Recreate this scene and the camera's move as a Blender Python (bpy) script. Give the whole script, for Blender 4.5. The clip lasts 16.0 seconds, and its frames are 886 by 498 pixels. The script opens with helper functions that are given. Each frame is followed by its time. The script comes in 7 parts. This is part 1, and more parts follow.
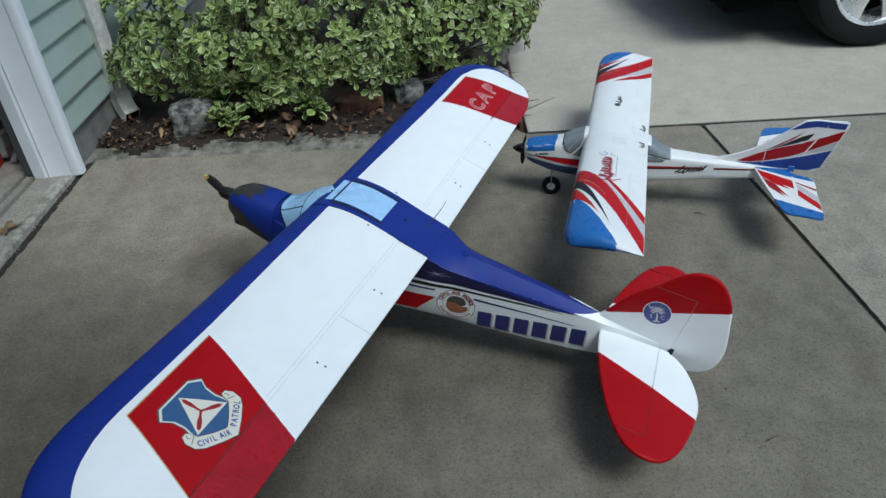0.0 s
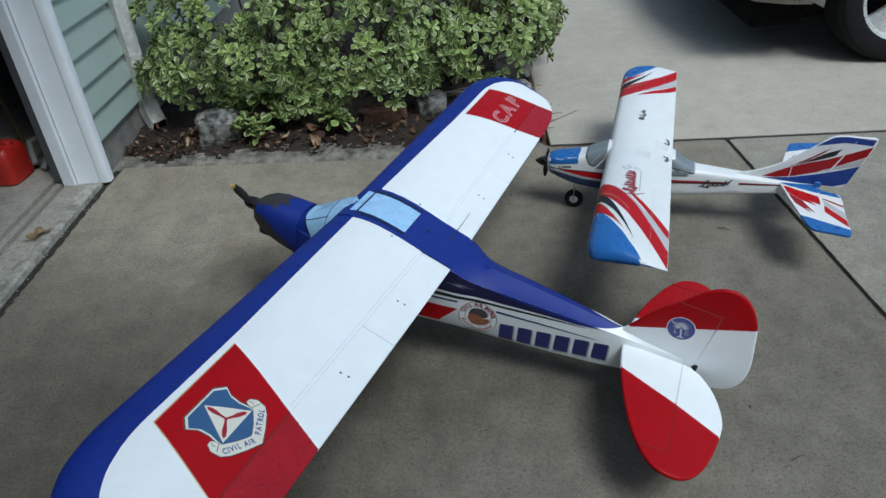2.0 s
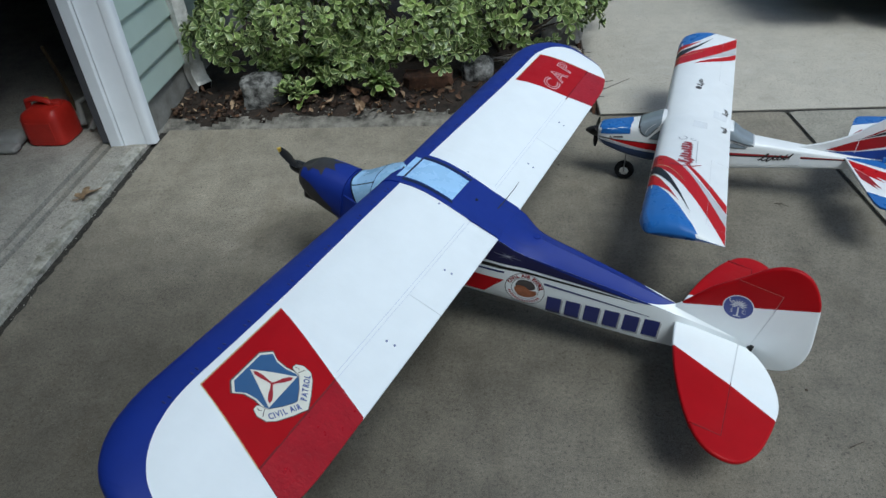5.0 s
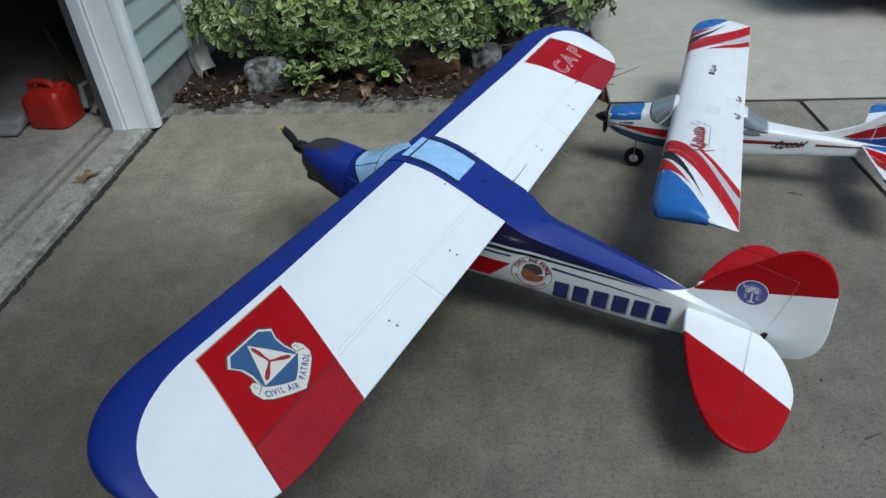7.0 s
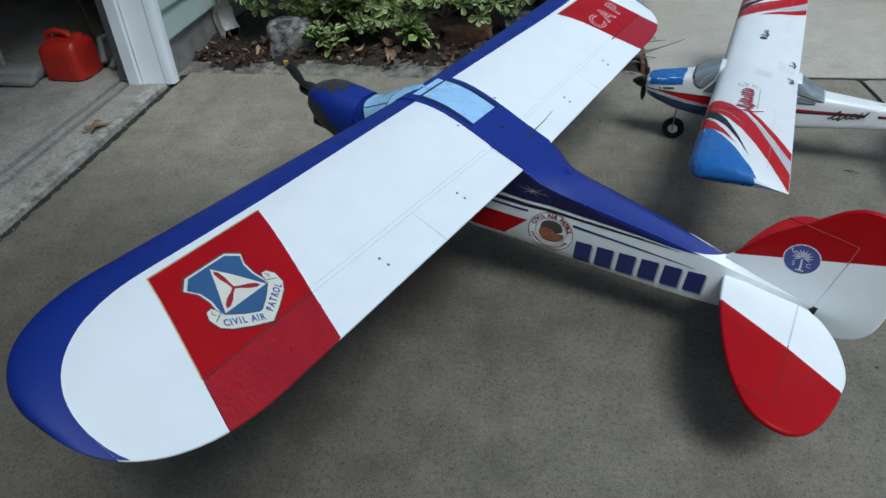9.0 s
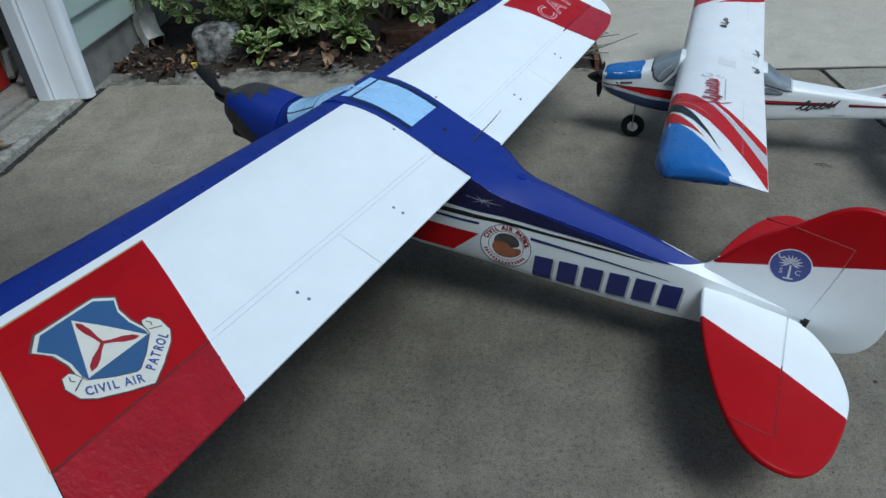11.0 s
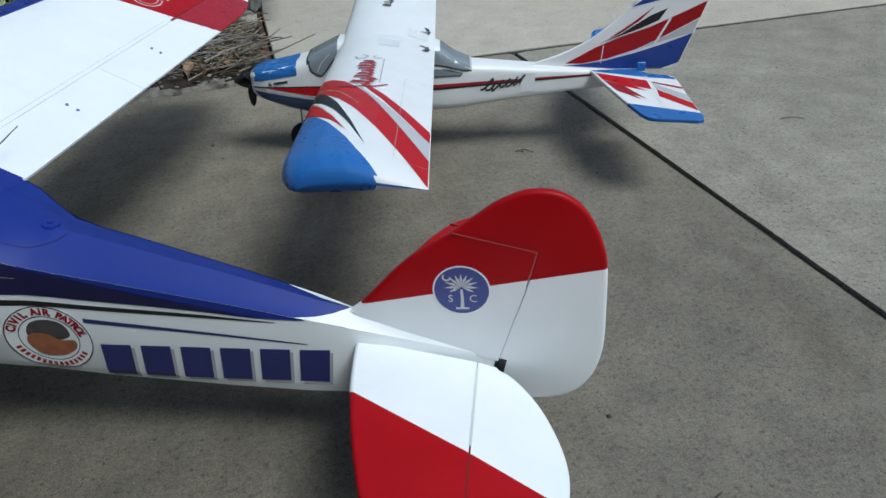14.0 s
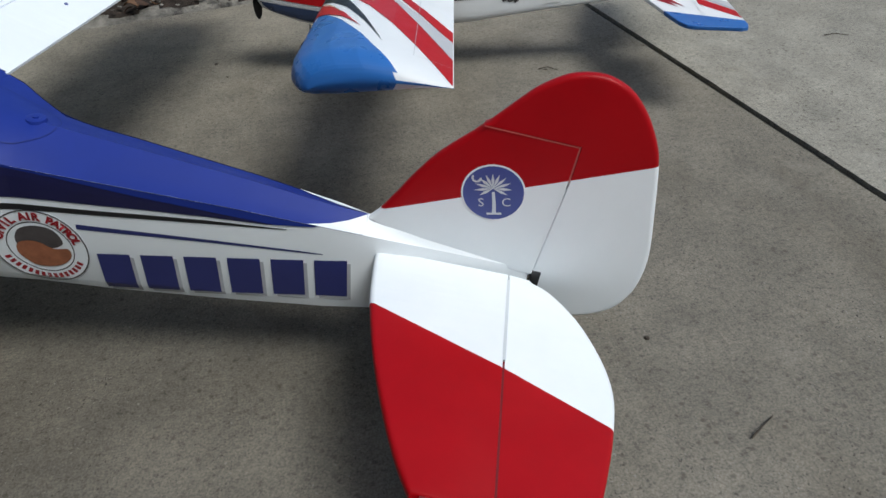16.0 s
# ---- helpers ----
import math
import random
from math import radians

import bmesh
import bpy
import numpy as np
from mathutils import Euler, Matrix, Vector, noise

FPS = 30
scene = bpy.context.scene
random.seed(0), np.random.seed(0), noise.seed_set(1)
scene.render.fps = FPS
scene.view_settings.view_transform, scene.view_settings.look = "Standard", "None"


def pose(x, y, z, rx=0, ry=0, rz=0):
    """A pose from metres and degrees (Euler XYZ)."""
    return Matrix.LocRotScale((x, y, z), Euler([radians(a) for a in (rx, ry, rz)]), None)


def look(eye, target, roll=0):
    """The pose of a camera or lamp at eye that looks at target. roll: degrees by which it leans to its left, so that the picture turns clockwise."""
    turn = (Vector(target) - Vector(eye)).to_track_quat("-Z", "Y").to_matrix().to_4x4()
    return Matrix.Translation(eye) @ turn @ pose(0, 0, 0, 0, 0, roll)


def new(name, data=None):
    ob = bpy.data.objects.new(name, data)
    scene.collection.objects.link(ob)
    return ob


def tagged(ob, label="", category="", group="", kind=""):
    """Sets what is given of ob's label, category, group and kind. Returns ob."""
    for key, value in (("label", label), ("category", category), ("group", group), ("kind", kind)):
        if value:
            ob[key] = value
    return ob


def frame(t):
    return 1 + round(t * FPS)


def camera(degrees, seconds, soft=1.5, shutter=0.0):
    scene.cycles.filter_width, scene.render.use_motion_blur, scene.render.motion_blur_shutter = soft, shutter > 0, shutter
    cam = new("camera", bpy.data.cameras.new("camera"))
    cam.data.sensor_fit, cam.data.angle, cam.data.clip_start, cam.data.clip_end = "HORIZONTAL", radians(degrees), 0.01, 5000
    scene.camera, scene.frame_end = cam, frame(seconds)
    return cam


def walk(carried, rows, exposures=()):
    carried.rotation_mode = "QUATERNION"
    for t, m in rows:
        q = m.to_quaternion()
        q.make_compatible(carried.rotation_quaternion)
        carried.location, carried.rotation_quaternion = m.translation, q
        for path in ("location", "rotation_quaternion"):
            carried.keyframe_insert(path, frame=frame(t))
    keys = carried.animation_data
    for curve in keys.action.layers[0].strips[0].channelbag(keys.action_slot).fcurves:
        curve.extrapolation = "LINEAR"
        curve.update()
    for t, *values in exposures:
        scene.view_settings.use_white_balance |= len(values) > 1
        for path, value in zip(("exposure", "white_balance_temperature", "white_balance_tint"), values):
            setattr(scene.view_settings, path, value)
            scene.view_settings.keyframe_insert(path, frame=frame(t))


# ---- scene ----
from mathutils import geometry

# The camera and its walk
cam = camera(64.7, 16.0)
PATH = [
    (0, (0.04, 0.009, 1.409), (0.018, 1.641, 0.253), -3.4),
    (0.5, (0.054, 0.012, 1.414), (0.131, 1.648, 0.266), -2.4),
    (1, (0.041, 0.017, 1.409), (0.042, 1.649, 0.253), -3.4),
    (1.5, (0.034, 0.013, 1.415), (0.011, 1.659, 0.28), -2.7),
    (2, (0.028, 0.007, 1.416), (-0.045, 1.656, 0.287), -3.6),
    (2.5, (0.017, 0.007, 1.412), (-0.086, 1.648, 0.272), -3.9),
    (3, (0.009, 0.015, 1.402), (-0.11, 1.644, 0.248), -3.8),
    (3.5, (-0.002, 0.029, 1.401), (-0.14, 1.653, 0.242), -3.9),
    (4, (-0.004, 0.027, 1.4), (-0.16, 1.632, 0.217), -3.9),
    (6.3, (-0.003, 0.056, 1.359), (-0.198, 1.644, 0.158), -4.6),
    (6.5, (-0.003, 0.052, 1.353), (-0.201, 1.633, 0.144), -4.3),
    (7, (-0.008, 0.052, 1.33), (-0.2, 1.643, 0.134), -4.0),
    (7.5, (0.002, 0.063, 1.297), (-0.213, 1.648, 0.097), -4.1),
    (8, (0.014, 0.074, 1.255), (-0.291, 1.654, 0.067), -3.7),
    (8.2, (0.019, 0.077, 1.227), (-0.274, 1.647, 0.023), -2.9),
    (10.3, (0.045, 0.228, 1.047), (-0.24, 1.853, -0.082), -4.2),
    (10.5, (0.044, 0.242, 1.045), (-0.242, 1.867, -0.086), -4.4),
    (11, (0.047, 0.3, 1.022), (-0.133, 1.916, -0.141), -3.5),
    (11.5, (0.049, 0.384, 0.997), (0.034, 1.967, -0.225), -3.5),
    (12, (0.084, 0.463, 0.957), (0.17, 2.017, -0.3), -2.5),
    (12.5, (0.176, 0.565, 0.87), (0.281, 2.148, -0.348), -2.3),
    (13, (0.256, 0.606, 0.805), (0.511, 2.136, -0.459), 0.3),
    (13.5, (0.324, 0.642, 0.784), (0.722, 2.222, -0.375), 0.4),
    (14, (0.355, 0.676, 0.759), (0.771, 2.289, -0.347), -2.3),
    (14.5, (0.363, 0.704, 0.734), (0.747, 2.32, -0.381), -3.5),
    (15, (0.36, 0.712, 0.711), (0.706, 2.29, -0.468), -4.6),
    (15.5, (0.355, 0.713, 0.694), (0.682, 2.269, -0.521), -4.9),
    (16, (0.34, 0.72, 0.671), (0.708, 2.256, -0.556), -2.7),
]
EXPOSURES = [(0.0, -0.10, 5750, -1.0), (8.0, -0.10, 5720, -1.0), (10.5, -0.13, 5500, -1.5), (12.5, -0.14, 5500, -1.0), (13.5, -0.02, 5800, 0.0), (14.5, 0.03, 5820, 1.0), (15.0, 0.05, 5900, 1.8), (15.5, 0.08, 6000, 2.6), (16.0, 0.12, 6130, 4.0)]
walk(cam, [(t, look(eye, target, roll)) for t, eye, target, roll in PATH], EXPOSURES)

# World and sun: hazy bright day, the sun high over the right shoulder
world = bpy.data.worlds.new("sky")
scene.world = world
world.use_nodes = True
wn = world.node_tree.nodes
sky = wn.new("ShaderNodeTexSky")
sky.sky_type, sky.sun_disc = "NISHITA", False
SUN_TO = Vector((0.36, -0.50, 1.0)).normalized()
sky.sun_elevation = math.asin(SUN_TO.z)
sky.sun_rotation = math.atan2(SUN_TO.x, SUN_TO.y)
sky.dust_density, sky.air_density = 3.0, 1.0
world.node_tree.links.new(sky.outputs[0], wn["Background"].inputs[0])
wn["Background"].inputs[1].default_value = 0.116
sun = new("sun", bpy.data.lights.new("sun", "SUN"))
sun.data.energy, sun.data.angle, sun.data.color = 2.1, radians(22.0), (1.0, 0.985, 0.96)
sun.matrix_world = look(SUN_TO * 20, (0, 0, 0))


# ---- materials ----
def nodes_of(name):
    m = bpy.data.materials.new(name)
    m.use_nodes = True
    t = m.node_tree
    return m, t, t.nodes["Principled BSDF"]


def link(t, a, b):
    t.links.new(a, b)


def coords(t, scale=(1, 1, 1)):
    c, m = t.nodes.new("ShaderNodeTexCoord"), t.nodes.new("ShaderNodeMapping")
    m.inputs["Scale"].default_value = scale
    link(t, c.outputs["Object"], m.inputs[0])
    return m.outputs[0]


def noisy(t, vec, scale, detail=4.0, rough=0.6):
    n = t.nodes.new("ShaderNodeTexNoise")
    n.inputs["Scale"].default_value, n.inputs["Detail"].default_value = scale, detail
    n.inputs["Roughness"].default_value = rough
    link(t, vec, n.inputs["Vector"])
    return n.outputs[0]


def ramp(t, fac, stops):
    r = t.nodes.new("ShaderNodeValToRGB")
    while len(r.color_ramp.elements) < len(stops):
        r.color_ramp.elements.new(0.5)
    for e, (p, c) in zip(r.color_ramp.elements, stops):
        e.position = p
        e.color = (*c, 1) if len(c) == 3 else (c[0], c[0], c[0], 1)
    link(t, fac, r.inputs[0])
    return r.outputs[0]


def mixed(t, kind, fac, a, b):
    m = t.nodes.new("ShaderNodeMix")
    m.data_type, m.blend_type = "RGBA", kind
    for k, v in ((0, fac), (6, a), (7, b)):
        if isinstance(v, (int, float)):
            m.inputs[k].default_value = v
        elif isinstance(v, tuple):
            m.inputs[k].default_value = (*v, 1)
        else:
            link(t, v, m.inputs[k])
    return m.outputs[2]


def bumped(t, bsdf, height, strength, distance):
    b = t.nodes.new("ShaderNodeBump")
    b.inputs["Strength"].default_value, b.inputs["Distance"].default_value = strength, distance
    link(t, height, b.inputs["Height"])
    link(t, b.outputs[0], bsdf.inputs["Normal"])


def plain(name, rgb, rough=0.5, metal=0.0, vary=0.06, scale=18.0, grain=0.15, grain_scale=260.0, coat=0.0, spec=0.5, wavy=0.0, depth=0.0006):
    """A painted or moulded surface: soft blotches, fine grain, uneven gloss."""
    m, t, b = nodes_of(name)
    v = coords(t)
    blotch = noisy(t, v, scale, 5)
    dark, light = tuple(c * (1 - vary) for c in rgb), tuple(min(1, c * (1 + vary)) for c in rgb)
    link(t, ramp(t, blotch, [(0.3, dark), (0.7, light)]), b.inputs["Base Color"])
    link(t, ramp(t, noisy(t, v, scale * 2.3, 3), [(0.3, (max(0.02, rough - 0.07),)), (0.7, (min(1, rough + 0.07),))]), b.inputs["Roughness"])
    b.inputs["Metallic"].default_value = metal
    b.inputs["Specular IOR Level"].default_value = spec
    b.inputs["Coat Weight"].default_value = coat
    b.inputs["Coat Roughness"].default_value = 0.12
    if grain:
        bumped(t, b, noisy(t, v, grain_scale, 2), grain, depth)
    if wavy:
        # slack skin: shallow waves running across the span
        w = t.nodes.new("ShaderNodeBump")
        w.inputs["Strength"].default_value, w.inputs["Distance"].default_value = wavy, 0.004
        link(t, noisy(t, coords(t, (2.0, 16.0, 2.0)), 1.6, 3), w.inputs["Height"])
        link(t, w.outputs[0], b.inputs["Normal"].links[0].from_node.inputs["Normal"])
    return m


def half_of(t, value):
    h = t.nodes.new("ShaderNodeMath")
    h.operation = "MULTIPLY"
    h.inputs[1].default_value = 0.5
    link(t, value, h.inputs[0])
    return h.outputs[0]


def concrete(name, tone=(0.176, 0.163, 0.139), pits=1.0, shade_and_smudges=(), brown=0.0, even=0.0, pale=()):
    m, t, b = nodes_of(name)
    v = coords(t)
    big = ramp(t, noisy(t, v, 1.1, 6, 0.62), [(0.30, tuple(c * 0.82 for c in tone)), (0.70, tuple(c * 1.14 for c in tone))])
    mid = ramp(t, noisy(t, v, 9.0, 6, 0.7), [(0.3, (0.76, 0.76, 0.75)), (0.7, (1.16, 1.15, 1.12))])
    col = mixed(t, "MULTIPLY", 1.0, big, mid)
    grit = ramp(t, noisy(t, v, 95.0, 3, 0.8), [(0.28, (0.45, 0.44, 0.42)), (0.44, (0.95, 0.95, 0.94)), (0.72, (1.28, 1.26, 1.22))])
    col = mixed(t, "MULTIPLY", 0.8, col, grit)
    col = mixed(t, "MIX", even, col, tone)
    # salt and pepper of sand grains
    col = mixed(t, "MULTIPLY", 0.9, col, ramp(t, noisy(t, v, 320.0, 2, 0.6), [(0.34, (0.74, 0.74, 0.73)), (0.50, (1.0, 1.0, 1.0)), (0.66, (1.24, 1.23, 1.22))]))
    # small dark specks of bare aggregate, scattered unevenly
    sp = t.nodes.new("ShaderNodeTexVoronoi")
    sp.inputs["Scale"].default_value = 55.0
    link(t, v, sp.inputs["Vector"])
    speck = ramp(t, sp.outputs[0], [(0.08, (1.0,)), (0.22, (0.0,))])
    where = ramp(t, noisy(t, v, 4.0, 4), [(0.36, (0.0,)), (0.60, (1.0,))])
    col = mixed(t, "MIX", mixed(t, "MULTIPLY", 1.0, mixed(t, "MULTIPLY", 1.0, speck, where), (0.8, 0.8, 0.8)), col, (0.085, 0.075, 0.06))
    stain = ramp(t, noisy(t, v, 2.4, 7, 0.72), [(0.58, (0.0,)), (0.78, (0.45,))])
    col = mixed(t, "MIX", stain, col, tuple(c * 0.55 for c in (0.30, 0.26, 0.20)))
    # long brown drag marks
    drag = ramp(t, noisy(t, coords(t, (5.0, 1.6, 1.0)), 1.0, 7, 0.70), [(0.52, (0.0,)), (0.70, (brown,))])
    col = mixed(t, "MIX", drag, col, (tone[0] * 0.60, tone[0] * 0.50, tone[0] * 0.36))
    # worn pale scuffs
    scuff = ramp(t, noisy(t, coords(t, (3.0, 4.2, 1.0)), 1.9, 8, 0.75), [(0.55, (0.0,)), (0.72, (0.30,))])
    col = mixed(t, "MIX", scuff, col, tuple(min(0.6, c * 1.6) for c in tone))
    # shade and a smudge painted dark, daylight painted pale, rims ragged: centre, radii, depth
    for cx, cy, rx, ry, deep, tint in [(*k, (0.46, 0.45, 0.43)) for k in shade_and_smudges] + [(*k, (1.62, 1.60, 1.56)) for k in pale]:
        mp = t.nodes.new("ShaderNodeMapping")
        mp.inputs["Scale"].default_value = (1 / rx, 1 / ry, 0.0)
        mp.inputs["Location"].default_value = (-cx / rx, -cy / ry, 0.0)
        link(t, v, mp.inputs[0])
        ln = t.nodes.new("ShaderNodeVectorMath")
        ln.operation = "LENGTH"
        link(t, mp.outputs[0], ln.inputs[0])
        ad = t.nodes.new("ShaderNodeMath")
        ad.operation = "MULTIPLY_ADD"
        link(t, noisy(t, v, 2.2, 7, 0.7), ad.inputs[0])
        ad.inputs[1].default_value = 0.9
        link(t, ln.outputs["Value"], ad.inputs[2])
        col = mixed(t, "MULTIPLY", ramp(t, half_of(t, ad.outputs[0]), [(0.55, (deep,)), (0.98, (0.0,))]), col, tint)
    # fine pits and pale sand grains, thick in some patches and thin in others
    crowd = ramp(t, noisy(t, v, 5.5, 5, 0.7), [(0.40, (0.15,)), (0.62, (1.0,))])
    deep_pit = None
    for scale, tint, edge, much in ((210.0, (0.040, 0.036, 0.030), 0.635, 0.85), (240.0, (0.42, 0.41, 0.385), 0.65, 0.30), (95.0, (0.06, 0.054, 0.045), 0.70, 0.6)):
        dot = ramp(t, noisy(t, coords(t, (1.0, 0.8, 1.0)), scale, 2, 0.5), [(edge, (0.0,)), (edge + 0.05, (much,))])
        spot = mixed(t, "MULTIPLY", 1.0, dot, crowd)
        col = mixed(t, "MIX", spot, col, tint)
        deep_pit = deep_pit or spot
    link(t, col, b.inputs["Base Color"])
    b.inputs["Roughness"].default_value = 0.93
    b.inputs["Specular IOR Level"].default_value = 0.25
    h = mixed(t, "MULTIPLY", 1.0, noisy(t, v, 130.0, 4, 0.75), noisy(t, v, 30.0, 3, 0.6))
    h = mixed(t, "SUBTRACT", 0.8, h, deep_pit)
    bumped(t, b, h, 0.55 * pits, 0.004)
    return m


def leafy(name, body, edge, shine=0.42):
    """A leaf with a paler margin, by the leaf's own cross coordinate."""
    m, t, b = nodes_of(name)
    uv = t.nodes.new("ShaderNodeUVMap")
    sep = t.nodes.new("ShaderNodeSeparateXYZ")
    link(t, uv.outputs[0], sep.inputs[0])
    geo = t.nodes.new("ShaderNodeNewGeometry")
    rnd = ramp(t, geo.outputs["Random Per Island"], [(0.0, tuple(c * 0.50 for c in body)), (0.6, body), (1.0, tuple(min(1, c * 1.45) for c in body))])
    wob = noisy(t, coords(t), 60.0, 3)
    add = t.nodes.new("ShaderNodeMath")
    add.operation = "MULTIPLY_ADD"
    link(t, wob, add.inputs[0])
    add.inputs[1].default_value = 0.35
    link(t, sep.outputs[0], add.inputs[2])
    # broad noise makes some sprays darker and greener, others paler
    rnd = mixed(t, "MULTIPLY", 1.0, rnd, ramp(t, noisy(t, coords(t), 6.5, 3, 0.6), [(0.36, (0.42, 0.46, 0.40)), (0.52, (0.95, 0.95, 0.90)), (0.66, (1.45, 1.35, 1.15))]))
    col = mixed(t, "MIX", ramp(t, add.outputs[0], [(0.84, (0.0,)), (1.16, (0.76,))]), rnd, edge)
    link(t, col, b.inputs["Base Color"])
    b.inputs["Roughness"].default_value = shine
    b.inputs["Subsurface Weight"].default_value = 0.0
    b.inputs["Transmission Weight"].default_value = 0.0
    bumped(t, b, noisy(t, coords(t), 140.0, 2), 0.2, 0.001)
    return m


def rocky(name, a, c, scale=9.0, lo=0.35, hi=0.62):
    m, t, b = nodes_of(name)
    v = coords(t)
    col = ramp(t, noisy(t, v, scale, 9, 0.72), [(lo, a), (hi, c)])
    link(t, col, b.inputs["Base Color"])
    b.inputs["Roughness"].default_value = 0.9
    bumped(t, b, noisy(t, v, scale * 4, 8, 0.7), 0.8, 0.01)
    return m


def islands(name, stops, rough=0.8):
    """Loose litter: each piece its own tone."""
    m, t, b = nodes_of(name)
    geo = t.nodes.new("ShaderNodeNewGeometry")
    col = ramp(t, geo.outputs["Random Per Island"], stops)
    col = mixed(t, "MULTIPLY", 1.0, col, ramp(t, noisy(t, coords(t), 70.0, 4), [(0.3, (0.7, 0.7, 0.7)), (0.7, (1.15, 1.15, 1.15))]))
    link(t, col, b.inputs["Base Color"])
    b.inputs["Roughness"].default_value = rough
    return m


# Dark spots paint shade near the big model; pale ones the brighter bed side.
CONCRETE = concrete("driveway_concrete", (0.195, 0.177, 0.150), brown=0.45, shade_and_smudges=((-1.02, 0.98, 0.75, 0.66, 0.55), (0.06, 1.54, 0.50, 0.30, 0.6), (-0.62, 2.02, 0.20, 0.14, 0.75)), pale=((-0.95, 2.55, 0.95, 0.55, 0.75), (0.75, 2.70, 0.6, 0.25, 0.4)))
# Far and side bays carry stronger daylight as paler base tones.
FAR_CONCRETE = concrete("sunlit_far_concrete", (0.455, 0.420, 0.366), 0.6, even=0.55)
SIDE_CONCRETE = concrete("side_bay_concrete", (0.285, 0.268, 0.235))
GARAGE_CONCRETE = concrete("garage_concrete", (0.405, 0.385, 0.355), 0.8, brown=0.45)
SILL_MORTAR = rocky("sill_mortar", (0.17, 0.16, 0.12), (0.52, 0.50, 0.45), 20)
JOINT = rocky("joint_dirt", (0.014, 0.012, 0.010), (0.055, 0.049, 0.040), 40)
SOIL = rocky("bed_soil", (0.010, 0.007, 0.005), (0.040, 0.026, 0.018), 22)
GRIME = rocky("bed_edge_grime", (0.05, 0.044, 0.038), (0.28, 0.26, 0.225), 15)
EARTH = rocky("far_ground", (0.07, 0.08, 0.035), (0.16, 0.15, 0.08), 2)
STONE = rocky("grey_stone", (0.035, 0.033, 0.031), (0.46, 0.45, 0.43), 13, 0.42, 0.66)
RUST_STONE = rocky("reddish_stone", (0.03, 0.018, 0.014), (0.16, 0.075, 0.042), 12)
DRY_LEAF = rocky("dry_oak_leaf", (0.16, 0.10, 0.055), (0.36, 0.25, 0.14), 30)
PALE_STONE = rocky("pale_stone", (0.22, 0.20, 0.18), (0.5, 0.48, 0.44), 12)
TRIM = plain("white_trim_paint", (0.83, 0.86, 0.91), 0.42, vary=0.04, scale=6, grain=0.1, grain_scale=120)
SIDING = plain("sage_vinyl_siding", (0.44, 0.53, 0.49), 0.55, vary=0.05, scale=4, grain=0.25, grain_scale=90)
FOUND = rocky("foundation_parge", (0.20, 0.19, 0.175), (0.32, 0.31, 0.29), 7)
DARK_SEAL = plain("dark_rubber_seal", (0.075, 0.075, 0.085), 0.7)
# Darker than the walls themselves: the unlit garage's gloom is painted in.
INNER_WALL = plain("garage_gloom_wall", (0.050, 0.044, 0.038), 0.9)
ROOF = plain("roof_shingle", (0.10, 0.095, 0.09), 0.9)

WHITE = plain("white_foam_paint", (0.83, 0.86, 0.885), 0.40, vary=0.022, scale=14, grain=0.10, grain_scale=420, wavy=0.35)
BLUE = plain("royal_blue_paint", (0.010, 0.027, 0.225), 0.50, vary=0.07, scale=10, grain=0.10, grain_scale=420, spec=0.36)
RED_CRINKLED = plain("crinkled_red_film", (0.33, 0.004, 0.010), 0.34, vary=0.12, scale=25, grain=1.0, grain_scale=130, spec=0.45, depth=0.0012)
RED = plain("bright_red_film", (0.35, 0.002, 0.006), 0.42, vary=0.07, scale=12, grain=0.22, grain_scale=330, spec=0.18)
GLASS_BLUE = plain("sky_blue_window_paint", (0.36, 0.58, 0.86), 0.28, vary=0.05, scale=9, grain=0.06)
CHARCOAL = plain("charcoal_paint", (0.035, 0.032, 0.033), 0.45, vary=0.15, scale=30)
BLACK = plain("black_film", (0.012, 0.012, 0.014), 0.4)
FIN_BLUE = plain("deep_blue_foam_paint", (0.018, 0.050, 0.26), 0.34, vary=0.06)
# Deeper than the wing's scarlet: shade on the fin's side is mixed in.
FIN_RED = plain("shaded_red_foam_paint", (0.31, 0.006, 0.010), 0.36, vary=0.08, spec=0.3)
FLANK_NAVY = plain("dark_navy_side_paint", (0.010, 0.010, 0.062), 0.42)
SEAM_BLUE = plain("blue_seam_line", (0.009, 0.022, 0.170), 0.6)
NAVY = plain("navy_film", (0.022, 0.028, 0.14), 0.4)
SLATE = plain("slate_blue_film", (0.030, 0.048, 0.105), 0.4)
DULL_SILVER = plain("dull_silver_film", (0.40, 0.41, 0.50), 0.45)
SILVER_EDGE = plain("silver_grey_film", (0.42, 0.43, 0.46), 0.4)
GOLD = plain("gold_line_film", (0.52, 0.38, 0.20), 0.4)
EMBLEM_BLUE = plain("emblem_blue_film", (0.040, 0.102, 0.235), 0.4, vary=0.05)
EMBLEM_RED = plain("emblem_dark_red_film", (0.30, 0.012, 0.02), 0.4)
PALE_INK = plain("pale_grey_ink", (0.60, 0.63, 0.68), 0.45)
CREAM = plain("cream_film", (0.70, 0.68, 0.60), 0.45)
SEAL_BLUE = plain("seal_blue_film", (0.05, 0.075, 0.27), 0.4, vary=0.05)
BROWN = plain("brown_film", (0.30, 0.11, 0.055), 0.45, vary=0.3, scale=60)
GREY_BROWN = plain("grey_brown_film", (0.07, 0.06, 0.06), 0.45, vary=0.3, scale=60)
LETTER_PINK = plain("pinkish_letter_edge", (0.62, 0.46, 0.48), 0.5)
PALE_RED = plain("pale_red_film", (0.50, 0.12, 0.10), 0.6)
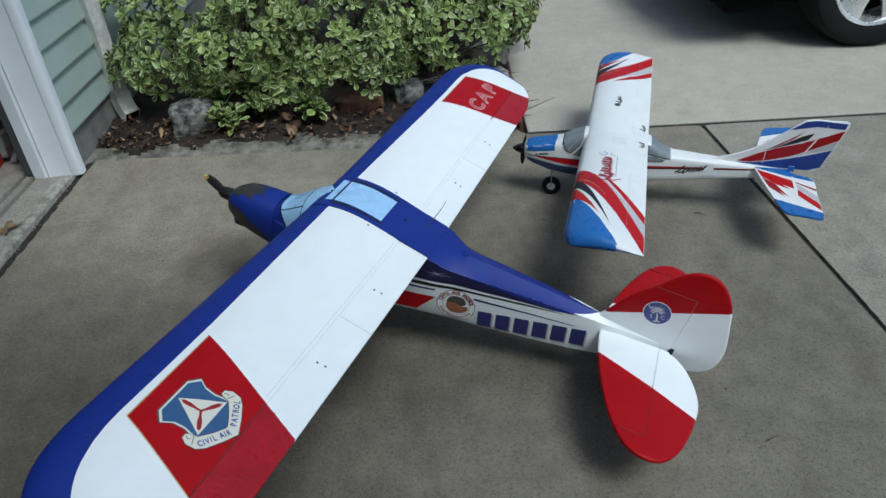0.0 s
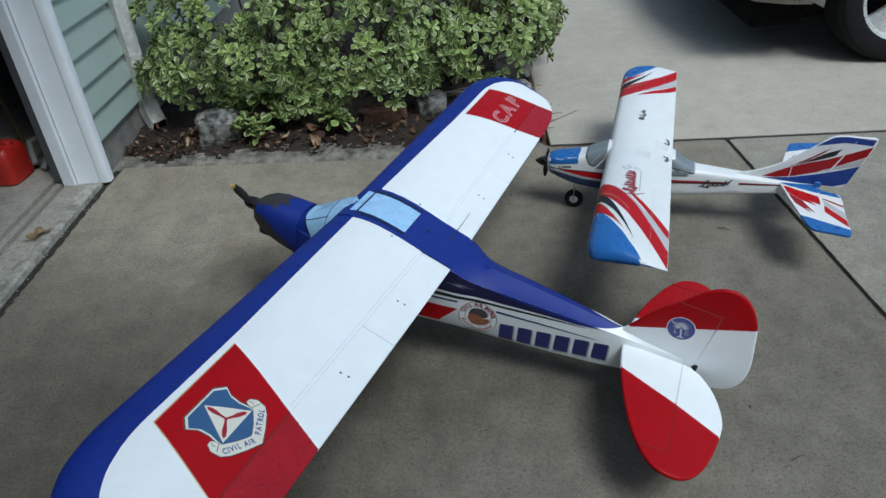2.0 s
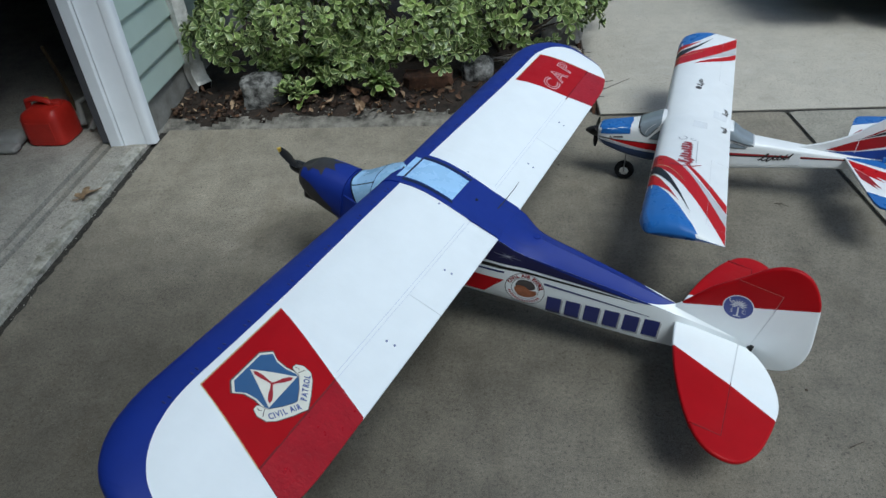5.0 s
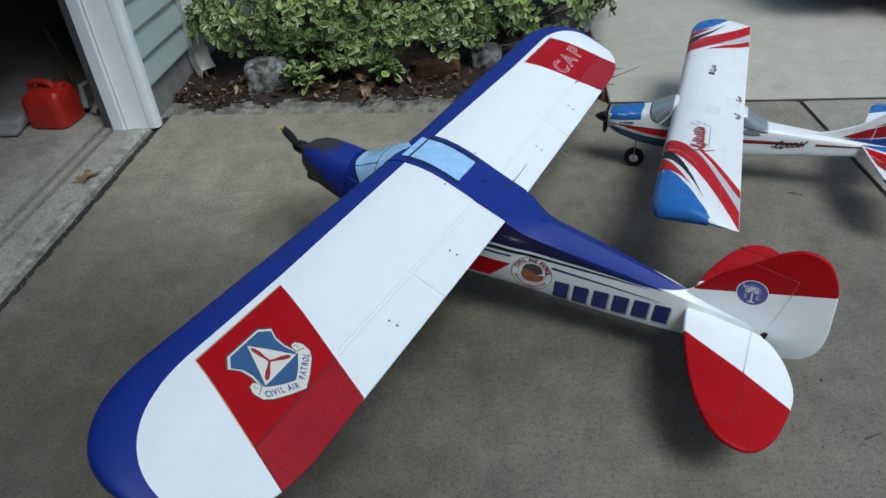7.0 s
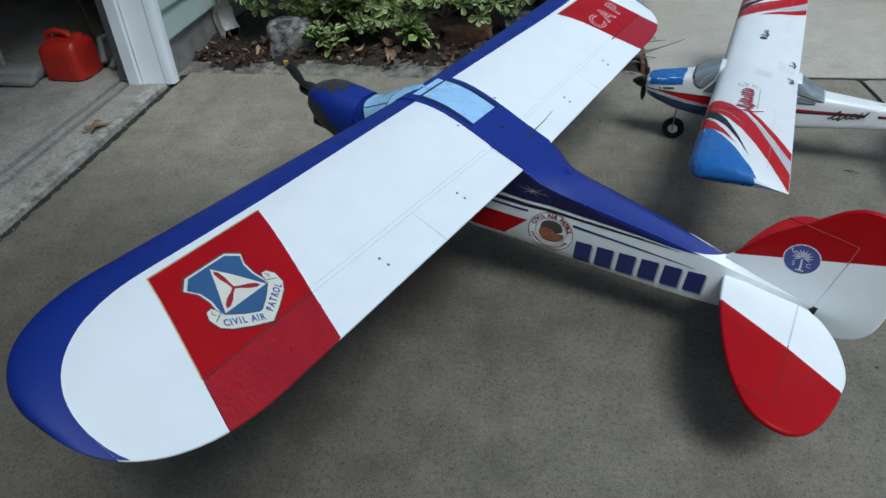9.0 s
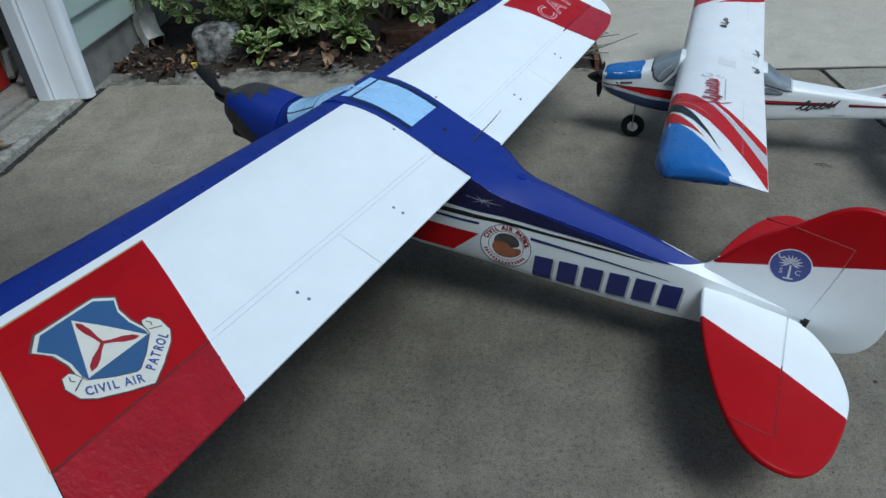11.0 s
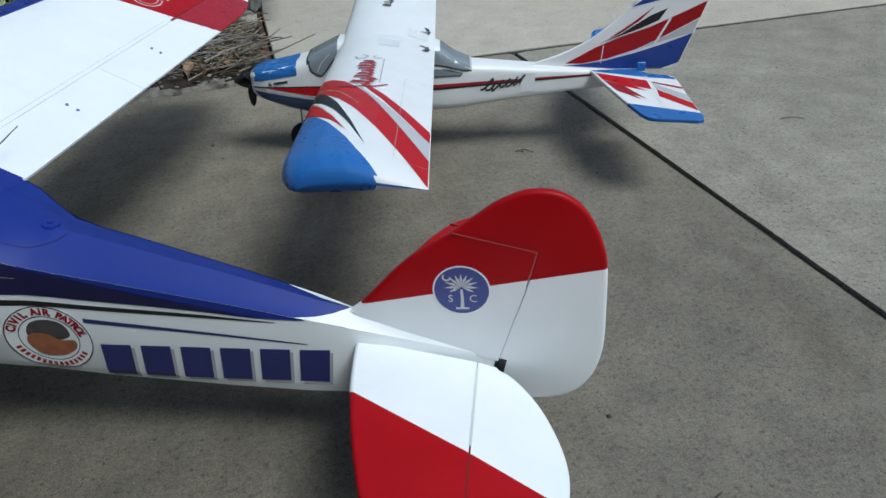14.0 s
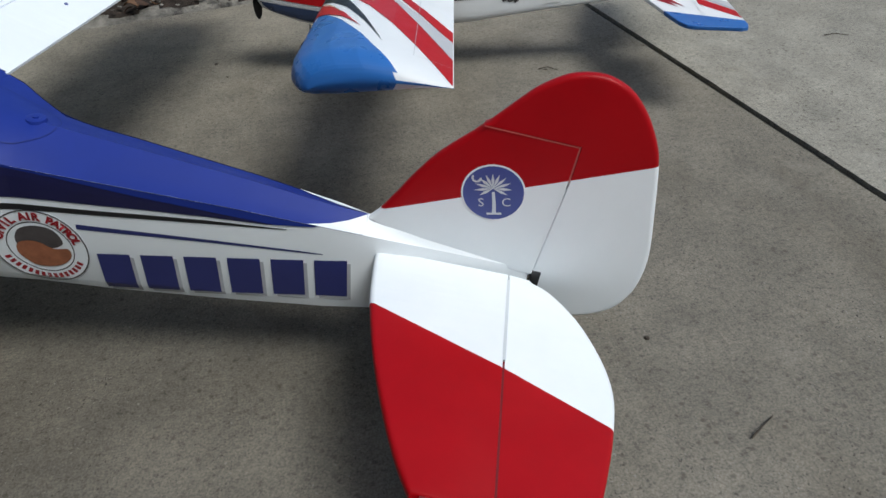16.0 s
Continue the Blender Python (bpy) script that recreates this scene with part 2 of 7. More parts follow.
FRAME_DARK = plain("window_frame_dark", (0.008, 0.016, 0.050), 0.45)
SCREW_BLUE = plain("blue_grey_screw", (0.13, 0.16, 0.34), 0.45)
PALE_SEAM = plain("pale_hinge_tape", (0.60, 0.63, 0.66), 0.5)
GROOVE = plain("hinge_groove", (0.62, 0.65, 0.76), 0.8)
# Darker red laid along the red hinges paints the shade in their creases.
RED_CREASE_SHADE = plain("red_crease_shade", (0.16, 0.004, 0.008), 0.8)
STEEL = plain("steel_wire", (0.42, 0.42, 0.43), 0.35, 1.0)
RUBBER = plain("black_rubber", (0.011, 0.011, 0.012), 0.8, vary=0.2, scale=20, spec=0.2)
HUB_WHITE = plain("wheel_hub_plastic", (0.72, 0.72, 0.70), 0.4)
SKY_BLUE = plain("mid_blue_foam_paint", (0.030, 0.138, 0.43), 0.30, vary=0.06, scale=12, grain=0.12, grain_scale=420)
AP_RED = plain("scarlet_foam_paint", (0.45, 0.006, 0.010), 0.34, vary=0.06, scale=12, grain=0.12, grain_scale=420, spec=0.3)
AP_WHITE = plain("trainer_white_foam", (0.80, 0.81, 0.82), 0.36, vary=0.03, scale=16, grain=0.2, grain_scale=300)
SMOKE = plain("smoke_grey_window", (0.23, 0.265, 0.30), 0.16, vary=0.1, scale=16, coat=0.4)
LIGHT_GREY = plain("light_grey_film", (0.50, 0.50, 0.52), 0.35)
TAPE = plain("clear_tape", (0.79, 0.80, 0.82), 0.22, vary=0.04)
PROP = plain("black_propeller_plastic", (0.016, 0.016, 0.018), 0.35)
YELLOW = plain("yellow_tip_paint", (0.62, 0.42, 0.06), 0.4)
WIRE = plain("antenna_wire", (0.02, 0.02, 0.02), 0.5)
LEAF = leafy("shrub_leaf", (0.150, 0.222, 0.062), (0.58, 0.64, 0.29))
LEAF_YELLOW = leafy("shrub_leaf_pale", (0.175, 0.24, 0.058), (0.52, 0.55, 0.27))
BARK = rocky("shrub_bark", (0.035, 0.026, 0.02), (0.11, 0.085, 0.06), 30)
LITTER = islands("dead_leaves", [(0.0, (0.030, 0.017, 0.012)), (0.45, (0.065, 0.033, 0.019)), (0.78, (0.17, 0.088, 0.046)), (1.0, (0.42, 0.30, 0.19))])
SPOUT = rocky("weathered_spout_paint", (0.42, 0.40, 0.36), (0.80, 0.79, 0.77), 9)
CHIPS = islands("grey_mulch", [(0.0, (0.05, 0.044, 0.038)), (0.5, (0.14, 0.128, 0.112)), (1.0, (0.30, 0.28, 0.25))])
STRAW = islands("dry_straw", [(0.0, (0.12, 0.085, 0.045)), (0.5, (0.30, 0.23, 0.12)), (1.0, (0.48, 0.40, 0.25))])
TWIG = islands("grey_twigs", [(0.0, (0.09, 0.08, 0.07)), (1.0, (0.30, 0.275, 0.245))])
CAN_RED = plain("red_polyethylene", (0.47, 0.022, 0.014), 0.42, vary=0.10, scale=14, grain=0.2)
WOOD = rocky("tan_board", (0.075, 0.046, 0.022), (0.15, 0.096, 0.045), 18)
GREY_PLASTIC = plain("dusty_grey_plastic", (0.32, 0.315, 0.30), 0.6, vary=0.15)
CAR_PAINT = plain("pewter_car_paint", (0.20, 0.19, 0.17), 0.3, 0.4, vary=0.03, grain=0, coat=0.7)
UNDER = plain("underbody_black", (0.005, 0.005, 0.005), 0.9, spec=0.1)
ALLOY = plain("brushed_alloy", (0.84, 0.85, 0.86), 0.30, 0.8, vary=0.05)
DARK_GLASS = plain("tinted_glass", (0.015, 0.018, 0.02), 0.06, vary=0.0, grain=0, coat=0.5)


# ---- mesh helpers ----
def part(name, bm, material, parent=None, label="", smooth=None):
    """Links a bmesh as one mesh object, under a thing or a part."""
    bmesh.ops.recalc_face_normals(bm, faces=bm.faces)
    me = bpy.data.meshes.new(name)
    if smooth is not None:
        for f in bm.faces:
            f.smooth = True
        for e in bm.edges:
            if len(e.link_faces) == 2 and e.calc_face_angle(0) > radians(smooth):
                e.smooth = False
    bm.to_mesh(me)
    bm.free()
    for m in material if isinstance(material, (list, tuple)) else [material]:
        me.materials.append(m)
    ob = new(name, me)
    ob.parent = parent
    if parent is not None and parent.type == "EMPTY" and "shift" in parent:
        ob.location = parent["shift"]
    return tagged(ob, label)


def thing(name, label, category, m=None, group="", kind=""):
    e = new(name)
    e.empty_display_size = 0.1
    if m is not None:
        e.matrix_world = m
    return tagged(e, label, category, group, kind)


def box(bm, lo, hi, bevel=0.0, seg=2):
    r = bmesh.ops.create_cube(bm, size=1.0)
    for v in r["verts"]:
        v.co = Vector([lo[k] + (v.co[k] + 0.5) * (hi[k] - lo[k]) for k in range(3)])
    if bevel:
        es = {e for v in r["verts"] for e in v.link_edges}
        bmesh.ops.bevel(bm, geom=list(es), offset=bevel, segments=seg, affect="EDGES", profile=0.5)
    return bm


def new_box(lo, hi, bevel=0.0, seg=2):
    return box(bmesh.new(), lo, hi, bevel, seg)


def tube(bm, pts, r0, r1=None, n=8, caps=True):
    """A tapered round bar along points."""
    pts = [Vector(p) for p in pts]
    r1 = r0 if r1 is None else r1
    rings, last = [], None
    for i, p in enumerate(pts):
        d = (pts[min(i + 1, len(pts) - 1)] - pts[max(i - 1, 0)]).normalized()
        a = last if last is not None else (Vector((0, 0, 1)) if abs(d.z) < 0.9 else Vector((1, 0, 0)))
        u = (a - d * a.dot(d)).normalized()
        w = d.cross(u)
        last = u
        r = r0 + (r1 - r0) * i / max(1, len(pts) - 1)
        rings.append([bm.verts.new(p + u * (r * math.cos(2 * math.pi * k / n)) + w * (r * math.sin(2 * math.pi * k / n))) for k in range(n)])
    for a, b in zip(rings, rings[1:]):
        for k in range(n):
            bm.faces.new((a[k], a[(k + 1) % n], b[(k + 1) % n], b[k]))
    if caps:
        bm.faces.new(rings[0][::-1])
        bm.faces.new(rings[-1])
    return bm


def lathe(bm, profile, n=32, m=None):
    """Turns (radius, height) pairs round the z axis of the pose m."""
    m = m or Matrix()
    rings = []
    for r, h in profile:
        if r < 1e-6:
            rings.append([bm.verts.new(m @ Vector((0, 0, h)))])
        else:
            rings.append([bm.verts.new(m @ Vector((r * math.cos(2 * math.pi * k / n), r * math.sin(2 * math.pi * k / n), h))) for k in range(n)])
    for a, b in zip(rings, rings[1:]):
        if len(a) == 1 and len(b) == 1:
            continue
        for k in range(n):
            q = [a[k % len(a)], a[(k + 1) % len(a)], b[(k + 1) % len(b)], b[k % len(b)]]
            q = [v for i, v in enumerate(q) if v not in q[:i]]
            bm.faces.new(q)
    return bm


def loft(rings, caps=True, mats=None):
    """Skins rings of equally many points; mats(i, k) picks a slot for the strip i, k."""
    bm = bmesh.new()
    vs = [[bm.verts.new(p) for p in r] for r in rings]
    n = len(vs[0])
    for i, (a, b) in enumerate(zip(vs, vs[1:])):
        for k in range(n):
            f = bm.faces.new((a[k], a[(k + 1) % n], b[(k + 1) % n], b[k]))
            if mats:
                f.material_index = mats(i, k)
    if caps:
        for r, i in ((vs[0][::-1], 0), (vs[-1], len(vs) - 2)):
            f = bm.faces.new(r)
            if mats:
                f.material_index = mats(i, 0)
    return bm


def bez(a, b, c, n=10):
    """A quadratic curve from a over b to c."""
    return [((1 - t) ** 2 * a[0] + 2 * t * (1 - t) * b[0] + t * t * c[0], (1 - t) ** 2 * a[1] + 2 * t * (1 - t) * b[1] + t * t * c[1]) for t in [i / n for i in range(n + 1)]]


def smooth_curve(pts, n=5, closed=True):
    """A Catmull-Rom line through 2D points."""
    out, k = [], len(pts)
    for i in range(k if closed else k - 1):
        g = lambda j: Vector(pts[j % k] if closed else pts[max(0, min(k - 1, j))])
        p0, p1, p2, p3 = g(i - 1), g(i), g(i + 1), g(i + 2)
        for s in range(n):
            t = s / n
            q = 0.5 * (2 * p1 + (p2 - p0) * t + (2 * p0 - 5 * p1 + 4 * p2 - p3) * t * t + (3 * p1 - p0 - 3 * p2 + p3) * t ** 3)
            out.append((q.x, q.y))
    if not closed:
        out.append(tuple(pts[-1]))
    return out


def filled(bm, rim, z=None):
    """Fills a 2D outline (vertices in order) with triangles that all face one way."""
    pts = [Vector((v.co.x, v.co.y)) for v in rim]
    got = geometry.delaunay_2d_cdt(pts, [], [list(range(len(pts)))], 1, 1e-7)
    own = [rim[o[0]] if o else bm.verts.new((q.x, q.y, rim[0].co.z)) for q, o in zip(got[0], got[3])]
    for f in got[2]:
        tri = [own[k] for k in f]
        if len(set(tri)) > 2 and not bm.faces.get(tri):
            bm.faces.new(tri)
    return bm


def film(polys, lay, step=0.012, cut_u=True, cut_v=False, step_v=None):
    """Thin film cut to the union of 2D outlines and laid on a curved surface by lay(u, v)."""
    bm = bmesh.new()
    pts, loops = [], []
    for p in polys:
        area = sum(a[0] * b[1] - b[0] * a[1] for a, b in zip(p, p[1:] + p[:1]))
        q = p if area > 0 else p[::-1]
        loops.append(list(range(len(pts), len(pts) + len(q))))
        pts += [Vector((a[0], a[1])) for a in q]
    got = geometry.delaunay_2d_cdt(pts, [], loops, 1, 1e-7 if step_v is None else 1e-5)
    vs = [bm.verts.new((q.x, q.y, 0)) for q in got[0]]
    for f, own in zip(got[2], got[5]):
        if own:
            bm.faces.new([vs[k] for k in f])
    bmesh.ops.delete(bm, geom=[v for v in bm.verts if not v.link_faces], context="VERTS")
    return laid(bm, lay, step, cut_u, cut_v, step_v)


def laid(bm, lay, step=0.012, cut_u=True, cut_v=False, step_v=None):
    for k, on in ((0, cut_u), (1, cut_v)):
        if on and bm.verts:
            lo, hi = min(v.co[k] for v in bm.verts), max(v.co[k] for v in bm.verts)
            gap = step_v if k and step_v else step
            for i in range(1, int((hi - lo) / gap) + 1):
                co, no = Vector((0, 0, 0)), Vector((0, 0, 0))
                co[k], no[k] = lo + i * gap, 1
                bmesh.ops.bisect_plane(bm, geom=bm.verts[:] + bm.edges[:] + bm.faces[:], plane_co=co, plane_no=no, dist=1e-6)
    for v in bm.verts:
        v.co = Vector(lay(v.co.x, v.co.y))
    return bm


def lettering(body, size, grow=0.0):
    """Letters of the built-in font as a flat bmesh, centred."""
    cu = bpy.data.curves.new("lettering", "FONT")
    cu.body, cu.size, cu.align_x, cu.align_y, cu.resolution_u = body, size, "CENTER", "CENTER", 3
    cu.offset = grow
    ob = new("lettering", cu)
    me = bpy.data.meshes.new_from_object(ob.evaluated_get(bpy.context.evaluated_depsgraph_get()))
    bm = bmesh.new()
    bm.from_mesh(me)
    bpy.data.objects.remove(ob)
    bpy.data.curves.remove(cu)
    bpy.data.meshes.remove(me)
    return bm


def disc(c, r, n=36, r2=None):
    r2 = r2 or r
    return [(c[0] + r * math.cos(2 * math.pi * k / n), c[1] + r2 * math.sin(2 * math.pi * k / n)) for k in range(n)]


def ring_polys(c, r0, r1, n=40):
    """A flat ring as short quads."""
    a, b = disc(c, r0, n), disc(c, r1, n)
    return [[a[k], a[(k + 1) % n], b[(k + 1) % n], b[k]] for k in range(n)]


def stroke(pts, w0, w1=None):
    """A flat line of given widths along 2D points, as quads."""
    w1 = w0 if w1 is None else w1
    pts = [Vector(p) for p in pts]
    side = []
    for i, p in enumerate(pts):
        d = (pts[min(i + 1, len(pts) - 1)] - pts[max(0, i - 1)]).normalized()
        w = (w0 + (w1 - w0) * i / (len(pts) - 1)) / 2
        side.append((p + Vector((-d.y, d.x)) * w, p - Vector((-d.y, d.x)) * w))
    return [[tuple(a[0]), tuple(b[0]), tuple(b[1]), tuple(a[1])] for a, b in zip(side, side[1:])]


def plate(outline, thick, inset, lay):
    """A thin panel with rounded edges from a 2D outline; lay(u, v, w) places it, w across."""
    bm = bmesh.new()
    n = len(outline)
    pts = [Vector(p) for p in outline]
    area = sum(a.x * b.y - b.x * a.y for a, b in zip(pts, pts[1:] + pts[:1]))
    sgn = 1 if area > 0 else -1
    inner = []
    for i, p in enumerate(pts):
        d0, d1 = (p - pts[i - 1]).normalized(), (pts[(i + 1) % n] - p).normalized()
        nrm = Vector((-(d0.y + d1.y), d0.x + d1.x))
        nrm = nrm.normalized() * sgn if nrm.length > 1e-6 else Vector((0, 0))
        inner.append(p + nrm * (inset(p) if callable(inset) else inset))
    layers = []
    for off, w in ((1.0, -0.5), (0.62, -0.47), (0.32, -0.40), (0.10, -0.27), (0.0, 0.0), (0.10, 0.27), (0.32, 0.40), (0.62, 0.47), (1.0, 0.5)):
        layers.append([bm.verts.new(Vector((*(p + (q - p) * off), w * thick))) for p, q in zip(pts, inner)])
    for a, b in zip(layers, layers[1:]):
        for k in range(n):
            bm.faces.new((a[k], a[(k + 1) % n], b[(k + 1) % n], b[k]))
    for r in (layers[0][::-1], layers[-1]):
        filled(bm, r)
    return bm


def two_tone(bm, a, b):
    """Cuts a flat bmesh along the line from a to b and gives its right side the second slot."""
    d = Vector((b[0] - a[0], b[1] - a[1], 0)).normalized()
    no = Vector((d.y, -d.x, 0))
    bmesh.ops.bisect_plane(bm, geom=bm.verts[:] + bm.edges[:] + bm.faces[:], plane_co=Vector((*a, 0)), plane_no=no, dist=1e-6)
    for f in bm.faces:
        if (f.calc_center_median() - Vector((*a, 0))).dot(no) > 0:
            f.material_index = 1
    return bm


def placed(bm, lay):
    for v in bm.verts:
        v.co = Vector(lay(v.co.x, v.co.y, v.co.z))
    return bm


# ---- the setting ----
def sheet(name, x0, y0, x1, y1, z, mat, label, category, kind="structure", top=None):
    bm = bmesh.new()
    bm.faces.new([bm.verts.new(p) for p in ((x0, y0, z), (x1, y0, z), (x1, y1, z), (x0, y1, z))])
    ob = part(name, bm, mat)
    return tagged(ob, label, category, kind=kind)


ground = sheet("ground", -300, -300, 300, 300, -0.12, EARTH, "rough lawn and earth round the driveway", "ground")


def slab(corners, depth=0.11, rim=0.007):
    """A cast concrete bay with a tooled, rounded rim."""
    bm = bmesh.new()
    top = [bm.verts.new((x, y, 0.0)) for x, y in corners]
    low = [bm.verts.new((x, y, -depth)) for x, y in corners]
    f = bm.faces.new(top)
    n = len(top)
    for k in range(n):
        bm.faces.new((top[k], low[k], low[(k + 1) % n], top[(k + 1) % n]))
    bmesh.ops.bevel(bm, geom=list(f.edges), offset=rim, segments=3, affect="EDGES", profile=0.5)
    return bm


driveway = thing("driveway", "grey broom-finished concrete driveway with dark joints", "driveway", kind="structure")
G = 0.0090


def seam(y):
    return 1.19 + (2.86 - y) * 0.062


def rough_line(p, q, amp=0.0018, step=0.025):
    """Points from p up to q with a worn, slightly ragged course."""
    p, q = Vector(p), Vector(q)
    n = max(1, int((q - p).length / step))
    side = Vector((-(q - p).y, (q - p).x)).normalized()
    out = []
    for i in range(n):
        c = p.lerp(q, i / n)
        out.append(tuple(c + side * (amp * (noise.noise(Vector((c.x * 31, c.y * 31, 0))) + 0.6 * noise.noise(Vector((c.x * 9, c.y * 9, 4)))) if i else 0)))
    return out


BAYS = (
    [(-1.524, -4.0), (seam(-4) - G, -4.0), *rough_line((seam(0.0) - G, 0.0), (seam(2.86) - G, 2.86 - G)), *rough_line((seam(2.86) - G, 2.86 - G), (0.40, 2.86 - G)), (0.40, 2.86 - G), (0.385, 2.885), (-0.30, 2.80), (-1.524, 2.825), *rough_line((-1.524, 2.66), (-1.524, 0.4), 0.009, 0.02)[1:]],
    [(seam(-4) + G, -4.0), (6.5, -4.0), (6.5, 2.90 - G), (3.5, 2.878 - G), *rough_line((3.5, 2.878 - G), (seam(2.86) + G, 2.86 - G))[1:], *rough_line((seam(2.86) + G, 2.86 - G), (seam(0.0) + G, 0.0))],
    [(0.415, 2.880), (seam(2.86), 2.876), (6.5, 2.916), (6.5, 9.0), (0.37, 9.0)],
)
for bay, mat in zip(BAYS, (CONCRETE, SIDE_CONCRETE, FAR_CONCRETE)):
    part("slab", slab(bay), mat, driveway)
part("joint_filler", slab([(0.41, 2.858), (seam(2.86), 2.846), (6.5, 2.885), (6.5, 2.925), (seam(2.86), 2.884), (0.42, 2.886)], 0.02, 0.001), JOINT, driveway, "dark dirt in the cross joint").location.z = -0.004
part("joint_filler", slab([(seam(-4) - 0.02, -4.0), (seam(-4) + 0.02, -4.0), (seam(2.84) + 0.02, 2.84), (seam(2.84) - 0.02, 2.84)], 0.02, 0.001), JOINT, driveway, "dark dirt in the long joint").location.z = -0.009
part("joint_filler", slab([(-1.565, -4.0), (-1.505, -4.0), (-1.505, 2.81), (-1.565, 2.81)], 0.02, 0.001), JOINT, driveway, "dark dirt along the garage sill").location.z = -0.006
sheet("joint_bed", -1.575, -4, 6.5, 9, -0.030, JOINT, "dark dirt packed in the driveway joints", "dirt")

# garage apron: worn lip, two grooves, then the flat floor
prof = [(-1.556, -0.10), (-1.558, -0.004), (-1.560, 0.006), (-1.60, 0.012), (-1.708, 0.014), (-1.713, -0.014), (-1.727, -0.014), (-1.732, 0.014), (-1.758, 0.016), (-1.763, -0.012), (-1.777, -0.012), (-1.781, 0.018), (-6.5, 0.03), (-6.5, -0.10)]
garage_floor = part("floor", loft([[(x, y, z) for x, z in prof] for y in (-4.0, -2.0, 0.0, 1.0, 2.0, 6.2)]), GARAGE_CONCRETE)
tagged(garage_floor, "worn concrete garage floor with a grooved sill", "floor", kind="structure")


def ridge_height(y, k):
    return 0.014 + 0.005 * max(0, noise.noise(Vector((y * 6, k, 0)))) + 0.004 * noise.noise(Vector((y * 28, k, 5)))


# broken mortar lip along the edge of the apron
ys = [-4.0 + i * 0.012 for i in range(560)]
lip = loft([[(-1.556 + 0.004 * noise.noise(Vector((y * 22, 0, 0))), y, -0.03), (-1.560 + 0.006 * noise.noise(Vector((y * 14, 1, 0))), y, ridge_height(y, 2)), (-1.572, y, 0.006 + ridge_height(y, 3)), (-1.592 + 0.012 * noise.noise(Vector((y * 9, 2, 0))), y, 0.006 + ridge_height(y, 4) * 0.7), (-1.615 + 0.02 * noise.noise(Vector((y * 7, 3, 0))), y, 0.0145), (-1.622, y, -0.03)] for y in ys if y < 2.64], True, lambda i, k: 1 if k == 5 else 0)
tagged(part("sill_lip", lip, [SILL_MORTAR, JOINT], smooth=50), "crumbling pale mortar lip along the garage sill", "sill", kind="structure")


def crumbs(name, spots, size, mat, label, category, flat=0.5):
    """Small chips lying loose, joined as stuff."""
    bm = bmesh.new()
    for x, y, z, s in spots:
        r = bmesh.ops.create_icosphere(bm, subdivisions=1, radius=s * size)
        turn = Matrix.Rotation(random.uniform(0, 6.3), 3, "Z")
        k = Vector((random.uniform(0.6, 1.5), random.uniform(0.5, 1.0), flat * random.uniform(0.5, 1.1)))
        for v in r["verts"]:
            v.co = turn @ Vector([a * b for a, b in zip(v.co, k)]) + Vector((x, y, z + 0.3 * s * size))
    return tagged(part(name, bm, mat), label, category, kind="stuff")


crumbs("sill_crumbs", [(-1.545 + random.gauss(0, 0.012), random.uniform(0.8, 2.62), 0.0, random.uniform(0.3, 1.2)) for _ in range(90)], 0.004, SILL_MORTAR, "broken concrete crumbs along the garage sill", "debris")

# front wall of the garage: foundation, lap siding, casing, opening towards -y
FRONT = -1.56
wall_front = thing("wall_front", "garage front wall with sage lap siding", "wall", kind="structure")
part("foundation", new_box((-1.74, 2.70, -0.1), (FRONT, 6.2, 0.175), 0.004), FOUND, wall_front, "grey parged foundation")
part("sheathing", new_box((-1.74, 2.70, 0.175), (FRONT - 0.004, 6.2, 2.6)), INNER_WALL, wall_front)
LAP = 0.118
for i in range(20):
    z = 0.165 + i * LAP
    rings = [[(FRONT - 0.003, y, z + LAP + 0.012), (FRONT + 0.001, y, z + LAP + 0.012), (FRONT + 0.019, y, z + 0.006), (FRONT + 0.018, y, z), (FRONT - 0.003, y, z)] for y in (2.71, 3.22)]
    part("siding_board", loft(rings), SIDING, wall_front)
part("corner_board", new_box((FRONT - 0.01, 3.22, 0.15), (FRONT + 0.028, 3.30, 2.6), 0.003), TRIM, wall_front)
part("wall_beyond", new_box((FRONT - 0.01, 3.30, 0.175), (FRONT + 0.008, 6.2, 2.6)), SIDING, wall_front)

# casing of the garage opening: return with a stop and grooves
casing = thing("door_casing", "white painted garage door casing with a stepped profile", "door frame", kind="structure")
cp = [(-1.715, 2.652), (-1.668, 2.652), (-1.660, 2.660), (-1.650, 2.654), (-1.640, 2.664), (-1.590, 2.672), (-1.566, 2.676), (-1.560, 2.670), (-1.540, 2.670), (-1.524, 2.676), (-1.519, 2.684), (-1.519, 2.712), (-1.715, 2.712)]
part("jamb", loft([[(x, y, z) for x, y in cp] for z in (0.010, 0.9, 2.15)]), TRIM, casing, smooth=40)
part("weather_seal", new_box((-1.758, 2.664, 0.02), (-1.718, 2.70, 2.15), 0.006), DARK_SEAL, casing, "dark rubber weather seal")
part("head", new_box((-1.715, -3.4, 2.15), (-1.519, 2.712, 2.32), 0.006), TRIM, casing)
part("far_jamb", new_box((-1.715, -3.4, 0.0), (-1.519, -3.25, 2.15), 0.006), TRIM, casing)

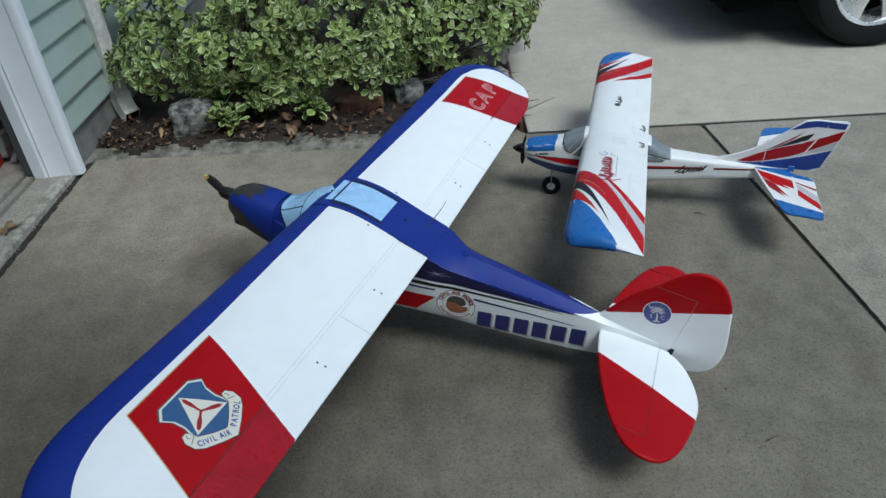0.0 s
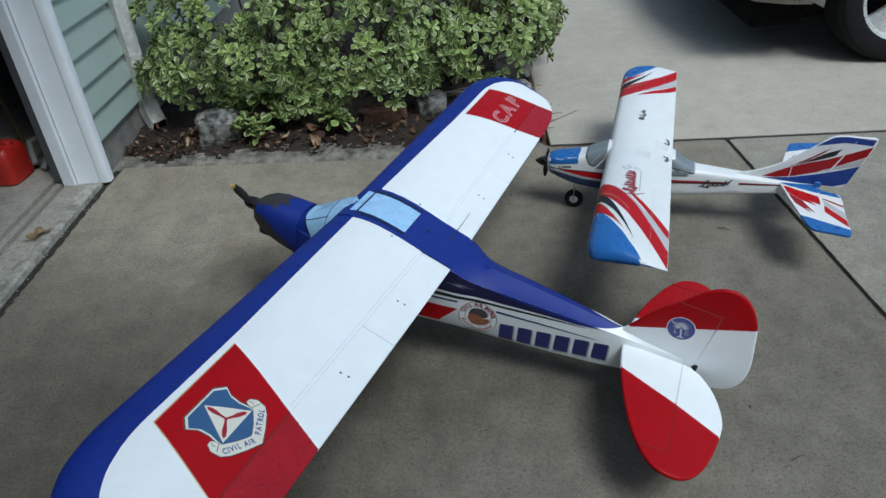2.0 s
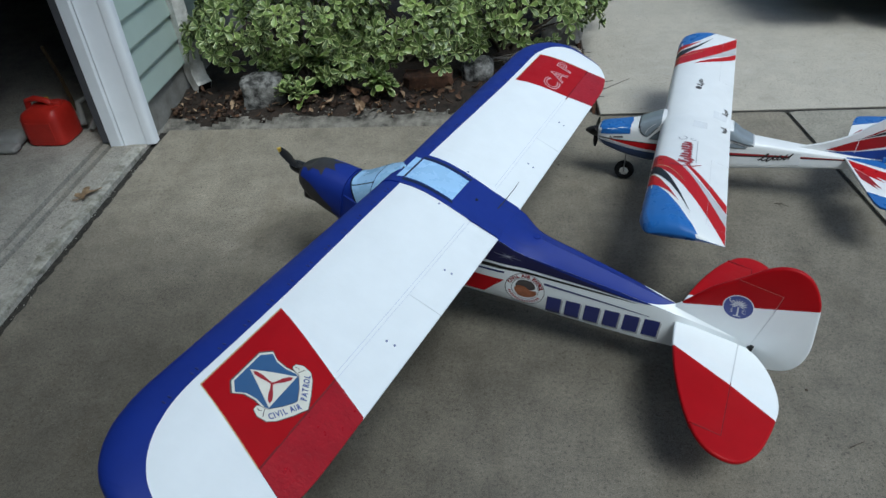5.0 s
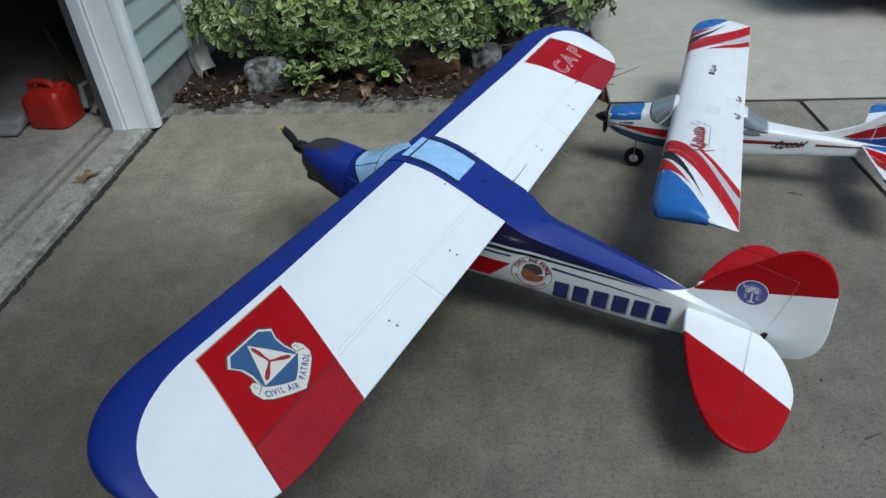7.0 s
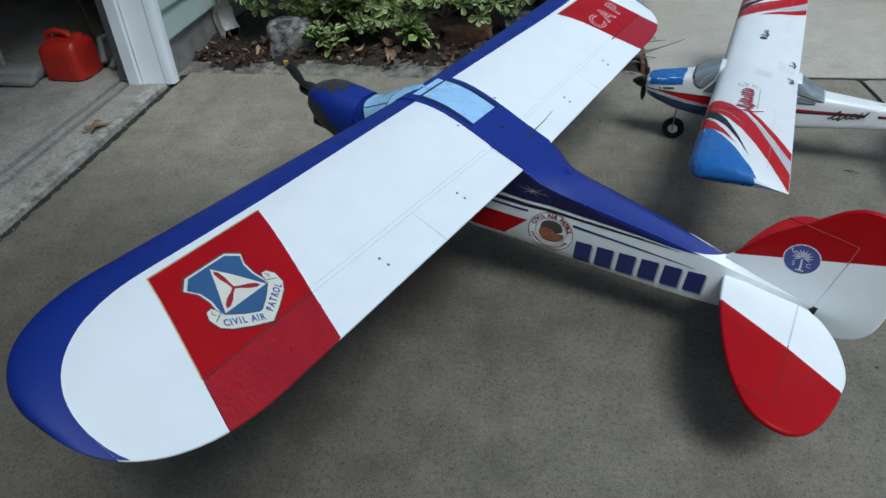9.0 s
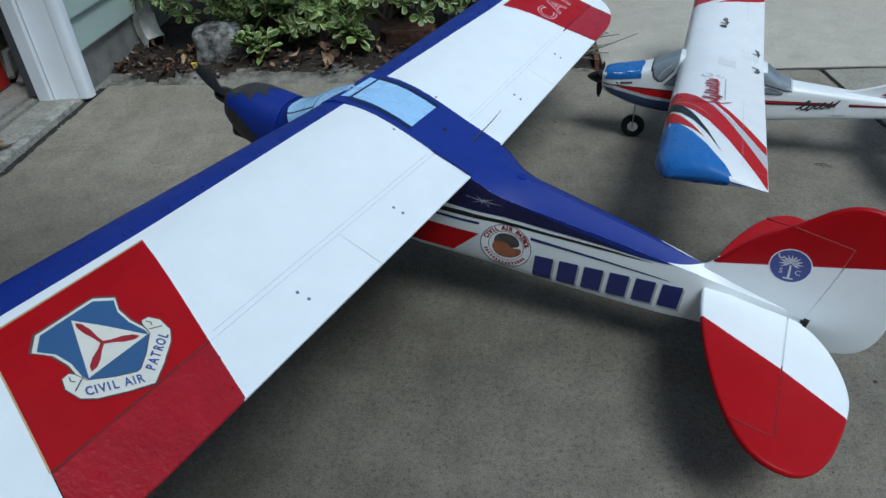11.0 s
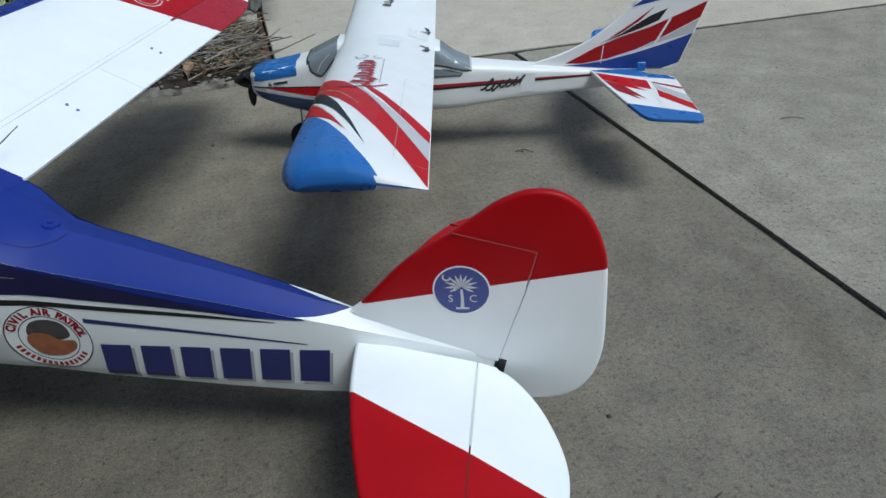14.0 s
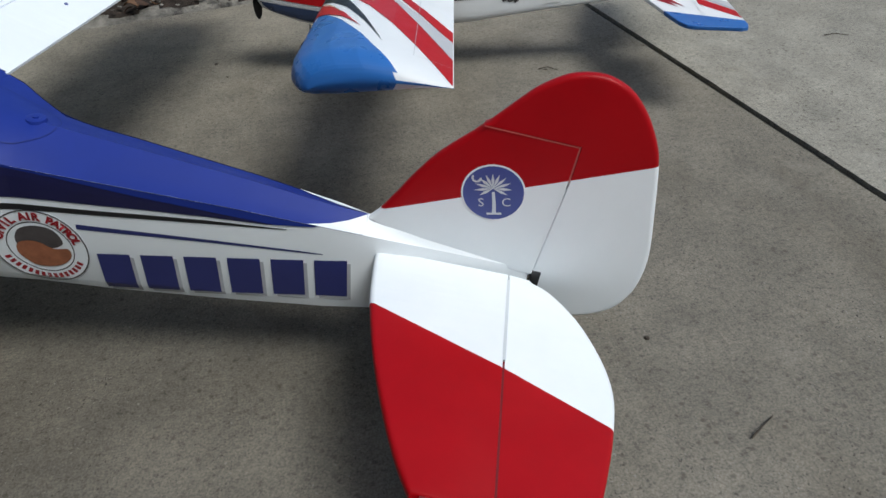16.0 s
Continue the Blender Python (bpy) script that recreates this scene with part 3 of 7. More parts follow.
tagged(part("wall_header", new_box((-1.74, -3.4, 2.32), (FRONT, 2.70, 2.6)), SIDING), "sage siding above the garage opening", "wall", kind="structure")
tagged(part("wall_return", new_box((-1.74, -5.0, -0.1), (FRONT + 0.004, -3.4, 2.6)), SIDING), "sage siding beside the garage opening", "wall", kind="structure")
# Both walls stand unseen behind the camera, added to cut sun and sky light.
tagged(part("shade_wall", new_box((-1.0, -5.6, -0.1), (2.0, -3.0, 7.4)), SIDING), "tall unseen sage wall added behind to shade the driveway", "wall", kind="structure")
tagged(part("sky_block_wall", new_box((2.0, -5.6, -0.1), (6.5, -3.02, 3.0)), SIDING), "unseen sage wall added behind to block low sky light", "wall", kind="structure")
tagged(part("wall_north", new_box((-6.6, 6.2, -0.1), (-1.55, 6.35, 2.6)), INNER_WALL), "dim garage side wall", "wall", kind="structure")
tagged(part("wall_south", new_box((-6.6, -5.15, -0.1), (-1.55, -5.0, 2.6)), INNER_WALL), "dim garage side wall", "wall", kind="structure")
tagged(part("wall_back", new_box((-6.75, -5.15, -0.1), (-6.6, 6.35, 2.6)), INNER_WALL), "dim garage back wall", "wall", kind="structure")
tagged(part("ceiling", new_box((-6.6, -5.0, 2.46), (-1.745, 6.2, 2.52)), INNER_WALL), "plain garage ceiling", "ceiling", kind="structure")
tagged(part("roof", new_box((-6.9, -5.4, 2.62), (-1.02, 6.6, 2.72)), ROOF), "dark shingled roof with a deep eave", "roof", kind="structure")
tagged(part("soffit", new_box((-1.558, -5.4, 2.56), (-1.02, 6.6, 2.618), 0.004), TRIM), "white eave soffit", "soffit", kind="structure")

# planting bed
bm = bmesh.new()
NX, NY = 70, 70
grid = []
for j in range(NY + 1):
    row = []
    for i in range(NX + 1):
        x = -1.555 + i / NX * (0.385 + 1.555)
        front = 2.825 - 0.025 * max(0, (x + 1.5)) if x < -0.3 else 2.795 + 0.125 * (x + 0.3)
        y = front + (j / NY) ** 1.5 * (6.2 - front)
        d = min(y - front, 0.39 - x)
        z = -0.012 + 0.05 * (1 - math.exp(-max(0, d) / 0.10)) + 0.012 * noise.noise(Vector((x * 9, y * 9, 0))) + 0.006 * noise.noise(Vector((x * 40, y * 40, 3)))
        row.append(bm.verts.new((x, y, z)))
    grid.append(row)
for a, b in zip(grid, grid[1:]):
    for k in range(NX):
        f = bm.faces.new((a[k], a[k + 1], b[k + 1], b[k]))
        f.material_index = 1 if f.calc_center_median().y < 2.895 + 0.07 * noise.noise(f.calc_center_median() * 7) else 0
bed = tagged(part("planting_bed", bm, [SOIL, GRIME], smooth=60), "dark mulch bed with a grimy grey edge", "flower bed", kind="structure")


# ---- the large high-wing model ----
# local axes: x to the nose, y to the left wing, z up
CUB_FWD, CUB_LEFT, CUB_UP = Vector((-0.90997, 0.36829, 0.19059)), Vector((-0.36608, -0.92935, 0.04798)), Vector((0.19479, -0.02611, 0.98050))
CUB_AT = Vector((-0.2413, 1.6364, 0.4585))
CUB_M = Matrix((CUB_FWD, CUB_LEFT, CUB_UP)).transposed().to_4x4()


def cub_ground(x, y):
    """Height of the driveway in the model's own axes."""
    return -(CUB_AT.z + x * CUB_FWD.z + y * CUB_LEFT.z) / CUB_UP.z


CUB_SHIFT = Vector((0.0, 0.0, -cub_ground(0, 0)))
cub = thing("model_airplane", "large white, blue and red high-wing model airplane on the concrete", "model airplane", Matrix.Translation(CUB_AT + CUB_UP * cub_ground(0, 0)) @ CUB_M, "model airplanes")
cub["shift"] = CUB_SHIFT
DIHEDRAL = 0.035
TOP = [(0.058, -0.032), (0.054, -0.021), (0.044, -0.012), (0.024, -0.004), (0.0, 0.0), (-0.035, 0.0025), (-0.07, 0.0), (-0.11, -0.0075), (-0.15, -0.018), (-0.205, -0.034), (-0.25, -0.0455), (-0.285, -0.0550)]
BOT = [(0.058, -0.032), (0.055, -0.040), (0.044, -0.046), (0.02, -0.050), (-0.05, -0.053), (-0.12, -0.055), (-0.205, -0.058), (-0.285, -0.0585)]


def along(table, x):
    for (x0, z0), (x1, z1) in zip(table, table[1:]):
        if x >= x1:
            return z0 + (z1 - z0) * (x0 - x) / (x0 - x1) if x0 != x1 else z1
    return table[-1][1]


def lead(y):
    k = min(1.0, max(0.0, (y - 0.88) / 0.216))
    return -0.11 + 0.168 * (1 - k ** 2.3) ** (1 / 2.3)


def trail(y):
    k = min(1.0, max(0.0, (y - 0.845) / 0.2505))
    return -0.11 - 0.175 * (1 - k ** 2.5) ** (1 / 2.5)


def band(y):
    """Rear edge of the blue leading band."""
    if y < 0.85:
        return 0.0 - 0.018 * min(1, max(0, (y - 0.088) / 0.55))
    k = min(1.0, (y - 0.85) / 0.219)
    return -0.165 + 0.147 * (1 - k ** 2.2) ** (1 / 2.2)


def skin(x, y, upper=True):
    """Height of the wing's skin; the section shrinks towards the rounded tip."""
    a, b = lead(abs(y)), trail(abs(y))
    s = (a - x) / max(1e-6, a - b)
    xr = 0.058 - s * 0.343
    full = (a - b) / 0.343
    mid = (along(TOP, xr) + along(BOT, xr)) / 2
    z = along(TOP if upper else BOT, xr)
    base = -0.032 + (mid + 0.032) * full
    return base + (z - mid) * full ** 0.8 + DIHEDRAL * abs(y)


HINGE_X = -0.2035


def panel_edge(side, x, inner):
    """Span position of the red panel's slanted edges; the right panel sits a little further out."""
    if inner:
        return (0.635 if side > 0 else 0.657) + (-0.034 - x) * 0.412
    return (0.865 if side > 0 else 0.897) + (-0.036 - x) * 0.392


def aileron_end(side):
    """Span position of the aileron's outer end at the hinge, and its trailing corner."""
    y0 = panel_edge(side, HINGE_X, False)
    x1 = -0.275
    for _ in range(8):
        x1 = trail(y0 + (HINGE_X - x1) * 0.392)
    return y0, x1


def wing_stations(y, end, x1):
    a, b, c = lead(y), trail(y), band(y)
    c = max(min(c, a - 0.001), b + 0.0005)
    f = [0, 0.03, 0.09, 0.2, 0.38, 0.6, 0.8, 1.0]
    blue = [a + (c - a) * q for q in f]
    if y < end:
        b = HINGE_X - 0.0004
    elif y < end + 0.0003:
        b = x1
    h = max(HINGE_X, b + 0.15 * (c - b)) if y > end else HINGE_X
    white = [c + (h - c) * q / 14 for q in range(1, 15)] + [h + (b - h) * q / 4 for q in range(1, 5)]
    return blue, white


def wing_half(side):
    end, x1 = aileron_end(side)
    ys = [0.088, 0.2, 0.33, 0.46, 0.6, 0.74, 0.80, 0.82, 0.835, 0.85, 0.865, 0.88, 0.895, 0.91, end - 0.0002, end + 0.0002]
    ys += [y for y in (0.965, 0.98, 0.995, 1.008, 1.02, 1.032, 1.042, 1.05, 1.057, 1.062, 1.0655, 1.068, 1.0688, 1.0692, 1.076, 1.083, 1.087, 1.0905, 1.0930, 1.0945) if y > end + 0.030]
    rings = []
    for i, y in enumerate(ys):
        blue, white = wing_stations(y, end, x1)
        top = blue + white
        if i == 0:
            at = root
        elif end < y < end + 0.0003:
            at = lambda x: y + max(0.0, HINGE_X - x) * 0.392
        else:
            at = lambda x: y
        ring = [(x, side * at(x), skin(x, at(x))) for x in top]
        ring += [(x, side * at(x), skin(x, at(x), False)) for x in top[::-1][:-1]]
        rings.append(ring)

    def slot(i, k):
        return 1 if k < 7 or k >= 43 or ys[i] > 1.069 else 0
    return loft(rings, True, slot)


def control(side, y0, y1, x0=-0.2045, slant=0.0):
    """A hinged trailing panel, set a hair below the wing's skin; slant: how its outer end is raked."""
    n = max(6, int((y1 - y0) / 0.006))
    rings = []
    for i in range(n + 1):
        y = y0 + (y1 - y0) * i / n
        rake = slant * (i / n) ** 4
        b = trail(y)
        for _ in range(8):
            b = trail(y + rake * (x0 - b))
        xs = [x0 + (b - x0) * q for q in (0, 0.06, 0.3, 0.6, 0.85, 1.0)]
        yy = [y + rake * (x0 - x) for x in xs]
        ring = [(xs[0], side * yy[0], skin(xs[0], yy[0]) - 0.0012)]
        ring += [(x, side * q, skin(x, q) - 0.0003) for x, q in zip(xs[1:], yy[1:])] + [(x, side * q, skin(x, q, False)) for x, q in zip(xs[::-1], yy[::-1])]
        rings.append(ring)
    bm = loft(rings)
    for f in bm.faces:
        c = f.calc_center_median()
        if abs(c.y) > panel_edge(side, c.x, True) + 0.0042:
            f.material_index = 1
    return bm


def root(x):
    """Half-width of the centre section, where the wing panels begin."""
    return 0.0795 + 0.0175 * x


def on_wing(lift):
    return lambda x, y: (x, y, skin(x, y) + lift)


for side, word in ((1, "left"), (-1, "right")):
    wing = part("wing", wing_half(side), [WHITE, BLUE], cub, "white foam wing with a blue leading edge", 32)
    flap = part("flap", control(side, 0.078, 0.4146), WHITE, cub, "white hinged flap", 32)
    end, x1 = aileron_end(side)
    aileron = part("aileron", control(side, 0.4160, end - 0.0010, slant=0.392), [WHITE, RED_CRINKLED], cub, "white and red hinged aileron", 32)
    # red panel with its gold line, in two films split at the hinge
    fore = [(x, side * panel_edge(side, x, inner)) for x, inner in ((-0.034, True), (-0.036, False), (-0.2033, False), (-0.2033, True))]
    part("red_panel", film([fore], on_wing(0.0007), 0.008, True, True), RED, wing, "square red film panel")
    part("gold_line", film(stroke([fore[1], fore[0]], 0.0026) + stroke([fore[2], fore[1]], 0.0020), on_wing(0.0010), 0.008, True, True), GOLD, wing)
    y_te = end + (HINGE_X - x1) * 0.392
    aft = [(-0.2050, side * panel_edge(side, -0.2050, True)), (-0.2050, side * (end - 0.0008)), (x1 + 0.0005, side * (y_te - 0.0012))]
    aft += [(trail(y) + 0.0004, side * y) for y in (y_te - 0.012, 0.93, 0.91, 0.88, 0.85, 0.80, panel_edge(side, -0.2846, True))]
    part("red_film", film([aft], on_wing(0.0006), 0.008, True, True), RED_CRINKLED, aileron, "red film over the aileron")
    part("hinge_line", film([[(-0.2035, side * 0.09), (-0.2035, side * fore[3][1] * side), (-0.2046, side * fore[3][1] * side), (-0.2046, side * 0.09)]], lambda x, y: (x, y, skin(x, y) - 0.0010), 1), GROOVE, wing)
    part("hinge_tape_edge", film([[(-0.1966, side * 0.10), (-0.1966, side * 0.69), (-0.1976, side * 0.69), (-0.1976, side * 0.10)]], on_wing(0.0004), 0.02), GROOVE, wing)
    part("red_hinge_line", film([[(-0.2022, side * 0.7045), (-0.2022, side * (end - 0.001)), (-0.2056, side * end), (-0.2056, side * 0.7058)]], on_wing(0.0012), 0.02), RED_CREASE_SHADE, wing)
    for y in (0.287 if side > 0 else 0.276, 0.56):
        for dx, dy in ((0.0, 0.0), (-0.0175, -0.002)):
            bm = bmesh.new()
            c = Vector((-0.231 + dx, side * (y + dy), 0))
            lathe(bm, [(0, 0.0022), (0.0018, 0.0018), (0.0026, 0.0004), (0.0026, -0.002)], 10, Matrix.Translation((c.x, c.y, skin(c.x, c.y))))
            part("screw", bm, SCREW_BLUE, flap if y < 0.4 else aileron)
    part("bolt", lathe(bmesh.new(), [(0, 0.0008), (0.0026, 0.0006), (0.0036, -0.001)], 10, Matrix.Translation((-0.118, side * 0.0905, skin(-0.118, 0.0905)))), SCREW_BLUE, wing)
    rear = [(-0.165, 1.0692), (-0.188, 1.0680), (-0.206, 1.0645), (trail(1.0605) + 0.0012, 1.0605)] + [(trail(y) + 0.0006, y) for y in (1.0625, 1.064, 1.0655, 1.067, 1.0692)]
    part("blue_tip", film([[(x, side * y) for x, y in rear]], on_wing(0.0005), 0.006, True, True), BLUE, wing)
    # thin tape patches along the blue band
    for i in range(12):
        y = 0.13 + i * 0.0715
        for dy in (-0.005, 0.008):
            x = band(y) + 0.0125
            bm = new_box((x - 0.005, side * (y + dy) - 0.0016, 0), (x + 0.003, side * (y + dy) + 0.0016, 0.0022), 0.0008, 1)
            for v in bm.verts:
                v.co.z += skin(x, y) - 0.0004
            part("vortex_generator", bm, NAVY, wing)

# emblem on the left wing: shield, triangle, three-blade device, scroll
left_wing = [o for o in cub.children if o.name.startswith("wing")][0]
EC = (-0.127, 0.791)


def on_emblem(lift):
    a = 0.0
    return lambda u, v: on_wing(lift)(EC[0] + (v * math.cos(a) - u * math.sin(a)) * 1.0, EC[1] - (u * math.cos(a) + v * math.sin(a)))


SHIELD = [(-0.036, 0.052), (0.036, 0.052), (0.053, 0.037), (0.043, 0.021), (0.041, 0.002), (0.045, -0.018), (0.041, -0.036), (0.022, -0.053), (0.0, -0.060), (-0.022, -0.053), (-0.041, -0.036), (-0.045, -0.018), (-0.041, 0.002), (-0.043, 0.021), (-0.053, 0.037)]
part("emblem", film([[(u * 1.08, v * 1.07) for u, v in SHIELD]], on_emblem(0.0011), 0.008, True, True), CREAM, left_wing, "shield-shaped air patrol emblem")
part("emblem_rim", film([[(u * 1.13, v * 1.115) for u, v in SHIELD]], on_emblem(0.0009), 0.008, True, True), GREY_BROWN, left_wing)
part("shield", film([SHIELD], on_emblem(0.0015), 0.008, True, True), EMBLEM_BLUE, left_wing)
part("triangle", film([[(0.0, 0.046), (0.042, -0.024), (-0.042, -0.024)]], on_emblem(0.0019), 0.008, True, True), CREAM, left_wing)
blades = []
for a in (90, 210, 330):
    d = Vector((math.cos(radians(a)), math.sin(radians(a))))
    n = Vector((-d.y, d.x))
    c = Vector((0, 0.0))
    blades.append([tuple(c + d * r + n * w) for r, w in ((0.0, 0.002), (0.010, 0.0022), (0.022, 0.0042), (0.034, 0.0036), (0.040, 0.0), (0.034, -0.0036), (0.022, -0.0042), (0.010, -0.0022), (0.0, -0.002))])
part("three_blade_device", film(blades, on_emblem(0.0023), 0.008), EMBLEM_RED, left_wing)
# the scroll is a pointed V under the shield, with its ends rolled over
SCROLL = [(0.0, -0.0750), (0.0265, -0.0630), (0.0535, -0.0480), (0.0652, -0.0365), (0.0675, -0.0190), (0.0610, -0.0075), (0.0520, -0.0065), (0.0488, -0.0115), (0.0458, -0.0250), (0.0230, -0.0415), (0.0030, -0.0522)]
outline = SCROLL + [(-u, v) for u, v in SCROLL[::-1] if u]
part("scroll_rim", film([outline] + stroke(outline + outline[:1], 0.0026), on_emblem(0.0019), 0.008, True, True), GREY_BROWN, left_wing)
part("scroll", film([outline], on_emblem(0.0023), 0.008, True, True), CREAM, left_wing)
for q in (-1, 1):
    part("scroll_fold", film(stroke([(q * 0.0545, -0.0100), (q * 0.0575, -0.0150), (q * 0.0545, -0.0190)], 0.0013), on_emblem(0.0028), 0.008, True, True), GREY_BROWN, left_wing)
    part("scroll_fold", film(stroke([(q * 0.0480, -0.0205), (q * 0.0625, -0.0270)], 0.0013), on_emblem(0.0028), 0.008, True, True), GREY_BROWN, left_wing)



def arc_text(body, size, c, r, a_mid, spread, lay, mat, parent, inward=False, slim=1.0, bold=0.0, flat=1.0):
    """Letters set one by one along an arc; inward: their heads point to the centre."""
    k = len(body)
    for i, ch in enumerate(body):
        if ch == " ":
            continue
        s = (i - (k - 1) / 2) * spread
        a = radians(a_mid + s if inward else a_mid - s)
        bm = lettering(ch, size, bold)
        ang = a + math.pi / 2 if inward else a - math.pi / 2
        ca, sa = math.cos(ang), math.sin(ang)
        px, py = c[0] + r * math.cos(a), c[1] + r * flat * math.sin(a)
        laid(bm, lambda u, v: lay(px + u * slim * ca - v * sa, py + u * slim * sa + v * ca), 0.01, False)
        part("letter", bm, mat, parent)



def line_text(body, size, p, q, lay, mat, parent, slim=1.0, bold=0.0):
    """Letters set one by one, evenly, from p to q."""
    p, q = Vector(p), Vector(q)
    way = (q - p).normalized()
    wide = [0.42 if ch in "I " else 1.0 for ch in body]
    step = (q - p).length / sum(wide)
    run = 0.0
    for ch, w in zip(body, wide):
        c = p + way * (run + w / 2) * step
        run += w
        if ch != " ":
            bm = lettering(ch, size, bold)
            laid(bm, lambda u, v: lay(c.x + u * slim * way.x - v * way.y, c.y + u * slim * way.y + v * way.x), 0.01, False)
            part("letter", bm, mat, parent)


line_text("CIVIL AIR", 0.0150, (-0.0575, -0.0345), (-0.0035, -0.0635), on_emblem(0.0031), SEAL_BLUE, left_wing, 0.78, 0.0004)
line_text("PATROL", 0.0150, (0.0070, -0.0610), (0.0575, -0.0360), on_emblem(0.0031), SEAL_BLUE, left_wing, 0.78, 0.0004)

right_wing = [o for o in cub.children if o.name.startswith("wing")][1]
for k, ch in enumerate("CAP"):
    for grow, lift, mat in ((0.0021, 0.0012, LETTER_PINK), (-0.0008, 0.0017, RED)):
        bm = lettering(ch, 0.078, grow)
        laid(bm, lambda u, v: on_wing(lift)(-0.1385 + v * 0.95, -0.742 - 0.0745 * k - u * 1.15), 0.008, True, True)
        part("letter", bm, mat, right_wing, "pink outlined letter" if grow > 0 else "")

# fuselage sections: x, crease half-width, crease z, top z, low half-width, low z
SECT = [
    (0.235, 0.044, -0.122, -0.104, 0.046, -0.200),
    (0.195, 0.052, -0.124, -0.106, 0.056, -0.222),
    (0.150, 0.066, -0.125, -0.105, 0.070, -0.243),
    (0.060, 0.076, -0.125, -0.105, 0.080, -0.265),
    (0.030, 0.080, -0.066, -0.050, 0.080, -0.268),
    (-0.20, 0.081, -0.060, -0.050, 0.078, -0.260),
    (-0.283, 0.0800, -0.0540, -0.0495, 0.066, -0.2560),
    (-0.305, 0.077, -0.061, -0.0520, 0.062, -0.2550),
    (-0.330, 0.070, -0.074, -0.055, 0.058, -0.2545),
    (-0.360, 0.060, -0.084, -0.060, 0.052, -0.2540),
    (-0.400, 0.055, -0.0875, -0.064, 0.048, -0.2530),
    (-0.450, 0.051, -0.0895, -0.068, 0.044, -0.2510),
    (-0.600, 0.037, -0.098, -0.082, 0.032, -0.2390),
    (-0.700, 0.027, -0.107, -0.094, 0.024, -0.2290),
    (-0.800, 0.012, -0.118, -0.098, 0.020, -0.210),
    (-0.928, 0.005, -0.124, -0.112, 0.007, -0.188),
]


def sect_at(x):
    for a, b in zip(SECT, SECT[1:]):
        if x >= b[0]:
            t = (a[0] - x) / (a[0] - b[0])
            return [p + (q - p) * max(0, t) for p, q in zip(a, b)]
    return list(SECT[-1])


def half_ring(s):
    x, wc, zc, zt, wb, zb = s
    # rounded behind the wing, then two flat facets meeting in a ridge
    f = min(1.0, max(0.0, (-0.365 - x) / 0.07))
    a, b = 0.34 + (0.52 - 0.34) * f, 0.82 + (0.93 - 0.82) * f
    return [(0, zt), (wc * 0.48, zt - (zt - zc) * a), (wc * 0.88, zt - (zt - zc) * b), (wc, zc), (wc * 1.005 + 0.0005, zc - 0.012), ((wc + wb) / 2 + 0.001, (zc + zb) / 2), (wb, zb + 0.018), (wb * 0.86, zb + 0.003), (0, zb)]


def flank(x, z):
    """Half-width of the fuselage side at x, z."""
    h = half_ring(sect_at(x))[3:]
    for (w0, z0), (w1, z1) in zip(h, h[1:]):
        if z >= z1:
            t = (z0 - z) / (z0 - z1)
            return w0 + (w1 - w0) * max(0, t)
    return h[-1][0]


# finer sections between the main ones
FINE = []
for a, b in zip(SECT, SECT[1:]):
    k = max(1, round((a[0] - b[0]) / 0.012))
    FINE += [[p + (q - p) * i / k for p, q in zip(a, b)] for i in range(k)]
FINE.append(list(SECT[-1]))


def deck_z(x, y):
    """Height of the fuselage's upper deck at x, y."""
    h = half_ring(sect_at(x))[:4]
    for (w0, z0), (w1, z1) in zip(h, h[1:]):
        if abs(y) <= w1:
            return z0 + (z1 - z0) * (abs(y) - w0) / (w1 - w0)
    return h[-1][1]


rings = []
for i, s in enumerate(FINE):
    h = half_ring(s)
    rings.append([(s[0], y, z) for y, z in h] + [(s[0], -y, z) for y, z in h[-2:0:-1]])


def fus_slot(i, k):
    x = FINE[i][0]
    if x < -0.735:
        return 0
    return 1 if k < 3 or k >= 13 or (x > -0.19 and (k < 5 or k >= 11)) or x > 0.0 else 0


fuselage = part("fuselage", loft(rings, True, fus_slot), [WHITE, BLUE], cub, "tapered fuselage, blue deck and white sides", 30)
# centre section over the wing, with the painted roof window
xs = [0.056, 0.050, 0.040, 0.024, 0.0, -0.035, -0.07, -0.11, -0.15, -0.205, -0.25, -0.280, -0.288]


def roof(x, y):
    z = along(TOP, x) + 0.003 if x > -0.285 else -0.0585
    return z + DIHEDRAL * 0.088 * (0.3 + 0.7 * min(1, abs(y) / 0.088))


ys = [-0.0915, -0.0905, -0.07, -0.035, 0, 0.035, 0.07, 0.0905, 0.0915]
bm = bmesh.new()
gridv = [[bm.verts.new((x, y * (root(x) + 0.0022) / 0.0915, roof(x, y) - (0.006 if abs(y) > 0.091 else 0))) for y in ys] for x in xs]
for a, b in zip(gridv, gridv[1:]):
    for k in range(len(ys) - 1):
        bm.faces.new((a[k], a[k + 1], b[k + 1], b[k]))
solid = bmesh.ops.extrude_face_region(bm, geom=bm.faces[:])
for v in [g for g in solid["geom"] if isinstance(g, bmesh.types.BMVert)]:
    v.co.z -= 0.03
part("centre_section", bm, BLUE, cub, "blue centre section between the wings", 35)


def on_roof(lift):
    return lambda x, y: (x, y, roof(x, y) + lift)


part("roof_window", film([[(0.0, 0.052), (0.0, -0.054), (-0.138, -0.052), (-0.138, 0.054)]], on_roof(0.0012), 0.012), GLASS_BLUE, cub, "light blue painted roof window")
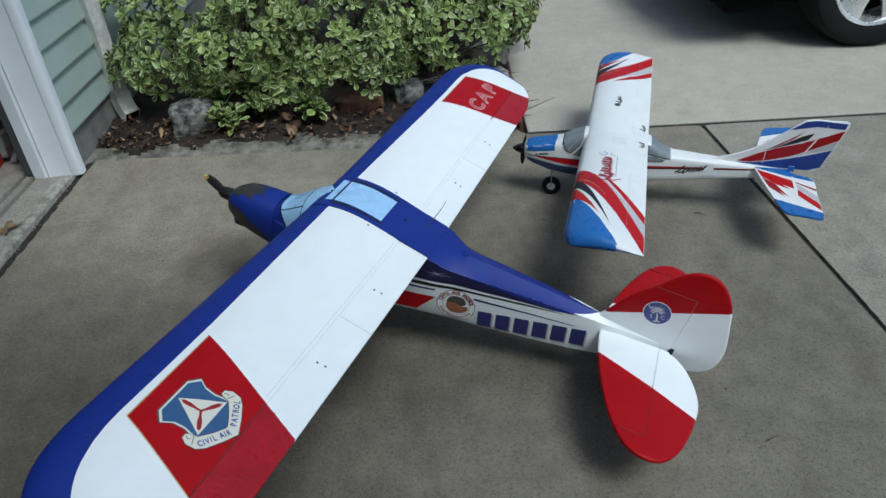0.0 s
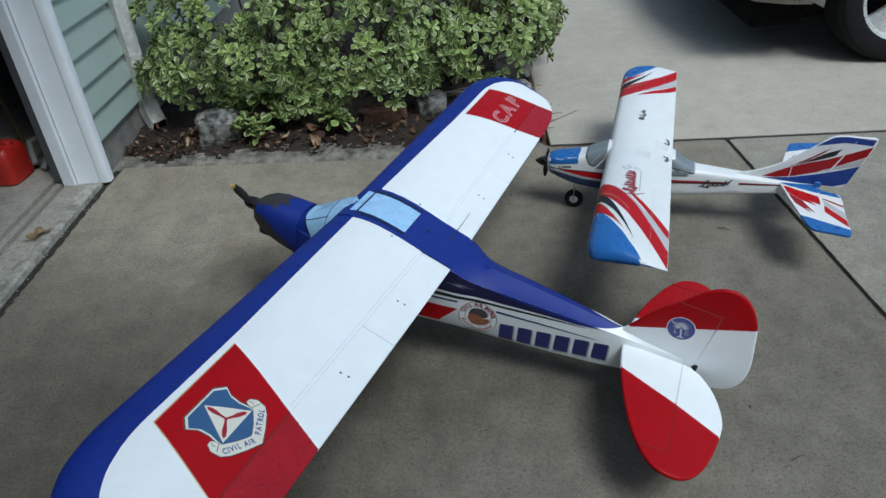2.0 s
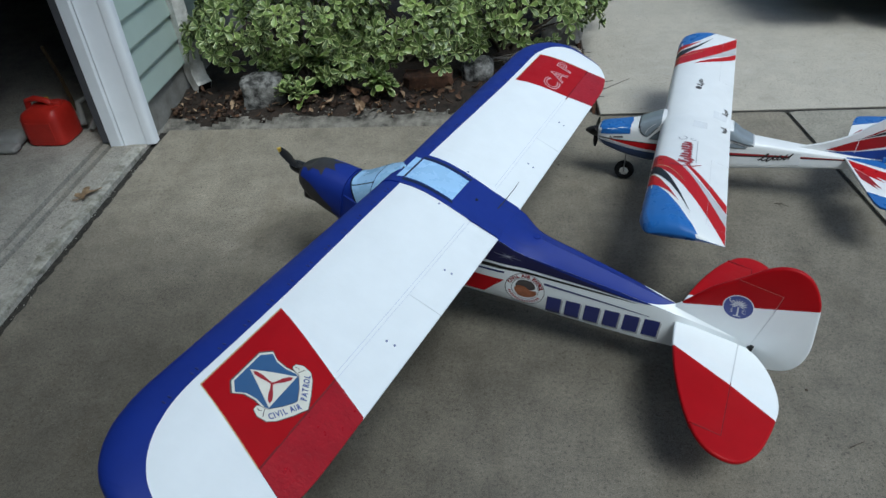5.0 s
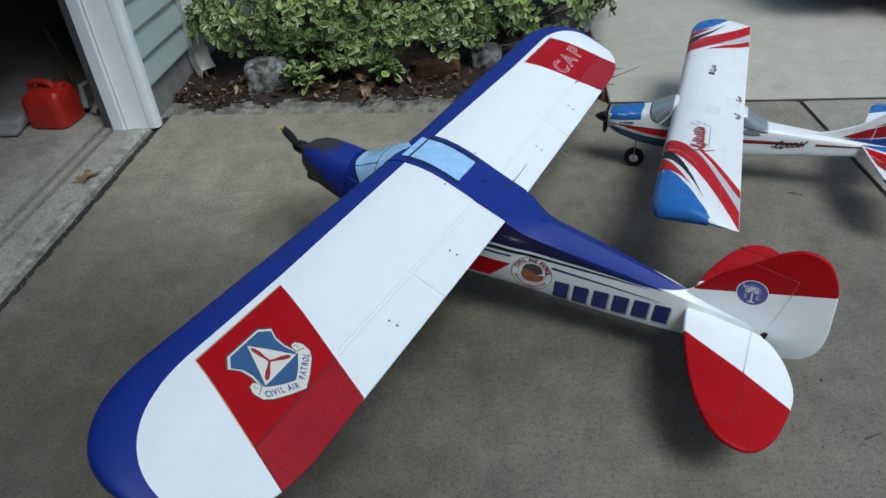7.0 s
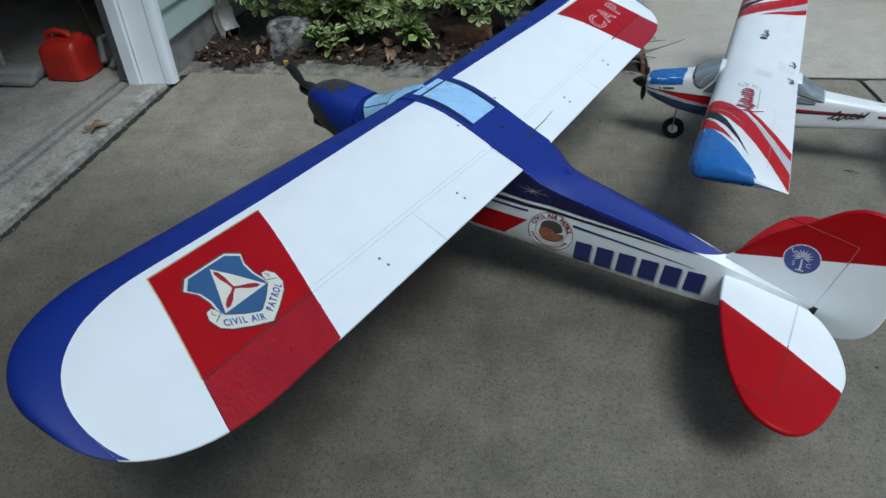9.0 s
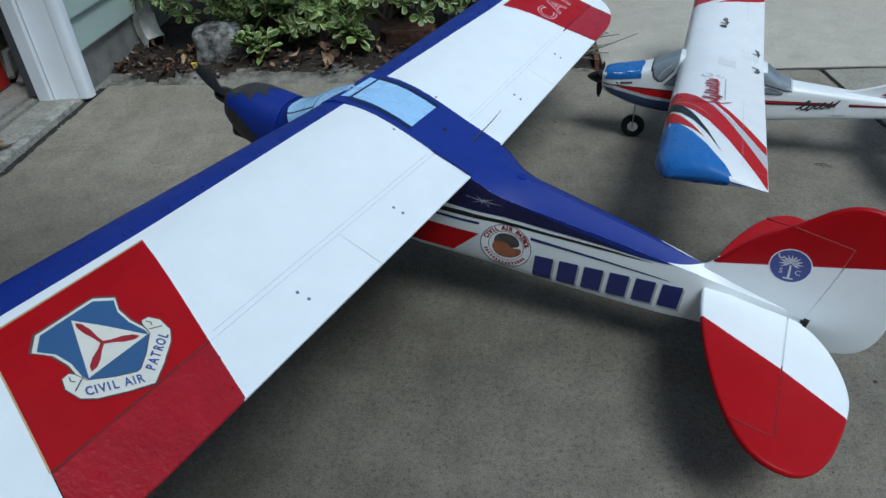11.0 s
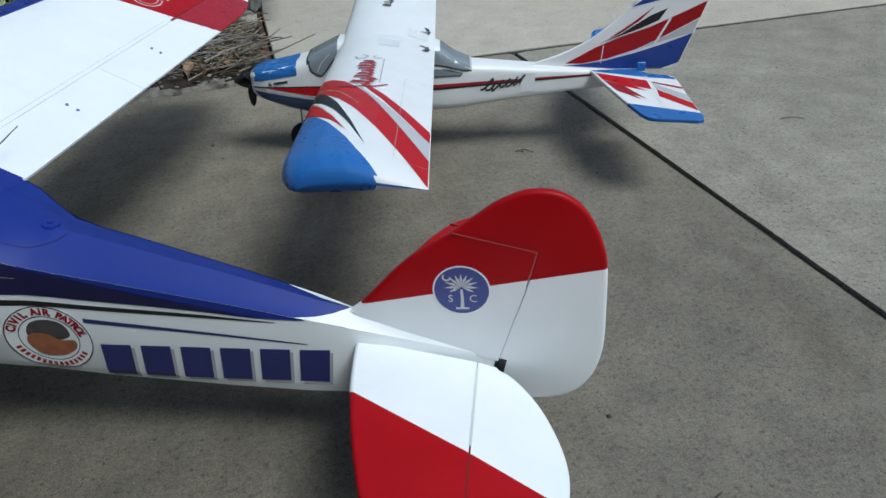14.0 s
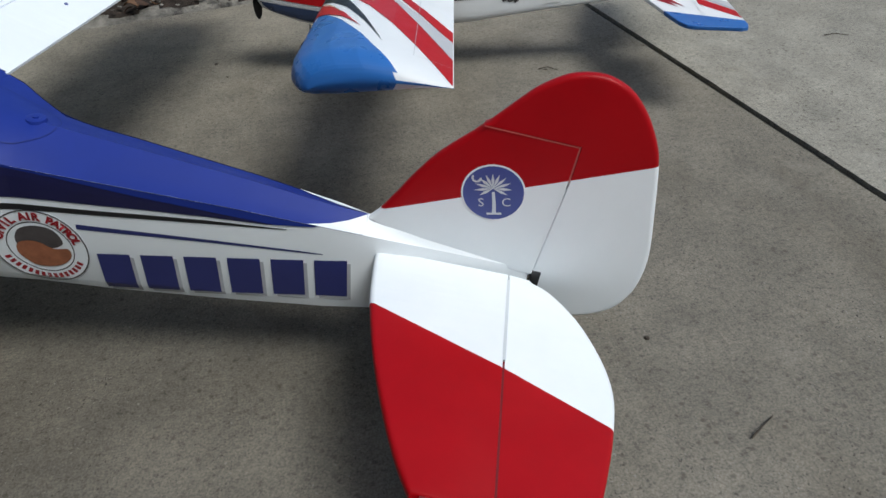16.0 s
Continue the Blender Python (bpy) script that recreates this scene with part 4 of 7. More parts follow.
# windscreen wrapping from the roof down to the flanks
WS = [(0.010, 0.0032, 0.076, -0.12), (0.046, -0.0090, 0.076, -0.13), (0.085, -0.0295, 0.072, -0.14), (0.120, -0.0545, 0.067, -0.15), (0.150, -0.0750, 0.062, -0.16), (0.178, -0.0855, 0.0590, -0.17), (0.196, -0.0920, 0.0550, -0.18)]


def arch_at(table, x):
    for a, b in zip(table, table[1:]):
        if x <= b[0] or b is table[-1]:
            t = (x - a[0]) / (b[0] - a[0])
            return [p + (q - p) * t for p, q in zip(a, b)]


def on_screen(lift):
    """Lays x and an angle (0 left, 90 top, 180 right) on the windscreen's arch."""
    def lay(x, deg):
        _, zc, w, ze = arch_at(WS, x)
        c, s_ = math.cos(radians(deg)), math.sin(radians(deg))
        return (x, (w + lift) * math.copysign(abs(c) ** 0.62, c), ze + (zc - ze + lift) * abs(s_) ** 0.62)
    return lay


part("windscreen_frame", loft([[on_screen(0)(0.010 + 0.186 * i / 38, d) for d in range(0, 181, 4)] for i in range(39)]), BLUE, cub, "blue windscreen frame", 40)


def base_x(deg):
    return 0.122 + 0.048 * math.sin(radians(deg)) ** 0.8


for d0, d1 in ((6, 50.5), (53.5, 126.5), (129.5, 174)):
    front = [(base_x(d), d) for d in (d0 + (d1 - d0) * k / 10 for k in range(11))]
    part("windscreen_pane", film([[(0.0915, d1), (0.0915, d0)] + front], on_screen(0.0014), 0.006, True, True, 4), GLASS_BLUE, cub, "light blue painted windscreen")
rim = [(base_x(d) + 0.0030, d) for d in range(4, 177, 4)]
for side in (1, -1):
    part("roof_edge", film([[(0.004, side * 0.0565), (-0.142, side * 0.0570), (-0.142, side * 0.0655), (0.004, side * 0.0675)]], on_roof(0.0011), 0.012), FRAME_DARK, cub)
part("windscreen_edge", film([rim + [(x - 0.0052, d) for x, d in rim[::-1]]], on_screen(0.0018), 0.006, True, True, 4), FRAME_DARK, cub)
for d in (52, 128):
    part("windscreen_post", film([[(0.088, d - 1.6), (0.088, d + 1.6), (base_x(d) + 0.002, d + 1.6), (base_x(d) + 0.002, d - 1.6)]], on_screen(0.0018), 0.006, True, True, 4), FRAME_DARK, cub)
part("skylight", film([[(0.006, 0.052), (0.006, -0.054), (0.024, -0.058), (0.024, 0.056)]], on_roof(0.0012), 0.01), GLASS_BLUE, cub, "light blue painted skylight")
part("skylight_front", film([[(0.0120, 40), (0.0500, 34), (0.0890, 28), (0.0890, 152), (0.0500, 146), (0.0120, 140)]], on_screen(0.0014), 0.006, True, True, 4), GLASS_BLUE, cub)
part("window_bar", film([[(0.0002, 0.053), (0.0002, -0.055), (0.0058, -0.055), (0.0058, 0.053)]], on_roof(0.0014), 0.01), FLANK_NAVY, cub)
# Navy film on each side paints the shadow in the flap's root gap.
for side in (1, -1):
    part("root_gap_shade", film(stroke([(-0.196, side * 0.0788), (-0.240, side * 0.0781), (-0.283, side * 0.0774)], 0.0034), on_wing(0.0008), 0.006, True, True), NAVY, cub)
part("skylight_screw", lathe(bmesh.new(), [(0, 0.0012), (0.003, 0.001), (0.0036, 0)], 10, Matrix.Translation((0.030, 0.004, on_screen(0.0016)(0.030, 87)[2]))), CHARCOAL, cub)

# cowl with charcoal flames, spinner and propeller
CW = [(0.180, -0.0815, 0.0640, -0.233), (0.235, -0.0815, 0.0630, -0.218), (0.270, -0.0835, 0.0600, -0.207), (0.298, -0.088, 0.0545, -0.195), (0.318, -0.098, 0.0480, -0.184), (0.334, -0.107, 0.0400, -0.172), (0.342, -0.115, 0.0300, -0.160)]


def on_cowl(lift):
    def lay(x, deg):
        _, zt, w, zb = arch_at(CW, x)
        c, s_ = math.cos(radians(deg)), math.sin(radians(deg))
        return (x, (w + lift) * math.copysign(abs(c) ** 0.7, c), (zt + zb) / 2 + ((zt - zb) / 2 + lift) * math.copysign(abs(s_) ** 0.8, s_))
    return lay


cowl = part("cowl", loft([[on_cowl(0.0008)(0.180 + 0.162 * i / 36, d) for d in range(0, 360, 6)] for i in range(37)], True, lambda i, k: 0 if i < 33 else 1), [BLUE, CHARCOAL], cub, "blue cowl with charcoal flames", 40)
flame = [(0.338, 62), (0.318, 60), (0.302, 44), (0.292, 60), (0.272, 60), (0.256, 46), (0.258, 76), (0.226, 78), (0.246, 92), (0.224, 106), (0.262, 104), (0.258, 134), (0.286, 120), (0.304, 136), (0.318, 120), (0.338, 118)]
part("flame", film([flame], on_cowl(0.0018), 0.005, True, True, 5), CHARCOAL, cowl, "ragged charcoal flame")
for q in (0, 1):
    low = [(0.334, 16), (0.305, 13), (0.276, 6), (0.250, -2), (0.228, -8), (0.208, -16), (0.216, -22), (0.198, -36), (0.206, -50), (0.190, -62), (0.21, -84), (0.26, -86), (0.334, -86)]
    part("flame", film([[(x, 180 - d) if q else (x, d) for x, d in low]], on_cowl(0.0018), 0.005, True, True, 5), CHARCOAL, cowl)
part("chin_intake", new_box((0.27, -0.028, -0.214), (0.33, 0.028, -0.176), 0.010), CHARCOAL, cowl)
HUB = Vector((0.362, 0.0, -0.134))
propeller = part("propeller", lathe(bmesh.new(), [(0.0, 0.030), (0.008, 0.029), (0.016, 0.020), (0.019, 0.006), (0.019, -0.026), (0, -0.026)], 20, Matrix.Translation(HUB) @ pose(0, 0, 0, 0, 90, 0)), PROP, cub, "black two-blade propeller", 40)
for s in (1, -1):
    d = Vector((0.0, 0.088, 0.098)).normalized() * s
    t = Vector((1, 0, 0)).cross(d).normalized()
    br = []
    for r, wd, tw in ((0.008, 0.016, 0.9), (0.03, 0.021, 0.7), (0.06, 0.027, 0.5), (0.10, 0.025, 0.35), (0.14, 0.019, 0.25), (0.158, 0.013, 0.2), (0.166, 0.004, 0.2)):
        ch = (t * math.cos(tw) + Vector((1, 0, 0)) * math.sin(tw) * s)
        th = ch.cross(d).normalized()
        c = HUB + d * r * 0.88
        br.append([c + ch * wd * 0.62, c + th * 0.0045, c - ch * wd * 0.62, c - th * 0.0045])
    blade = part("blade", loft(br), PROP, propeller, "", 60)
    tip = [[p + (p - HUB).normalized() * 0.0004 for p in r] for r in br[-3:]]
    c = [HUB + d * 0.1370, HUB + d * 0.1480]
    part("tip", loft([[c0 + (p - (HUB + d * rr * 0.88)) * 1.12 for p in ring] for c0, ring, rr in ((c[0], br[-2], 0.158), (c[1], br[-1], 0.166))]), YELLOW, blade, "yellow painted tip")


def on_side(side, lift):
    return lambda x, z: (x, side * (flank(x, z) + lift), z)


for side in (1, -1):
    L = on_side(side, 0.0006)
    crease = [(x, sect_at(x)[2] + 0.0004) for x in (-0.150, -0.20, -0.24, -0.283, -0.305, -0.330, -0.360, -0.40, -0.45, -0.52, -0.60, -0.65, -0.690)]
    part("blue_flank", film([crease + [(-0.6322, -0.1122), (-0.568, -0.1132), (-0.4964, -0.1162), (-0.4243, -0.1206), (-0.3522, -0.1240), (-0.2828, -0.1255), (-0.2295, -0.1300), (-0.150, -0.1360)]], on_side(side, 0.0008), 0.008, True, True), FLANK_NAVY, fuselage, "dark navy side panel")
    low_edge = [(-0.676, -0.1078), (-0.6423, -0.1110), (-0.5667, -0.1052), (-0.4945, -0.0995), (-0.4218, -0.0920), (-0.3574, -0.0858)]
    part("deck_edge", film([[(x, sect_at(x)[2] - 0.0002) for x in (-0.350, -0.38, -0.40, -0.45, -0.52, -0.60, -0.65, -0.690)] + low_edge], on_side(side, 0.0012), 0.008, True, True), BLUE, fuselage)
    part("black_stripe", film([[(-0.17, -0.1470), (-0.2216, -0.1412), (-0.2825, -0.1335), (-0.3525, -0.1325), (-0.4103, -0.1298), (-0.4975, -0.1230), (-0.5689, -0.1179), (-0.6539, -0.1150), (-0.6540, -0.1160), (-0.5696, -0.1226), (-0.4981, -0.1290), (-0.4107, -0.1366), (-0.3458, -0.1412), (-0.2822, -0.1450), (-0.2174, -0.1518), (-0.17, -0.1570)]], L, 0.012, True, True), BLACK, fuselage)
    part("blue_stripe", film(stroke([(-0.423, -0.1537), (-0.5007, -0.1501), (-0.5736, -0.1468), (-0.6638, -0.1441), (-0.695, -0.1434)], 0.0068, 0.001), L, 0.012, True, True), NAVY, fuselage)
    part("blue_dash", film(stroke([(-0.17, -0.1645), (-0.211, -0.162), (-0.318, -0.1534)], 0.0062), L, 0.012, True, True), NAVY, fuselage)
    part("red_flash", film([[(-0.10, -0.196), (-0.204, -0.1868), (-0.3215, -0.1795), (-0.2752, -0.2386), (-0.10, -0.246)]], L, 0.012, True, True), RED, fuselage)
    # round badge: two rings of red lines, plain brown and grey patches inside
    bc = (-0.379, -0.1905)
    ink = on_side(side, 0.0015)
    part("badge", film([disc(bc, 0.052)], on_side(side, 0.0011), 0.006, True, True), WHITE, fuselage, "round badge with a lettered rim")
    part("badge_rim", film(ring_polys(bc, 0.0508, 0.0524) + ring_polys(bc, 0.0352, 0.0364), ink, 1), GREY_BROWN, fuselage)
    part("badge_patch", film([smooth_curve([(bc[0] + side * a * 0.98, bc[1] + b) for a, b in ((0.026, 0.002), (0.022, 0.022), (0.002, 0.031), (-0.018, 0.027), (-0.026, 0.010), (-0.012, 0.0), (0.006, 0.002))], 4)], ink, 0.01, True, True), GREY_BROWN, fuselage)
    part("badge_patch", film([smooth_curve([(bc[0] + a * 0.98, bc[1] + b) for a, b in ((0.024, 0.004), (0.004, 0.008), (-0.014, 0.0), (-0.031, 0.002), (-0.031, -0.012), (-0.014, -0.026), (0.012, -0.028), (0.027, -0.012))], 4)], on_side(side, 0.0018), 0.006, True, True), BROWN, fuselage)
    lay_u = (lambda f: (lambda u, v: f(bc[0] - side * u, bc[1] + v)))(on_side(side, 0.0020))
    arc_text("CIVIL AIR PATROL", 0.0140, (0, 0), 0.0434, 92, 9.6, lay_u, EMBLEM_RED, fuselage, False, 0.95, 0.0007)
    bars = []
    for i in range(15):
        a = radians(205 + i * 9.2)
        bars += stroke([(bc[0] + 0.0398 * math.cos(a), bc[1] + 0.0398 * math.sin(a)), (bc[0] + 0.0468 * math.cos(a), bc[1] + 0.0468 * math.sin(a))], 0.0042)
    part("badge_lettering", film(bars, ink, 1), EMBLEM_RED, fuselage)
    # registration, as plain bars with a shadow bar behind each
    for i in range(6):
        x = -0.440 - i * 0.0492
        zc = -0.2185 + (x + 0.44) * -0.147
        ln = 0.050 if i == 0 else 0.044
        for dx, dz, mat, lift, nm in ((-0.0042, -0.0042, SILVER_EDGE, 0.0006, "bar_shadow"), (0.0, 0.0, NAVY, 0.0010, "registration_bar")):
            x0, x1 = x + dx, x + dx - 0.037
            part(nm, film([[(x0, zc + 0.0290 + dz), (x1, zc + 0.0290 + 0.0055 + dz), (x1 - 0.004, zc - 0.0245 + 0.0055 + dz), (x0 - 0.004, zc - 0.0245 + dz)]], on_side(side, lift), 0.005, True, True), mat, fuselage)
    # small silver star mark on the blue panel
    star = []
    for a in range(0, 360, 45):
        r = 0.046 if a % 180 == 0 else (0.020 if a % 90 == 0 else 0.030)
        star += stroke([(-0.3175, -0.0965), (-0.3175 + 0.8 * r * math.cos(radians(a + 6)), -0.0965 + 0.45 * r * math.sin(radians(a + 6)))], 0.0018, 0.0004)
    part("star_mark", film(star, on_side(side, 0.0014), 0.006, True, True), DULL_SILVER, fuselage)

for side in (1, -1):
    part("white_sliver", film([[(-0.676, 1.0), (-0.700, 0.76), (-0.718, 0.48), (-0.7372, 0.06), (-0.7382, 1.0)] if side > 0 else [(-0.650, 1.0), (-0.675, 0.78), (-0.699, 0.52), (-0.726, 0.40), (-0.7382, 0.22), (-0.7382, 1.0)]], lambda x, q: (x, side * (sect_at(x)[1] * q + 0.0004 * q), deck_z(x, sect_at(x)[1] * q) + 0.0008), 0.006, True, True, 0.1), WHITE, fuselage)

# deck details: hatch line, knob, switch, wire
deck = lambda x, y: (x, y, max(roof(x, y) if x > -0.288 else -9, deck_z(x, y)) + 0.0010)
hatch = smooth_curve([(-0.235, 0.046), (-0.30, 0.046), (-0.352, 0.040), (-0.384, 0.014), (-0.384, -0.014), (-0.352, -0.040), (-0.30, -0.046), (-0.235, -0.046)], 5, False)
part("hatch_line", film(stroke(hatch, 0.0008), deck, 0.004, True, True), SEAM_BLUE, fuselage)
kz = deck(-0.362, -0.004)[2]
part("knob", lathe(bmesh.new(), [(0, 0.0032), (0.0030, 0.0032), (0.0034, 0.0016), (0.0072, 0.0020), (0.0104, 0.0012), (0.0114, -0.002)], 20, Matrix.Translation((-0.362, -0.004, kz))), BLUE, fuselage, "", 40)
part("vent_slot", lathe(bmesh.new(), [(0, 0.0016), (0.004, 0.0015), (0.0048, 0.0)], 14, Matrix.Translation((-0.183, -0.007, deck(-0.183, -0.007)[2] - 0.001))), BLACK, fuselage)
wb = Vector(deck(-0.238, -0.019))
part("antenna", tube(bmesh.new(), [wb - Vector((0, 0, 0.004)), wb + Vector((-0.008, -0.035, 0.012)), wb + Vector((-0.014, -0.075, 0.025)), wb + Vector((-0.016, -0.106, 0.035))], 0.0016, 0.0006, 5), WIRE, cub, "thin black antenna wire")

# tailplane
STAB = [(-0.752, 0.012), (-0.757, 0.06), (-0.764, 0.105), (-0.784, 0.185), (-0.812, 0.265), (-0.838, 0.318), (-0.866, 0.355), (-0.900, 0.374), (-0.938, 0.371), (-0.968, 0.345), (-0.990, 0.300), (-1.004, 0.246), (-1.012, 0.200), (-1.015, 0.155), (-1.006, 0.110), (-0.984, 0.060), (-0.954, 0.024), (-0.930, 0.012)]
outline = smooth_curve(STAB, 4, False)
fixed = [p for p in outline if p[0] > -0.840 and p[1] < 0.319] + [(-0.9061, 0.3184), (-0.9061, 0.012)]
moving = [(-0.9071, 0.012), (-0.9071, 0.3194)] + [p for p in outline if p[1] > 0.3195 and p[0] > -0.9075][0:0] + [(-0.8395, 0.3205)] + [p for p in outline if p[0] < -0.8405 and (p[1] > 0.3205 or p[0] < -0.9)]
for side in (1, -1):
    put = lambda u, v, w: (u + min(0, u + 0.907) * 0.04, side * v, -0.1385 + w - max(0, -0.907 - u) * 0.085)
    for pts, nm, lab in ((fixed, "stabilizer", "white and red tailplane"), (moving, "elevator", "white and red elevator")):
        bm = plate(pts, 0.0125, lambda p: 0.0009 if (-0.908 < p.x < -0.9055 and p.y < 0.33) or (p.x < -0.8395 and 0.318 < p.y < 0.3206) or p.y < 0.013 else 0.006, None)
        two_tone(bm, (-0.7640, 0.1030), (-1.0135, 0.2045))
        part(nm, placed(bm, put), [WHITE, RED], cub, lab, 40)
    part("hinge_line", film([[(-0.9050, 0.022), (-0.9050, 0.15), (-0.9082, 0.15), (-0.9082, 0.022)]], lambda u, v: (u, side * v, -0.1319), 1), PALE_SEAM, cub)
    part("hinge_line", film([[(-0.9056, 0.152), (-0.9056, 0.3205), (-0.9076, 0.3205), (-0.9076, 0.152)]], lambda u, v: (u, side * v, -0.1321), 1), RED_CREASE_SHADE, cub)
    part("elevator_gap", film([[(-0.846, 0.3181), (-0.846, 0.3202), (-0.9056, 0.3202), (-0.9056, 0.3181)]], lambda u, v: (u, side * v, -0.1321), 1), RED_CREASE_SHADE, cub)

# fin and rudder
FIN = [(-0.738, -0.098), (-0.750, -0.084), (-0.765, -0.060), (-0.785, -0.027), (-0.805, 0.0), (-0.842, 0.038), (-0.868, 0.068), (-0.886, 0.088), (-0.909, 0.105), (-0.929, 0.112), (-0.951, 0.113), (-0.975, 0.104), (-0.995, 0.086), (-1.012, 0.062), (-1.025, 0.034), (-1.040, -0.024), (-1.050, -0.067), (-1.053, -0.098), (-1.049, -0.130), (-1.034, -0.158), (-1.005, -0.176), (-0.970, -0.183), (-0.936, -0.183)]
fo = smooth_curve(FIN, 4, False)
fin_pts = [p for p in fo if p[0] > -0.8435] + [(-0.8435, 0.0398), (-0.9423, 0.0361), (-0.9415, -0.005), (-0.9300, -0.130), (-0.80, -0.130)]
rud_pts = [(-0.9312, -0.130), (-0.9427, -0.005), (-0.9435, 0.0372), (-0.8445, 0.0409)] + [p for p in fo if p[0] < -0.8455]
HINGE = fin_pts[-5:-1] + rud_pts[:4]
for pts, nm, lab in ((fin_pts, "fin", "red and white fin"), (rud_pts, "rudder", "red and white rounded rudder")):
    bm = plate(pts, 0.013, lambda p: 0.0009 if any((p - Vector(q)).length < 0.002 for q in HINGE) else 0.006, None)
    two_tone(bm, (-0.747, -0.0845), (-1.025, 0.033))
    part(nm, placed(bm, lambda u, v, w: (u, w, v)), [WHITE, RED], cub, lab, 40)
fin_ob = [o for o in cub.children if o.name.startswith("fin")][0]
# Black block stands for the shade in the gap at the rudder's foot.
part("tail_gap_shade", new_box((-0.9422, -0.0066, -0.150), (-0.9315, 0.0070, -0.124), 0.001), BLACK, cub)
for side in (1, -1):
    fl = lambda lift: (lambda u, v: (u, side * (0.0066 + lift), v))
    ec = (-0.868, -0.034)
    part("rudder_hinge", film(stroke([(-0.9425, 0.036), (-0.9418, -0.004)], 0.0012) + stroke([(-0.8440, 0.0404), (-0.9430, 0.0367)], 0.0010), fl(0.0002), 1), PALE_RED, fin_ob)
    for k in range(6):
        z0 = -0.012 - k * 0.0195
        xx = lambda z: -0.9410 + (-0.005 - z) * 0.0875
        part("hinge_tape", film(stroke([(xx(z0), z0), (xx(z0 - 0.0188), z0 - 0.0188)], 0.0022), fl(0.0004), 1), WHITE, fin_ob)
    part("seal", film([disc(ec, 0.0345)], fl(0.0002), 1), WHITE, fin_ob, "round blue palm tree seal")
    part("seal_field", film([disc(ec, 0.0325)], fl(0.0006), 1), SEAL_BLUE, fin_ob)
    # rotated so that the palm stands square to the stripe
    def on_seal(lift):
        a = radians(13)
        return lambda u, v: fl(lift)(ec[0] - side * (u * math.cos(a) - side * v * math.sin(a) * side), ec[1] + side * u * math.sin(a) * side * 1.0 + v * math.cos(a))
    palm = stroke([(0.0, -0.025), (0.0005, -0.012), (0.0, 0.002)], 0.0044, 0.0030) + [[(-0.008, -0.0265), (0.008, -0.0265), (0.008, -0.0238), (-0.008, -0.0238)]]
    for a, r in ((-28, 0.015), (-5, 0.018), (18, 0.018), (42, 0.017), (66, 0.016), (90, 0.0155), (114, 0.016), (138, 0.017), (162, 0.018), (185, 0.018), (208, 0.015)):
        d = Vector((math.cos(radians(a)), math.sin(radians(a))))
        n = Vector((-d.y, d.x))
        c = Vector((0, 0.006))
        r *= 1.15
        palm.append([tuple(c), tuple(c + d * r * 0.55 + n * 0.0017), tuple(c + d * r), tuple(c + d * r * 0.55 - n * 0.0017)])
    part("palm", film(palm, on_seal(0.0010), 1), PALE_INK, fin_ob)
    moon = ring_polys((-0.017, 0.019), 0.0032, 0.0055, 24)[9:24]
    part("crescent", film(moon, on_seal(0.0010), 1), PALE_INK, fin_ob)
    for ch, u in (("S", -0.0135), ("C", 0.0135)):
        bm = lettering(ch, 0.0145)
        lay = on_seal(0.0010)
        laid(bm, lambda a, b: lay(u + a, -0.0115 + b), 1, False)
        part("letter", bm, PALE_INK, fin_ob)

# undercarriage
for side in (1, -1):
    wx, wy, wr_ = 0.125, side * 0.175, 0.060
    wz = cub_ground(wx, wy) + wr_ * 1.005
    for fx in (0.165, 0.060):
        part("gear_leg", tube(bmesh.new(), [(fx, side * 0.062, -0.262), (wx, wy - side * 0.022, wz)], 0.006, 0.005, 8), BLUE, cub)
    part("axle", tube(bmesh.new(), [(wx, wy - side * 0.03, wz), (wx, wy + side * 0.024, wz)], 0.004), STEEL, cub)
    m = Matrix.Translation((wx, wy, wz)) @ pose(0, 0, 0, 90, 0, 0)
    wheel = part("tyre", lathe(bmesh.new(), [(0.026, -0.020), (0.044, -0.024), (0.056, -0.018), (wr_, -0.006), (wr_, 0.006), (0.056, 0.018), (0.044, 0.024), (0.026, 0.020), (0.026, -0.020)], 32, m), RUBBER, cub, "fat black tyre", 35)
    part("rim", lathe(bmesh.new(), [(0, -0.021), (0.012, -0.021), (0.0265, -0.017), (0.0265, 0.017), (0.012, 0.021), (0, 0.021)], 24, m), HUB_WHITE, wheel, "", 40)
tx = -0.945
tz = cub_ground(tx, 0) + 0.0215
part("tail_spring", tube(bmesh.new(), [(-0.86, 0, -0.184), (-0.91, 0, -0.212), (tx, 0, tz)], 0.003), STEEL, cub)
part("tail_wheel", lathe(bmesh.new(), [(0, -0.008), (0.014, -0.009), (0.021, -0.005), (0.021, 0.005), (0.014, 0.009), (0, 0.008)], 22, Matrix.Translation((tx, 0, tz)) @ pose(0, 0, 0, 90, 0, 0)), RUBBER, cub)


# ---- the smaller trainer model ----
AP_M = pose(0.7603, 2.2449, 0.0, 0, 0, 164.25)
trainer = thing("model_airplane", "smaller white trainer model airplane with red and blue swooshes", "model airplane", AP_M, "model airplanes")
AP_C, AP_D = 0.032, 0.05
AP_TOP = [(0.2215, 0.250), (0.219, 0.260), (0.215, 0.269), (0.206, 0.279), (0.188, 0.287), (0.160, 0.2935), (0.125, 0.2945), (0.085, 0.288), (0.045, 0.2755), (0.015, 0.264), (0.0, 0.2585)]
